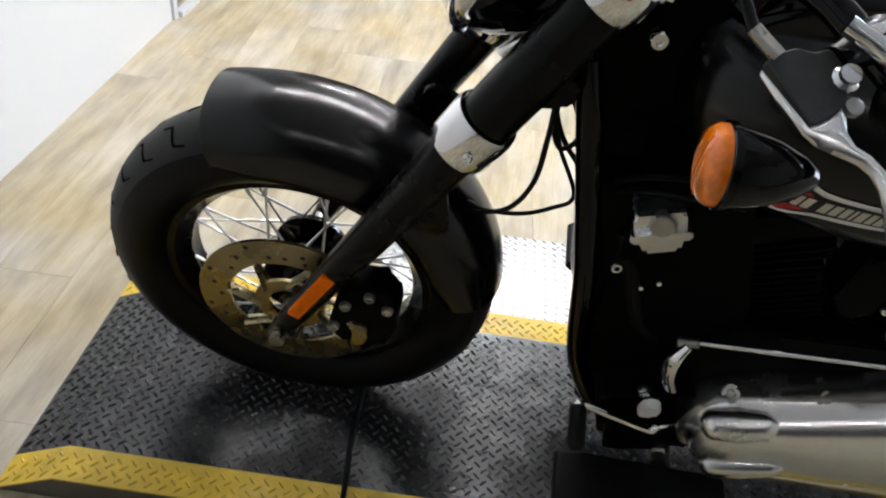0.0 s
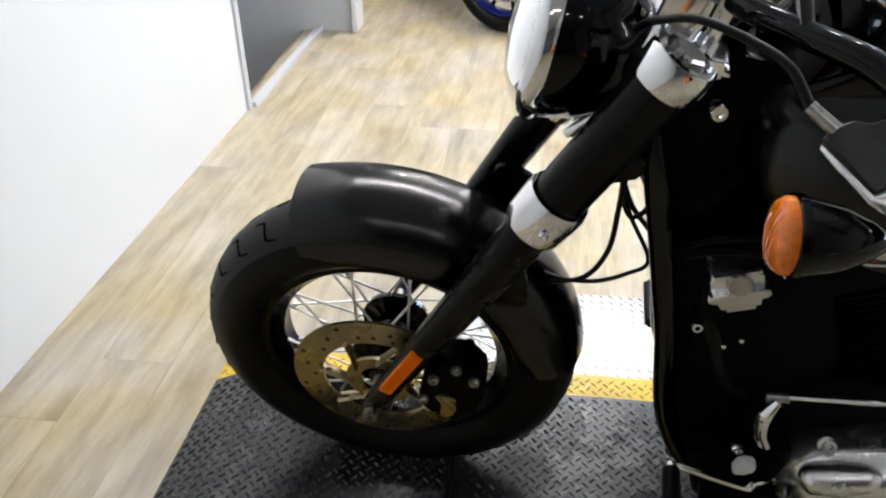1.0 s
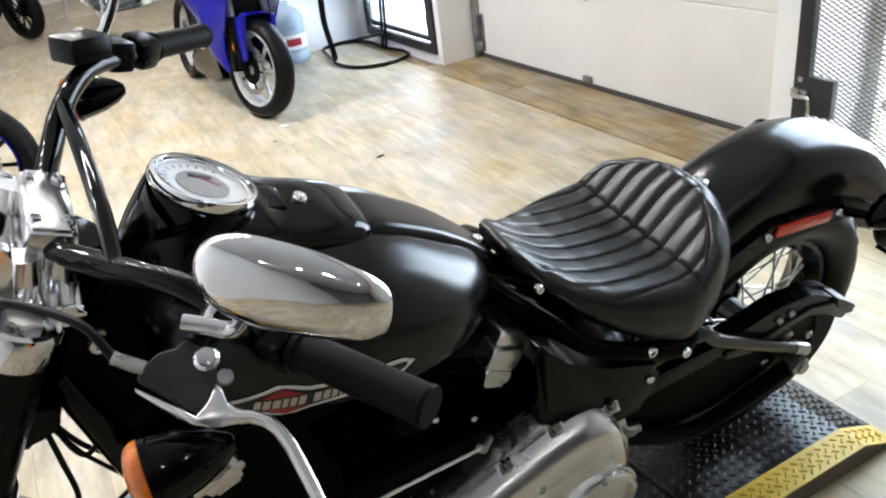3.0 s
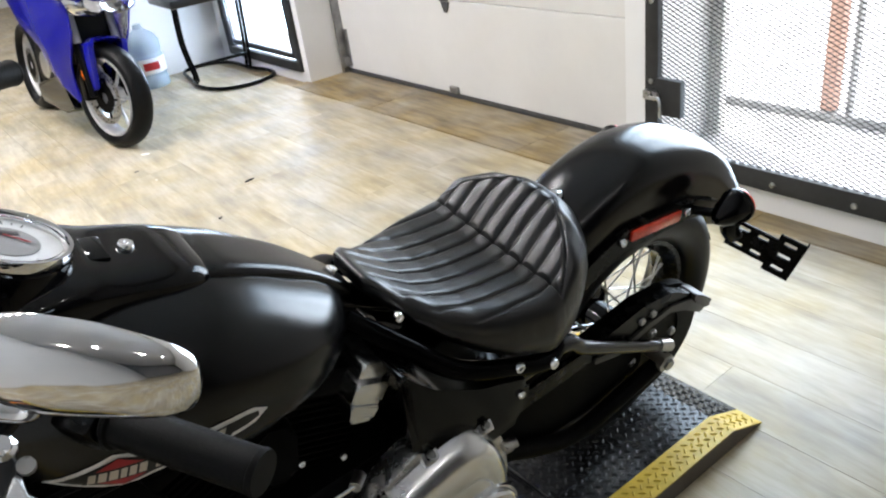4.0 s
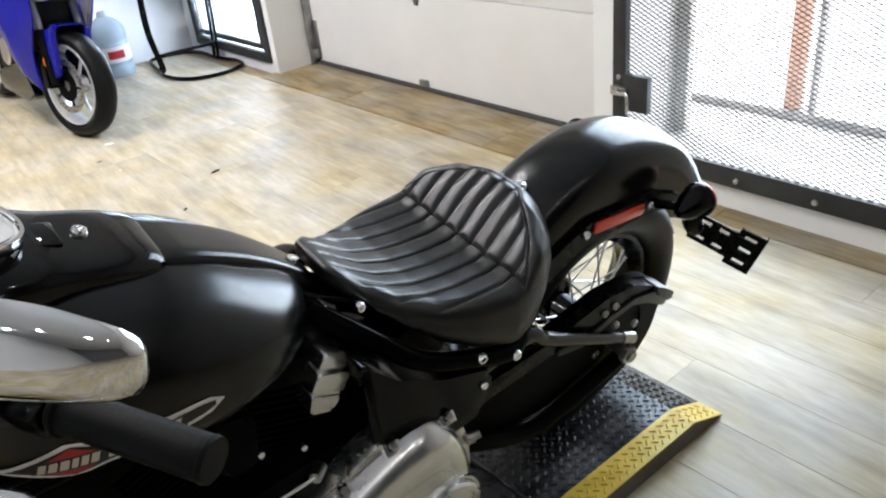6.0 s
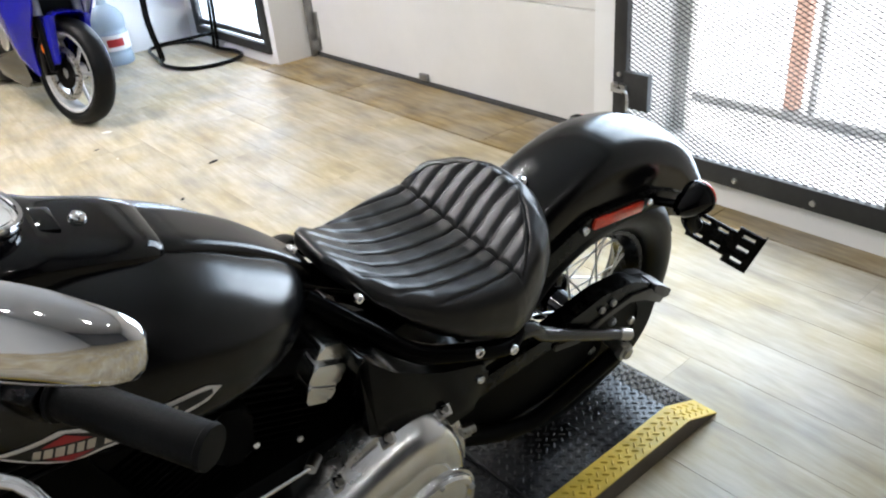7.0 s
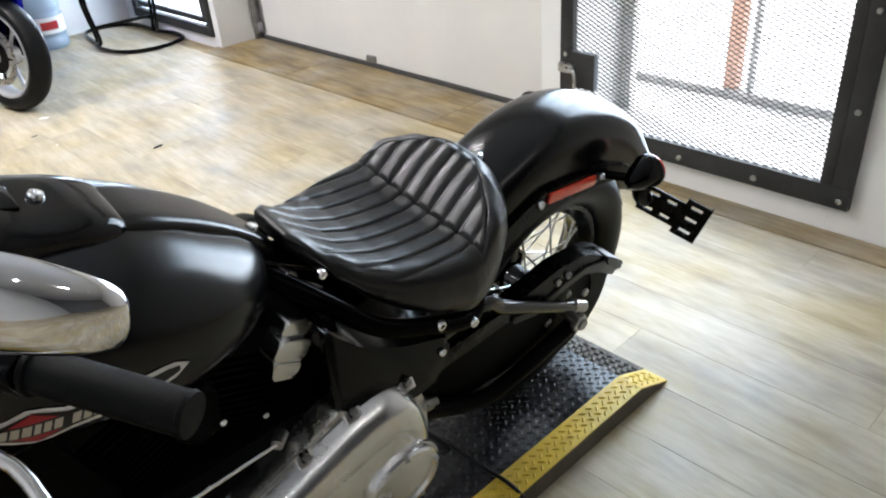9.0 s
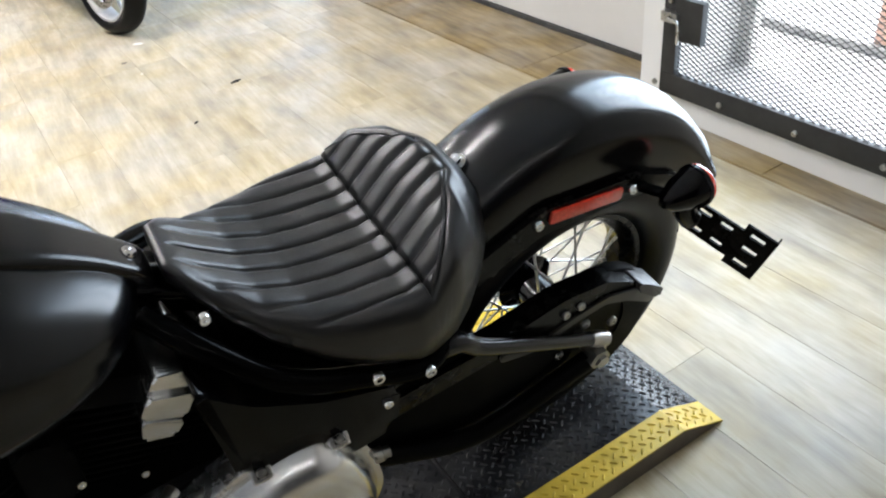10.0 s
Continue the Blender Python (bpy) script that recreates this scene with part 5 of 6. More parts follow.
outline = rounded(PRIM, 0.03, 6)
STEPS = [(0.03, -0.120), (0.0, -0.126), (0.0, -0.160), (0.012, -0.166), (0.10, -0.1665), (0.125, -0.163), (0.15, -0.166), (0.19, -0.186), (0.25, -0.200), (0.36, -0.209), (0.55, -0.214), (0.58, -0.2125), (0.61, -0.214), (0.8, -0.216), (0.98, -0.217)]
primary = part("primary_cover", skin(bmesh.new(), [[toward_mid(p, k, y) for p in outline] for k, y in STEPS]), M_POLISH, bike, "polished cast aluminium primary cover", sharp=30)
for x0, z0, x1, z1, r, y in ((0.690, 0.345, 0.765, 0.368, 0.027, -0.190), (0.715, 0.262, 0.800, 0.292, 0.023, -0.207)):
    part("cover_boss", tube([(x0 - 0.012, y, z0 - 0.004), (x0, y, z0), ((x0 + x1) / 2, y, (z0 + z1) / 2), (x1, y, z1), (x1 + 0.02, y + 0.006, z1 + 0.005)], [0.010, r * 0.85, r, r * 0.8, 0.008], 18, 6), M_POLISH, primary, "rounded cast boss")
DB = axis_matrix((1.098, -0.211, 0.300), (0, -1, 0))
part("derby_cover", lathe([(0.086, -0.004), (0.086, 0.004), (0.082, 0.0045), (0.081, 0.001), (0.080, 0.001), (0.080, 0.012), (0.076, 0.017), (0.068, 0.018), (0.064, 0.012), (0.03, 0.014), (0, 0.014)], DB, 56), M_POLISH, primary, "round polished derby cover")
for k in range(5):
    a = 2 * math.pi * k / 5 + 0.3
    part("derby_screw", bolt(DB @ Matrix.Translation((0.072 * math.cos(a), 0.072 * math.sin(a), 0.0176)), 0.005, 0.003), M_STEEL, primary)
for x, z in ((1.030, 0.494), (1.140, 0.484), (0.940, 0.456)):
    pocket = part("bolt_pocket", box((0.032, 0.030, 0.012), axis_matrix((x, -0.166, z), (0, -0.75, 0.66), (1, 0, 0)), 0.004), M_POLISH, primary)
    # dark square set proud of the pocket, painted shade of a recess
    part("pocket_shade", box((0.015, 0.015, 0.004), axis_matrix((x, -0.1712, z + 0.0046), (0, -0.75, 0.66), (1, 0, 0)), 0.001), M_DARK, pocket, "dark square with the recess's shade in its colour")
    part("cover_bolt", bolt(axis_matrix((x, -0.172, z + 0.005), (0, -0.75, 0.66)), 0.0070, 0.008), M_STEEL, pocket)
for x, z in ((0.832, 0.412), (0.712, 0.380), (0.69, 0.245), (0.95, 0.222)):
    part("cover_bolt", lathe([(0.014, -0.012), (0.014, 0.004), (0.009, 0.005), (0.009, 0.014), (0.004, 0.015), (0.004, 0.010), (0, 0.010)], axis_matrix((x, -0.155, z), (0, -0.6, 0.8)), 12), M_STEEL, primary)
part("cover_bolt", lathe([(0.012, 0), (0.012, 0.014), (0.009, 0.016), (0.009, 0.026), (0, 0.027)], axis_matrix((1.190, -0.165, 0.385), (1, -0.2, 0.1)), 12), M_STEEL, primary)
part("shift_rod", tube([(0.622, -0.145, 0.471), (0.660, -0.1455, 0.4745), (0.910, -0.150, 0.498)], 0.0036, 8), M_CHROME, bike, "chrome shift linkage rod")
part("rod_end", tube([(0.606, -0.146, 0.470), (0.636, -0.146, 0.4725)], 0.0075, 10), M_STEEL, bike)
part("shift_arm", tube([(0.618, -0.158, 0.478), (0.606, -0.166, 0.452), (0.608, -0.168, 0.418), (0.618, -0.170, 0.392)], [0.007, 0.012, 0.013, 0.014], 12, 6, flat=0.55), M_CHROME, bike, "curved chrome shift arm")
part("rod_end", tube([(0.905, -0.152, 0.498), (0.925, -0.135, 0.495)], 0.010, 10), M_STEEL, bike)
part("shift_pedal", tube([(0.492, -0.205, 0.362), (0.510, -0.200, 0.350), (0.608, -0.196, 0.308), (0.622, -0.190, 0.313), (0.660, -0.165, 0.285)], 0.0055, 8), M_CHROME, bike, "chrome shift pedal arm")
part("toe_peg", lathe([(0.0, 0.0), (0.011, 0.0), (0.013, 0.004), (0.013, 0.056), (0.010, 0.062), (0.0, 0.062)], axis_matrix((0.494, -0.208, 0.358), (0, -1, -0.12)), 16), M_PLASTIC, bike, "black rubber toe peg")
part("pedal_bracket", slab(rounded([(0.588, 0.322), (0.614, 0.326), (0.620, 0.350), (0.596, 0.352)], 0.006), -0.185, -0.168, 0.004), M_WHITE, bike, "pale cast pedal bracket")
part("heel_plate", slab(rounded([(0.632, 0.250), (0.650, 0.255), (0.668, 0.205), (0.660, 0.185), (0.645, 0.19)], 0.008), -0.196, -0.186, 0.003), M_STEEL, bike, "bare steel bracket of the footboard")
part("engine_skirt", slab(rounded([(0.53, 0.30), (0.70, 0.36), (0.72, 0.20), (0.56, 0.185)], 0.02), -0.150, 0.12, 0.01), M_DARK, bike, "black lower engine cover")
for side in (-1, 1):
    part("floorboard", slab(rounded([(0.488, 0.190), (0.76, 0.19), (0.76, 0.213), (0.488, 0.213)], 0.01), 0.20 * side, 0.31 * side, 0.006), M_PLASTIC, bike, "black rubber rider footboard")
part("kickstand", tube([(0.66, -0.14, 0.20), (0.72, -0.30, 0.085), (0.725, -0.36, 0.062)], [0.014, 0.012, 0.016], 10), M_SATIN, bike, "black side stand resting on the platform")

# belt drive
# added black sheet, stands for the shaded gap between the swingarm tubes
part("swingarm_shade_fill", slab(rounded([(1.20, 0.49), (1.33, 0.515), (1.43, 0.43), (1.60, 0.345), (1.60, 0.305), (1.44, 0.262), (1.33, 0.270), (1.20, 0.32)], 0.02), -0.128, -0.112, 0.004), M_DARK, bike, "black sheet added for the shade between the swingarm tubes")
part("belt_guard", slab(rounded([(1.22, 0.455), (1.43, 0.470), (1.554, 0.497), (1.640, 0.490), (1.70, 0.458), (1.762, 0.412), (1.748, 0.388), (1.690, 0.428), (1.640, 0.448), (1.58, 0.438), (1.50, 0.415), (1.43, 0.432), (1.22, 0.41)], 0.012), -0.140, -0.100, 0.008), M_SATIN, bike, "black belt guard with a flared tip")
part("guard_lip", slab(rounded([(1.430, 0.424), (1.500, 0.408), (1.580, 0.431), (1.640, 0.441), (1.690, 0.421), (1.750, 0.382), (1.770, 0.406), (1.700, 0.444), (1.640, 0.457), (1.578, 0.447), (1.500, 0.423), (1.430, 0.440)], 0.004), -0.1455, -0.1405, 0.002), M_LIP, bike, "dusty grey edge of the belt guard")
part("guard_tip", slab(rounded([(1.706, 0.458), (1.730, 0.444), (1.768, 0.416), (1.776, 0.400), (1.764, 0.390), (1.738, 0.412), (1.712, 0.432)], 0.008), -0.150, -0.100, 0.005), M_LIP, bike, "scuffed flared guard tip")
for k in range(5):
    a = 2 * math.pi * k / 5 + 0.5
    part("pulley_bolt", bolt(axis_matrix(RC + V(0.062 * math.cos(a), -0.126, 0.062 * math.sin(a)), (0, -1, 0)), 0.010, 0.007), M_STEEL, bike)
for x, z in ((1.475, 0.448), (1.555, 0.462), (1.585, 0.466)):
    part("guard_bolt", bolt(axis_matrix((x, -0.141, z), (0, -1, 0)), 0.008, 0.006), M_STEEL, bike)
part("rear_pulley", ring([(0.10, -0.010), (0.157, -0.010), (0.157, 0.010), (0.10, 0.010)], wheel_axis(RC + V(0, -0.101, 0)), 64), M_DARK, bike, "black rear belt pulley")
part("pulley_web", lathe([(0.03, 0), (0.10, -0.004), (0.10, 0.004), (0.03, 0.006)], wheel_axis(RC + V(0, -0.103, 0)), 40), M_DARK, bike)
part("rear_axle", tube([(1.63, -0.165, 0.324), (1.63, 0.165, 0.324)], 0.013, 16), M_STEEL, bike)
part("axle_nut", lathe([(0.022, 0), (0.022, 0.012), (0.014, 0.014), (0.014, 0.02), (0.0, 0.02)], axis_matrix((1.63, -0.158, 0.324), (0, -1, 0)), 6), M_STEEL, bike)
part("shock_spring", tube([V(1.27 + 0.0 * k, -0.02 + 0.032 * math.cos(k * 0.7), 0.36 + 0.0035 * k) + V(0.032 * math.sin(k * 0.7), 0, 0) for k in range(60)], 0.005, 6, 2), M_SATIN, bike)


# ---- more of the cruiser: emblem, hoses, small castings ----
from mathutils.bvhtree import BVHTree

TANK_TREE = BVHTree.FromPolygons([q.co for q in tank.data.vertices], [p.vertices for p in tank.data.polygons])


def tank_side(x, z):
    """How far out the flank of the tank stands at x and z."""
    hit = TANK_TREE.ray_cast(V(x, -1, z), V(0, 1, 0))[0]
    return -hit.y if hit else 0.1


EM_A, EM_B = V(0.553, 0, 0.782), V(0.795, 0, 0.777)


def emblem_piece(name, top, bottom, s0, s1, mat, lift, label="", n=14, side=-1, slant=0.06):
    """A printed shape on the tank's flank between two edges, each a height over the emblem's axis by its length."""
    bm = bmesh.new()
    rows = []
    for k in range(n + 1):
        t = s0 + (s1 - s0) * k / n
        c = EM_A.lerp(EM_B, t)
        row = []
        for j in range(4):
            h = bottom(t) + (top(t) - bottom(t)) * j / 3
            q = c + V(slant, 0, 1.0) * h
            row.append(V(q.x, side * (tank_side(q.x, q.z) + lift), q.z))
        rows.append(row)
    skin(bm, rows, closed=False, caps=False)
    return part(name, bm, mat, tank, label)


def lens_edge(t):
    if t < 0.30:
        return 0.031 * max(0.0, t / 0.30)
    if t < 0.44:
        return 0.031 - 0.013 * (t - 0.30) / 0.14
    body = 0.018 - 0.006 * (t - 0.44) / 0.56
    return body * math.sqrt(max(0.0, 1 - max(0, (t - 0.86) / 0.14) ** 2))


for sd in (-1, 1):
    emblem_piece("emblem", lambda t: lens_edge(t) + 0.0005, lambda t: -lens_edge(t) - 0.0005, 0.0, 1.0, M_WHITE, 0.0016, "cream-edged tank emblem", side=sd)
    emblem_piece("emblem_field", lambda t: max(0.0004, lens_edge(t) - 0.0055), lambda t: -max(0.0004, lens_edge(t) - 0.0055), 0.05, 0.95, M_BLACKP, 0.0022, side=sd)
    emblem_piece("emblem_red", lambda t: 0.024 * (1 - abs(t - 0.30) / 0.17), lambda t: 0.0095, 0.20, 0.40, M_REDP, 0.0028, "red upper half of a diamond", 8, side=sd)
    emblem_piece("emblem_red", lambda t: -0.0095, lambda t: -0.024 * (1 - abs(t - 0.30) / 0.17), 0.20, 0.40, M_REDP, 0.0028, "red lower half of a diamond", 8, side=sd)
    emblem_piece("emblem_band", lambda t: 0.0098, lambda t: -0.0098, 0.14, 0.80, M_BLACKP, 0.0030, side=sd)
    a = 0.165
    for k, wide in enumerate((0.030, 0.034, 0.036, 0.026, 0.030, 0.034, 0.018, 0.036, 0.034, 0.030, 0.014, 0.036, 0.028, 0.036, 0.034)):
        if k != 6:
            emblem_piece("emblem_bar", lambda t: 0.0074, lambda t: -0.0074, a, a + wide, M_GREYP, 0.0036, n=1, side=sd, slant=0.32)
        a += wide + 0.0105

# brake hose, wiring and cables round the steering head
part("brake_hose", tube([(0.372, -0.085, 0.812), (0.372, -0.088, 0.74), (0.368, -0.080, 0.66), (0.345, -0.062, 0.59), (0.305, -0.035, 0.545), (0.27, -0.02, 0.53)], 0.0036, 8), M_PLASTIC, bike, "black front brake hose")
part("wire", tube([(0.370, -0.06, 0.78), (0.39, -0.06, 0.71), (0.425, -0.06, 0.63), (0.40, -0.06, 0.60), (0.36, -0.065, 0.585), (0.315, -0.045, 0.562), (0.28, -0.02, 0.55)], 0.003, 8), M_PLASTIC, bike, "thin black sensor wire")
part("wire", tube([(0.38, -0.05, 0.80), (0.378, -0.055, 0.74), (0.392, -0.06, 0.705), (0.412, -0.06, 0.73), (0.405, -0.05, 0.80)], 0.0036, 8), M_PLASTIC, bike)
part("wire", tube([(0.36, -0.04, 0.80), (0.39, -0.05, 0.72), (0.43, -0.055, 0.66), (0.455, -0.07, 0.58)], 0.0036, 8), M_PLASTIC, bike)
part("wire", tube([(0.46, -0.11, 0.71), (0.50, -0.11, 0.725), (0.56, -0.115, 0.735), (0.62, -0.11, 0.72)], 0.004, 8), M_PLASTIC, bike)
part("wire", tube([(0.46, -0.11, 0.69), (0.50, -0.112, 0.705), (0.56, -0.118, 0.71), (0.62, -0.11, 0.70)], 0.004, 8), M_PLASTIC, bike)
part("oil_filter", lathe([(0.0, 0), (0.036, 0.0), (0.038, 0.01), (0.038, 0.085), (0.030, 0.095), (0, 0.097)], axis_matrix((0.61, 0.0, 0.31), (-1, 0, 0.25)), 24), M_GLOSS, bike, "black oil filter")
part("voltage_regulator", slab(rounded([(0.515, 0.20), (0.58, 0.18), (0.58, 0.28), (0.52, 0.30)], 0.01), -0.09, 0.05, 0.005), M_DARK, bike)
for x, y, z, r in ((0.458, -0.092, 0.895, 0.011), (0.535, -0.125, 0.545, 0.004), (0.555, -0.125, 0.560, 0.004), (0.60, -0.14, 0.33, 0.012), (0.502, -0.094, 0.546, 0.009), (1.03, -0.100, 0.735, 0.008), (0.84, -0.125, 0.58, 0.006), (0.905, -0.125, 0.545, 0.006)):
    part("frame_bolt", bolt(axis_matrix((x, y, z), (0.1, -1, 0.2)), r, r * 0.9), M_CHROME, bike)
part("tank_bolt", tube([(0.992, -0.05, 0.725), (0.993, -0.078, 0.728)], [0.010, 0.013], 10), M_CHROME, bike, "chrome tank mounting bolt")
part("intake_cover", slab(rounded([(0.78, 0.55), (0.84, 0.53), (0.85, 0.64), (0.79, 0.66)], 0.02), -0.11, -0.05, 0.012), M_DARK, bike)
part("engine_front", slab(rounded([(0.50, 0.70), (0.62, 0.74), (0.70, 0.50), (0.66, 0.24), (0.54, 0.22), (0.50, 0.40)], 0.03), -0.10, 0.10, 0.02), M_DARK, bike, "black front of the engine with its covers")
part("heel_guard", slab(rounded([(0.55, 0.28), (0.66, 0.30), (0.655, 0.25), (0.56, 0.22)], 0.01), -0.19, -0.175, 0.003), M_DARK, bike)
part("cooler_hose", tube([(0.50, -0.08, 0.60), (0.53, -0.10, 0.52), (0.56, -0.10, 0.44), (0.60, -0.09, 0.40)], 0.011, 10), M_PLASTIC, bike)
for k in range(12):
    z = 0.32 + k * 0.026
    part("cooler_fin", box((0.034, 0.12, 0.004), pose(0.452 + 0.058 * (0.68 - z) / 0.41 + 0.008, -0.02, z, 0, 0, 0)), M_DARK, bike)
part("pipe_front", tube([(0.60, 0.07, 0.62), (0.545, 0.14, 0.55), (0.555, 0.19, 0.40), (0.66, 0.21, 0.28), (0.9, 0.22, 0.25), (1.3, 0.23, 0.25), (1.75, 0.24, 0.27)], [0.022, 0.022, 0.023, 0.024, 0.035, 0.042, 0.042], 14), M_GLOSS, bike, "black exhaust pipe on the far side")
part("shock_top", lathe([(0.03, 0), (0.034, 0.01), (0.034, 0.02), (0.02, 0.025)], axis_matrix((1.40, -0.045, 0.395), (0.3, -0.4, 0.85)), 20), M_CHROME, bike, "chrome shock collar")

# cords lying across the platform
for x, pts in ((0.19, [(0.172, 0.10, 0.068), (0.183, 0.02, 0.067), (0.186, -0.08, 0.067), (0.199, -0.19, 0.067), (0.204, -0.27, 0.050), (0.206, -0.31, 0.006)]),
               (1.42, [(1.405, 0.12, 0.068), (1.414, 0.03, 0.067), (1.420, -0.09, 0.067), (1.428, -0.165, 0.067), (1.432, -0.21, 0.050), (1.436, -0.26, 0.006)])):
    cord = thing("tie_down_cord", Matrix(), "thin black cord lying across the tread plate", "cord", "tie-down cords")
    part("strand", tube(pts, 0.005, 8), M_PLASTIC, cord)


# ---- stair wall fittings ----
STAIR = ROOM @ Matrix.Translation((0, 2.86, 0))
box_thing = thing("wall_intercom", STAIR, "grey wall-mounted control box with a dark display", "control box")
part("case", span((-1.03, -0.03, 0.60), (-0.88, 0.0, 0.69), 0.006), material("grey_case", (0.42, 0.41, 0.40), 0.5, vary=0.15, scale=20), box_thing)
part("display", span((-1.02, -0.033, 0.655), (-0.945, -0.0301, 0.68), 0.001), M_BLACKP, box_thing)
outlet = thing("wall_outlet", STAIR, "dark outlet with a black adapter plugged in", "outlet")
part("faceplate", span((-0.945, -0.012, 0.35), (-0.90, 0.0, 0.42), 0.003), M_PLASTIC, outlet)
part("adapter", span((-0.915, -0.05, 0.28), (-0.865, -0.0125, 0.385), 0.006), M_PLASTIC, outlet, "black power adapter")
blank = thing("blank_cover_plate", STAIR, "beige square cover plate on the stair wall", "cover plate")
part("plate", span((-0.765, -0.008, 0.31), (-0.675, 0.0, 0.425), 0.003), material("beige_plate", (0.62, 0.52, 0.40), 0.5, vary=0.1, scale=12), blank)
lead = thing("yellow_cable", STAIR, "thin yellow-green cable hanging on the stair wall", "cable")
part("strand", tube([(-0.885, -0.055, 0.350), (-0.86, -0.05, 0.325), (-0.80, -0.02, 0.318), (-0.71, -0.012, 0.40), (-0.672, -0.008, 0.52), (-0.672, -0.008, 0.66), (-0.69, -0.008, 1.0), (-0.69, -0.008, 1.6)], 0.0045, 8), material("yellow_green_jacket", (0.50, 0.55, 0.06), 0.4), lead)
board = thing("wooden_board", Matrix(), "pale wooden board standing behind the stair wall", "board")
part("panel", box((0.10, 0.30, 0.56), pose(-1.10, 4.02, 0.28, 0, 0, 0), 0.004), M_WOOD, board)


# ---- the other motorcycles ----
def cast_wheel(parent, c, r, half_w, colour, spokes, axis=(0, 1, 0), disc_side=-1, disc_r=0.15, inner=None):
    """A sport wheel: cast rim with spokes, tyre, drilled disc."""
    m = axis_matrix(c, axis, (0, 0, 1))
    rim_r = 0.215
    wheel = part("wheel", ring([(rim_r - 0.005, -0.050), (rim_r + 0.006, -0.051), (rim_r + 0.006, 0.051), (rim_r - 0.005, 0.050), (rim_r - 0.009, 0.042), (rim_r - 0.022, 0.014), (rim_r - 0.022, -0.014), (rim_r - 0.009, -0.042)], m, 48), colour, parent)
    mid, dep = (r + rim_r) / 2, (r - rim_r) / 2
    prof = []
    for k in range(17):
        a = math.pi * (k / 16 - 0.5) * 1.6
        prof.append((mid + dep * math.cos(a), half_w * math.sin(a)))
    part("tyre", ring(prof, m, 64), M_RUBBER, wheel, "black sport tyre")
    part("hub", lathe([(0.03, -0.05), (0.045, -0.045), (0.045, 0.045), (0.03, 0.05)], m, 24), inner or colour, wheel)
    for k in range(spokes):
        a = 2 * math.pi * k / spokes
        pts = [m @ V(q * math.cos(a), q * math.sin(a), 0.0) for q in (0.035, 0.11, rim_r - 0.018)]
        part("wheel_spoke", tube(pts, [0.012, 0.009, 0.012], 8, 3), inner or colour, wheel)
    dm = m @ Matrix.Translation((0, 0, disc_side * 0.062))
    disc = part("brake_disc", ring([(disc_r - 0.035, -0.002), (disc_r, -0.002), (disc_r, 0.002), (disc_r - 0.035, 0.002)], dm, 48), M_STEEL, wheel, "drilled steel brake disc")
    part("disc_carrier", ring([(0.03, -0.003), (0.085, -0.003), (0.085, 0.003), (0.03, 0.003)], dm, 32), M_DARK, wheel)
    holes = bmesh.new()
    for k in range(36):
        a = 2 * math.pi * k / 36
        q = (disc_r - 0.026, disc_r - 0.016, disc_r - 0.008)[k % 3]
        lathe([(0.0055, -0.0028), (0.0055, 0.0028)], dm @ Matrix.Translation((q * math.cos(a), q * math.sin(a), 0)), 8, holes)
    tagged(part("drill_hole", holes, M_BLACKP, wheel), kind="stuff")
    for k in range(5):
        a = 2 * math.pi * k / 5
        part("disc_arm", tube([dm @ V(0.08 * math.cos(a), 0.08 * math.sin(a), 0), dm @ V((disc_r - 0.03) * math.cos(a), (disc_r - 0.03) * math.sin(a), 0)], 0.006, 6), M_DARK, wheel)
    return wheel


def sport_fork(parent, y, r, rake, top, lower, upper):
    for sd in (-1, 1):
        p, q = V(0, y * sd, r), V((top - r) * rake, y * sd, top)
        part("fork_lower", tube([p, p.lerp(q, 0.5)], [0.022, 0.026], 14), lower, parent)
        part("fork_tube", tube([p.lerp(q, 0.46), q], 0.0225, 14), upper, parent)


def small_signal(parent, c):
    g = bmesh.new()
    bmesh.ops.create_uvsphere(g, u_segments=14, v_segments=8, radius=0.026, matrix=Matrix.Translation(c) @ Matrix.Diagonal((1.0, 1.5, 0.8, 1)))
    part("turn_signal", g, M_AMBER_REF, parent, "orange turn signal")


def place(front, rear_dir):
    """A matrix with x along rear_dir from the front wheel's contact point."""
    x = V(rear_dir[0], rear_dir[1], 0).normalized()
    m = Matrix((x, V(-x.y, x.x, 0), V(0, 0, 1))).transposed().to_4x4()
    m.translation = (front[0], front[1], 0)
    return m


# black naked motorcycle with blue wheels
naked = thing("naked_motorcycle", place((-0.035, 2.955), (-0.60, 0.80)) @ pose(0, 0, 0, 9, 0, 0), "black naked motorcycle with blue wheels and bronze headers", "motorcycle")
TURNED = (-0.546, 0.838, 0)
cast_wheel(naked, (0, 0, 0.302), 0.302, 0.06, M_BLUEW, 10, TURNED, 1, 0.149, M_SATIN)
cast_wheel(naked, (1.36, 0, 0.302), 0.302, 0.088, M_BLUEW, 10, (0, 1, 0), 1, 0.12)
sport_fork(naked, 0.105, 0.302, 0.40, 0.84, M_SATIN, M_SILVER)
part("front_fender", fender(V(0, 0, 0.302), 0.325, 0.07, 0.05, 18, 118, 16), M_PLASTIC, naked, "black plastic front fender")
g = bmesh.new()
bmesh.ops.create_uvsphere(g, u_segments=14, v_segments=8, radius=0.028, matrix=Matrix.Translation((0.09, 0.140, 0.48)) @ Matrix.Diagonal((1.0, 0.35, 1.0, 1)))
part("reflector", g, M_AMBER_REF, naked, "round orange fork reflector")
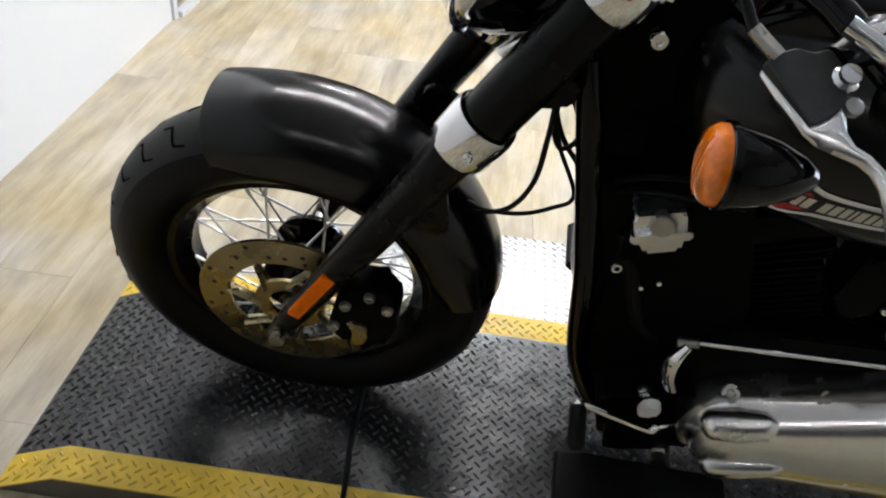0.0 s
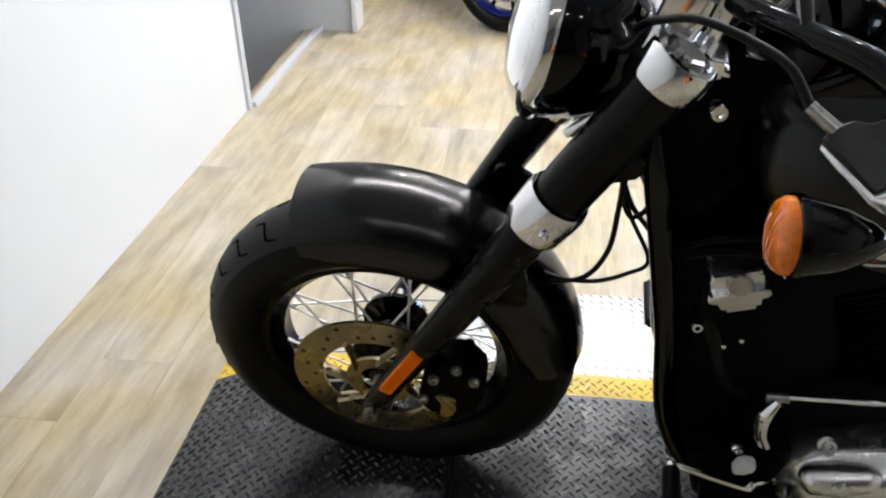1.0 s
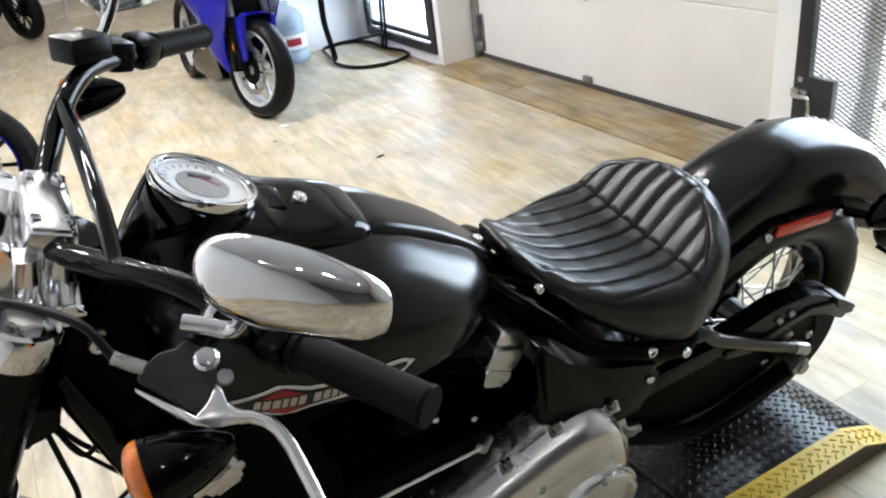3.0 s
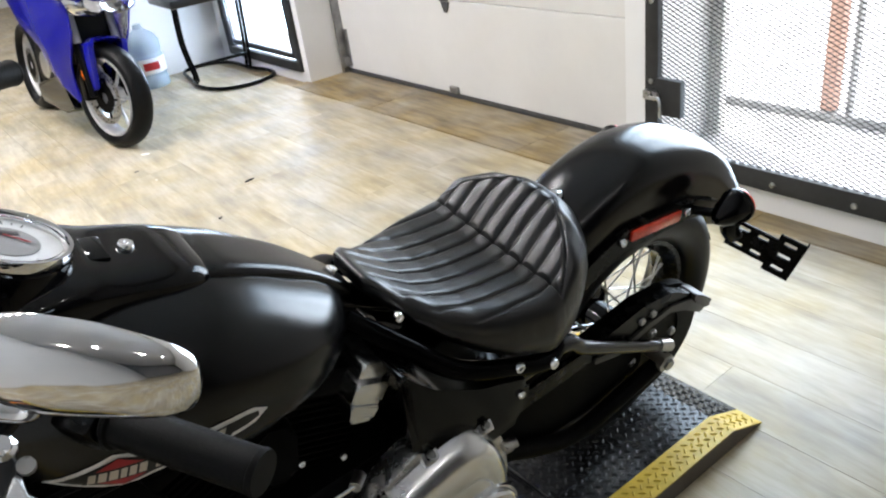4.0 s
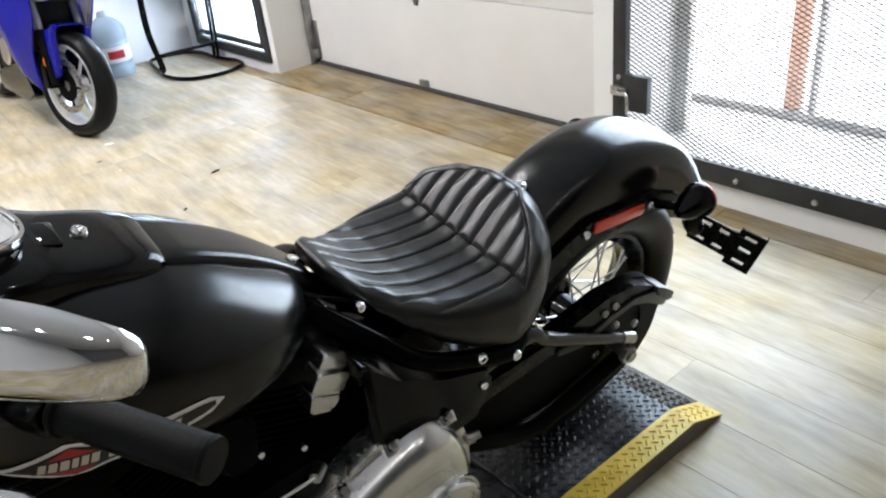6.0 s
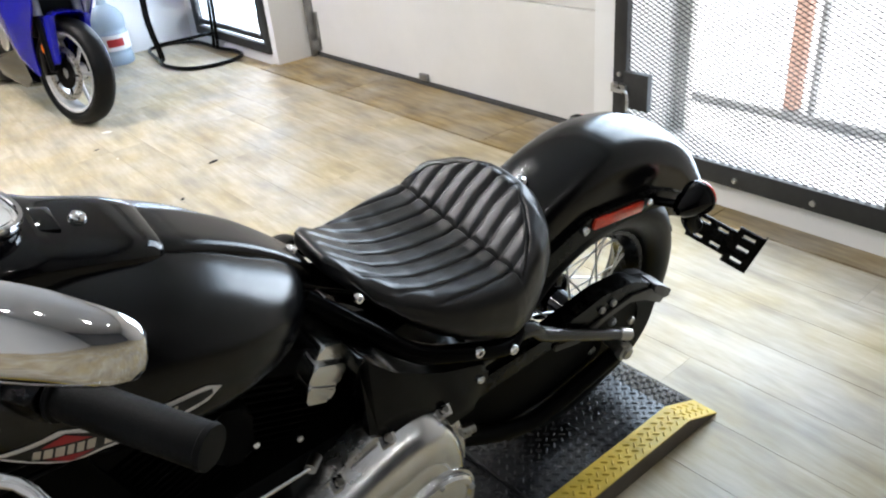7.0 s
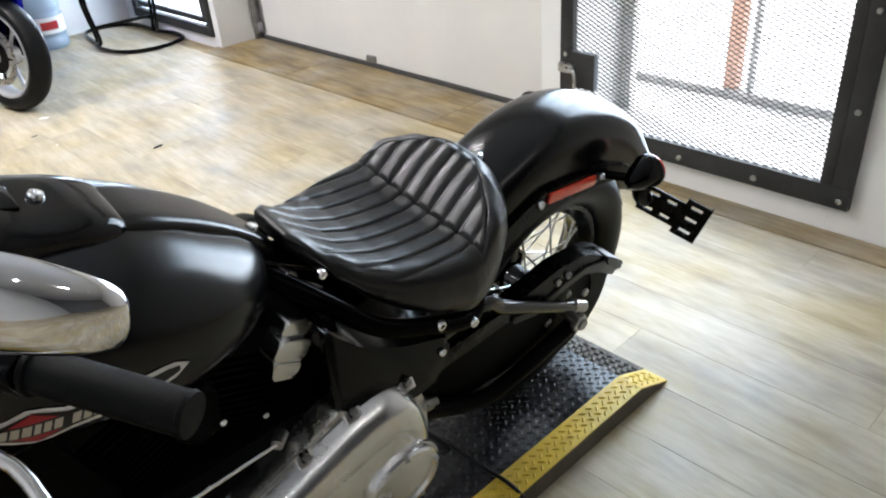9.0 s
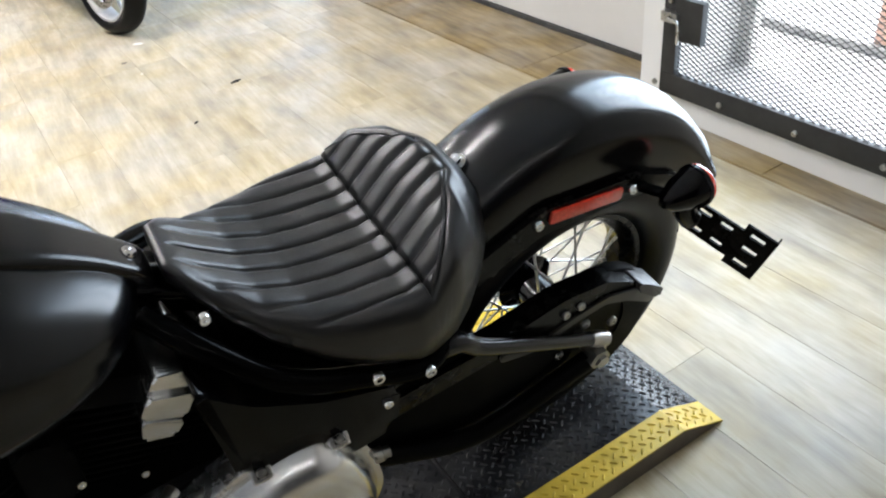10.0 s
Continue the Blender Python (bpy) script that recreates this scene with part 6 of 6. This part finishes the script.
part("radiator", box((0.05, 0.36, 0.30), pose(0.38, 0, 0.58, 0, 14, 0), 0.01), M_DARK, naked, "black radiator")
part("engine", slab(rounded([(0.42, 0.28), (0.86, 0.26), (0.90, 0.52), (0.70, 0.62), (0.46, 0.66), (0.40, 0.45)], 0.05), -0.13, 0.13, 0.03), M_DARK, naked, "black engine block")
for x, z, r in ((0.80, 0.345, 0.085), (0.57, 0.345, 0.070)):
    cover = part("engine_cover", lathe([(r, 0.0), (r, 0.020), (r * 0.9, 0.030), (r * 0.55, 0.033), (r * 0.5, 0.028), (0.0, 0.028)], axis_matrix((x, 0.13, z), (0, 1, 0)), 28), M_PERCH, naked, "dark cast engine cover")
    for k in range(6):
        a = 2 * math.pi * k / 6
        part("cover_bolt", bolt(axis_matrix((x + r * 0.95 * math.cos(a), 0.150, z + r * 0.95 * math.sin(a)), (0, 1, 0)), 0.009, 0.008), M_STEEL, cover)
for k in range(5):
    part("cylinder_fin", box((0.16, 0.30, 0.008), pose(0.53 - 0.012 * k, 0, 0.47 + 0.034 * k, 0, -14, 0), 0.003), M_PERCH, naked)
for pts, r in (([(0.42, 0.14, 0.66), (0.50, 0.165, 0.60), (0.58, 0.160, 0.52), (0.70, 0.150, 0.48)], 0.013), ([(0.40, 0.15, 0.48), (0.47, 0.165, 0.42), (0.50, 0.160, 0.34)], 0.015), ([(0.66, 0.15, 0.64), (0.72, 0.160, 0.54), (0.86, 0.150, 0.47)], 0.010)):
    part("hose", tube(pts, r, 10), M_SATIN, naked, "black rubber coolant hose")
for x, z, w, h in ((0.67, 0.565, 0.06, 0.045), (0.78, 0.50, 0.05, 0.03), (0.47, 0.68, 0.07, 0.04)):
    part("throttle_body", box((w, 0.05, h), pose(x, 0.145, z, 0, 18, 0), 0.008), M_SILVER, naked, "silver fuel-injection casting")
for k in range(3):
    yy = 0.03 + 0.065 * k
    part("header_pipe", tube([(0.42, yy, 0.50), (0.345, yy, 0.44), (0.325, yy * 1.02, 0.34), (0.36, yy, 0.235), (0.50, yy * 0.9, 0.175), (0.75, 0.06, 0.16)], 0.019, 12), M_BRONZE, naked, "bronze-coloured exhaust header")
part("exhaust_box", slab(rounded([(0.72, 0.13), (1.05, 0.14), (1.08, 0.24), (0.74, 0.22)], 0.03), -0.14, 0.14, 0.02), M_DARK, naked, "dark exhaust collector box")
for sd in (-1, 1):
    part("frame_spar", tube([(0.34, 0.09 * sd, 0.80), (0.52, 0.16 * sd, 0.70), (0.86, 0.17 * sd, 0.55), (0.93, 0.15 * sd, 0.40)], [0.035, 0.032, 0.03, 0.03], 12), M_SATIN, naked)
    part("swingarm", tube([(0.92, 0.13 * sd, 0.40), (1.36, 0.13 * sd, 0.302)], [0.032, 0.022], 12), M_SATIN, naked)
    small_signal(naked, (0.16, 0.21 * sd, 0.70))
    part("tank_shroud", slab(rounded([(0.28, 0.78), (0.56, 0.70), (0.64, 0.86), (0.36, 0.96)], 0.03), 0.15 * sd, 0.20 * sd, 0.02), M_PLASTIC, naked, "black tank side shroud")
part("fuel_tank", loft([(0.32, 0.06, 0.78, 0.92), (0.40, 0.14, 0.76, 1.0), (0.55, 0.18, 0.75, 1.03), (0.72, 0.15, 0.75, 0.97), (0.85, 0.08, 0.76, 0.87)], 2.4, 28), M_PLASTIC, naked, "black fuel tank")
part("seat", loft([(0.80, 0.08, 0.76, 0.83), (0.95, 0.15, 0.74, 0.81), (1.15, 0.13, 0.76, 0.83), (1.40, 0.09, 0.82, 0.88)], 2.6, 24), M_LEATHER, naked)
part("headlight", loft([(0.03, 0.07, 0.70, 0.78), (0.06, 0.105, 0.66, 0.84), (0.14, 0.11, 0.66, 0.87), (0.22, 0.08, 0.70, 0.84)], 2.4, 24), M_PLASTIC, naked, "black headlight shell")
part("headlight_lens", lathe([(0.075, 0), (0.06, 0.02), (0.03, 0.03), (0, 0.032)], axis_matrix((0.040, 0, 0.762), (-1, 0, -0.1)), 24), M_CHROME, naked, "clear reflecting headlight lens")
part("handlebar", tube([(0.40, -0.36, 1.02), (0.30, -0.18, 1.04), (0.28, 0, 1.0), (0.30, 0.18, 1.04), (0.40, 0.36, 1.02)], 0.013, 10), M_SATIN, naked)
part("chain_cover", slab(rounded([(0.88, 0.34), (1.0, 0.32), (1.02, 0.42), (0.90, 0.44)], 0.03), -0.19, -0.16, 0.01), M_DARK, naked)
part("stand", tube([(0.80, -0.15, 0.22), (0.78, -0.30, 0.06)], 0.014, 10), M_SATIN, naked)

# blue sport touring motorcycle
tourer = thing("sport_touring_motorcycle", place((1.488, 3.645), (-0.085, 1.0)) @ pose(0, 0, 0, 8, 0, 0), "blue faired sport touring motorcycle with silver wheels", "motorcycle")
cast_wheel(tourer, (0, 0, 0.292), 0.292, 0.062, M_SILVER, 6, (-0.26, 0.966, 0), 1, 0.150)
cast_wheel(tourer, (1.46, 0, 0.302), 0.302, 0.09, M_SILVER, 6, (0, 1, 0), 1, 0.12)
sport_fork(tourer, 0.108, 0.302, 0.42, 0.86, M_DARK, M_SILVER)
part("front_fender", fender(V(0, 0, 0.302), 0.326, 0.080, 0.085, 14, 100, 18), M_BLUE, tourer, "blue front fender")
for sd in (-1, 1):
    part("fender_leg", slab(rounded([(-0.035, 0.345), (0.040, 0.325), (0.16, 0.50), (0.14, 0.57), (-0.05, 0.61)], 0.02), 0.076 * sd, 0.106 * sd, 0.008), M_BLUE, tourer)
    part("caliper", slab(rounded([(0.06, 0.27), (0.14, 0.27), (0.15, 0.40), (0.08, 0.42)], 0.02), 0.07 * sd, 0.13 * sd, 0.01), M_DARK, tourer)
    side_rows = []
    for z, fx, fy, rx, ry in ((0.222, 0.215, 0.112, 0.225, 0.114), (0.27, 0.216, 0.125, 0.295, 0.145), (0.335, 0.210, 0.138, 0.385, 0.178), (0.41, 0.190, 0.149, 0.415, 0.197), (0.48, 0.155, 0.156, 0.440, 0.210),
                              (0.55, 0.105, 0.158, 0.500, 0.222), (0.65, 0.030, 0.160, 0.74, 0.240), (0.80, -0.02, 0.172, 0.93, 0.250), (0.94, 0.05, 0.188, 0.86, 0.245), (1.05, 0.16, 0.190, 0.62, 0.22)):
        loop = []
        for k in range(11):
            f = k / 10
            loop.append(V(fx + (rx - fx) * f, sd * (fy + (ry - fy) * f + min(0.03, 0.14 * (rx - fx)) * math.sin(math.pi * f)), z))
        inner = [V(q.x, q.y - sd * 0.010, q.z) for q in loop[::-1]]
        side_rows.append(loop + inner)
    part("side_fairing", skin(bmesh.new(), side_rows), M_BLUE, tourer, "glossy blue side fairing")
    g = bmesh.new()
    bmesh.ops.create_uvsphere(g, u_segments=14, v_segments=8, radius=0.03, matrix=Matrix.Translation((0.08, 0.118 * sd, 0.42)) @ Matrix.Diagonal((0.7, 0.4, 1.2, 1)))
    part("reflector", g, M_AMBER_REF, tourer, "orange fork reflector")
part("nose", loft([(-0.12, 0.05, 0.84, 0.90), (-0.08, 0.13, 0.79, 0.96), (0.0, 0.19, 0.77, 1.06), (0.10, 0.22, 0.80, 1.12), (0.24, 0.22, 0.85, 1.16)], 2.6, 28), M_BLUE, tourer, "blue nose fairing")
part("headlight", loft([(-0.128, 0.03, 0.78, 0.83), (-0.10, 0.13, 0.745, 0.895), (-0.03, 0.20, 0.735, 0.93), (0.04, 0.22, 0.80, 0.92)], 2.4, 24), M_LENS, tourer, "clear headlight glass")
part("headlight_bowl", loft([(-0.10, 0.10, 0.76, 0.88), (-0.02, 0.17, 0.75, 0.91), (0.04, 0.19, 0.81, 0.9)], 2.4, 24), M_CHROME, tourer)
part("radiator", box((0.06, 0.27, 0.42), pose(0.34, 0, 0.55, 0, 8, 0), 0.01), M_DARK, tourer, "black radiator between the fairings")
part("inner_cowl", box((0.10, 0.27, 0.40), pose(0.22, 0, 0.66, 0, 0, 0), 0.02), M_PLASTIC, tourer, "black inner cowl behind the forks")
part("engine", slab(rounded([(0.42, 0.24), (0.98, 0.24), (1.02, 0.50), (0.6, 0.70), (0.42, 0.66)], 0.05), -0.13, 0.13, 0.03), M_DARK, tourer, "black engine cases")
part("engine_cover", lathe([(0.085, 0.0), (0.085, 0.018), (0.075, 0.028), (0.04, 0.032), (0.0, 0.032)], axis_matrix((0.74, 0.13, 0.40), (0, 1, 0)), 28), M_SPOKE, tourer, "bright silver clutch cover")
part("belly_pan", slab(rounded([(0.27, 0.20), (0.42, 0.15), (0.95, 0.15), (1.0, 0.25), (0.52, 0.36), (0.42, 0.33)], 0.02), -0.155, 0.155, 0.02), M_GLOSS, tourer)
part("fuel_tank", loft([(0.46, 0.10, 0.85, 1.0), (0.58, 0.20, 0.80, 1.08), (0.75, 0.22, 0.78, 1.08), (0.92, 0.14, 0.78, 0.96), (1.0, 0.08, 0.79, 0.88)], 2.5, 28), M_BLUE, tourer, "blue fuel tank")
part("seat", loft([(0.96, 0.10, 0.76, 0.83), (1.1, 0.16, 0.74, 0.82), (1.35, 0.14, 0.80, 0.90), (1.7, 0.10, 0.86, 0.94)], 2.6, 24), M_LEATHER, tourer)
part("tail", loft([(1.1, 0.14, 0.66, 0.78), (1.4, 0.14, 0.72, 0.84), (1.75, 0.08, 0.80, 0.90)], 2.6, 24), M_BLUE, tourer)
part("swingarm", tube([(1.0, -0.13, 0.38), (1.46, -0.13, 0.302)], [0.04, 0.028], 12), M_SILVER, tourer)
part("silencer", tube([(1.0, -0.20, 0.30), (1.25, -0.24, 0.36), (1.62, -0.26, 0.50)], [0.035, 0.058, 0.055], 16), M_STEEL, tourer, "steel silencer")
part("footpeg_plate", slab(rounded([(1.0, 0.36), (1.12, 0.34), (1.14, 0.52), (1.04, 0.55)], 0.02), -0.22, -0.20, 0.005), M_SILVER, tourer)
part("center_stand", tube([(1.0, -0.12, 0.22), (1.06, -0.16, 0.015)], 0.014, 10), M_SATIN, tourer)

# a third motorcycle, far off
distant = thing("distant_motorcycle", place((0.20, 8.62), (-0.75, 0.66)), "dark motorcycle far off across the showroom", "motorcycle")
cast_wheel(distant, (0, 0, 0.302), 0.302, 0.06, M_SATIN, 10, (0.25, 0.97, 0), -1, 0.15)
cast_wheel(distant, (1.4, 0, 0.302), 0.302, 0.08, M_SATIN, 10, (0, 1, 0), -1, 0.12)
sport_fork(distant, 0.10, 0.302, 0.45, 0.9, M_SATIN, M_CHROME)
part("front_fender", fender(V(0, 0, 0.302), 0.325, 0.07, 0.05, 15, 115, 14), M_GLOSS, distant)
part("engine", slab(rounded([(0.45, 0.22), (0.95, 0.22), (0.98, 0.55), (0.6, 0.66), (0.42, 0.5)], 0.05), -0.18, 0.18, 0.03), M_DARK, distant)
part("fuel_tank", loft([(0.35, 0.06, 0.72, 0.86), (0.45, 0.14, 0.70, 0.95), (0.62, 0.16, 0.70, 0.95), (0.85, 0.08, 0.70, 0.80)], 2.4, 24), M_GLOSS, distant)
part("seat", loft([(0.80, 0.08, 0.66, 0.76), (1.0, 0.15, 0.64, 0.74), (1.4, 0.09, 0.74, 0.82)], 2.6, 20), M_LEATHER, distant)
part("swingarm", tube([(0.92, -0.12, 0.36), (1.4, -0.12, 0.302)], 0.025, 10), M_SATIN, distant)

# cantilever chair by the window
chair = thing("cantilever_chair", Matrix(), "black tubular chair with a padded seat by the window", "chair")
BASE = [(2.27, 4.60), (2.25, 4.42), (2.33, 4.20), (2.52, 4.12), (2.72, 4.20), (2.75, 4.38), (2.70, 4.58), (2.68, 4.88), (2.58, 5.02), (2.42, 5.04), (2.32, 4.96)]
part("base_loop", tube([(x, y, 0.014) for x, y in BASE] + [(BASE[0][0], BASE[0][1], 0.014)], 0.013, 10), M_SATIN, chair)
for x0, x1 in ((2.28, 2.24), (2.69, 2.70)):
    for dy in (0.0, 0.07):
        part("leg", tube([(x0, 4.56 + dy, 0.016), (x0, 4.53 + dy, 0.06), (x1, 4.50 + dy, 0.30), (x1, 4.46 + dy, 0.56)], 0.012, 10), M_SATIN, chair)
part("stretcher", tube([(2.275, 4.55, 0.13), (2.69, 4.55, 0.13)], 0.012, 10), M_SATIN, chair)
part("seat", box((0.56, 0.52, 0.06), pose(2.46, 4.62, 0.59, 0, 0, 0), 0.025), M_LEATHER, chair, "black padded seat")
part("backrest", box((0.54, 0.05, 0.42), pose(2.46, 4.90, 0.92, -10, 0, 0), 0.022), M_LEATHER, chair)
for x in (2.22, 2.70):
    part("back_post", tube([(x, 4.86, 0.57), (x, 4.90, 0.80)], 0.012, 10), M_SATIN, chair)

# water jug
jug = thing("water_jug", Matrix.Translation((2.06, 4.885, 0.0)) @ Matrix.Scale(0.9, 4), "large bluish plastic water jug with a red and white label", "jug")
part("bottle", lathe([(0.0, 0.0), (0.125, 0.0), (0.135, 0.015), (0.135, 0.07), (0.128, 0.08), (0.128, 0.10), (0.135, 0.11), (0.135, 0.25), (0.128, 0.26), (0.128, 0.28), (0.135, 0.29), (0.135, 0.36), (0.10, 0.42), (0.04, 0.46), (0.03, 0.50), (0, 0.50)], seg=32), M_CLEARPL, jug)
lab = bmesh.new()
skin(lab, [[V(0.1365 * math.cos(a), 0.1365 * math.sin(a), z) for a in [radians(-135 + 6 * k) for k in range(20)]] for z in (0.12, 0.24)], closed=False, caps=False)
part("label", lab, M_WHITE, jug, "white paper label")
lab = bmesh.new()
skin(lab, [[V(0.1372 * math.cos(a), 0.1372 * math.sin(a), z) for a in [radians(-120 + 6 * k) for k in range(10)]] for z in (0.15, 0.21)], closed=False, caps=False)
part("label_panel", lab, M_REDP, jug, "red label panel")

# chrome stool far off
stool = thing("chrome_stool", Matrix.Translation((0.75, 8.2, 0.0)), "chrome-legged stool far across the showroom", "stool")
for k in range(4):
    a = radians(45 + 90 * k)
    part("leg", tube([(0.22 * math.cos(a), 0.22 * math.sin(a), 0.0), (0.14 * math.cos(a), 0.14 * math.sin(a), 0.62)], 0.013, 10), M_CHROME, stool)
part("foot_ring", ring([(0.190, 0.20), (0.205, 0.20), (0.205, 0.215), (0.190, 0.215)], seg=32), M_CHROME, stool)
part("seat", lathe([(0.0, 0.62), (0.17, 0.62), (0.18, 0.64), (0.17, 0.68), (0.0, 0.69)], seg=28), M_LEATHER, stool)

# bits lying on the floor
for x, y, a, sz, mat in ((1.779, 2.470, 20, 0.030, M_DARK), (1.531, 3.365, -30, 0.028, M_WHITE), (1.506, 2.160, 50, 0.016, M_DARK), (1.41, 3.12, 10, 0.018, M_SEAL), (1.45, 2.9, 70, 0.012, M_GREYP)):
    litter = bmesh.new()
    lathe([(0.0, 0.0), (1.0, 0.0), (0.85, 0.12), (0.3, 0.18), (0.0, 0.16)], Matrix.Diagonal((sz, sz * 0.5, sz * 0.35, 1)), 9, litter)
    ob = part("floor_litter", litter, mat)
    ob.matrix_world = pose(x, y, 0.0005, 0, 0, a)
    tagged(ob, "small scrap of litter on the plank floor", "litter", "scraps on the floor")


# ---- floor planks ----
P_W, P_L = 0.178, 1.22
plank_meshes = {}


def plank(u, v0, v1, w):
    key = (round(w, 3), round(v1 - v0, 3))
    if key not in plank_meshes:
        bm = span((0, 0, -0.005), (w - 0.0006, v1 - v0 - 0.0006, 0.0))
        top = [e for e in bm.edges if all(q.co.z > -0.001 for q in e.verts)]
        bmesh.ops.bevel(bm, geom=top, offset=0.0005, segments=1, affect="EDGES")
        me = bpy.data.meshes.new("plank")
        bm.to_mesh(me)
        bm.free()
        me.materials.append(M_PLANK)
        plank_meshes[key] = me
    ob = new("plank", plank_meshes[key])
    ob.matrix_world = ROOM @ Matrix.Translation((u, v0, 0))
    ob.parent = floor


rng = random.Random(7)
v = V_NEAR
while v < 1.78:
    plank(U_LEFT - P_W, round(v, 2), round(min(v + P_L, 1.78), 2), P_W)
    v += P_L
u = U_LEFT
while u < 2.867 - 0.01:
    w = min(P_W, 2.867 - u)
    v = V_NEAR - rng.choice((0.0, 0.2, 0.41, 0.61, 0.81, 1.02))
    while v < V_FAR:
        a, b = max(v, V_NEAR), min(v + P_L, V_FAR)
        if b - a > 0.02:
            plank(u, round(a, 2), round(b, 2), w)
        v += P_L
    u += P_W
for k in range(10):
    v = 2.99 - rng.choice((0.0, 0.41, 0.81))
    while v < V_FAR:
        a, b = max(v, 2.99), min(v + P_L, V_FAR)
        if b - a > 0.02:
            plank(U_LEFT - P_W * (k + 1), round(a, 2), round(b, 2), P_W)
        v += P_L
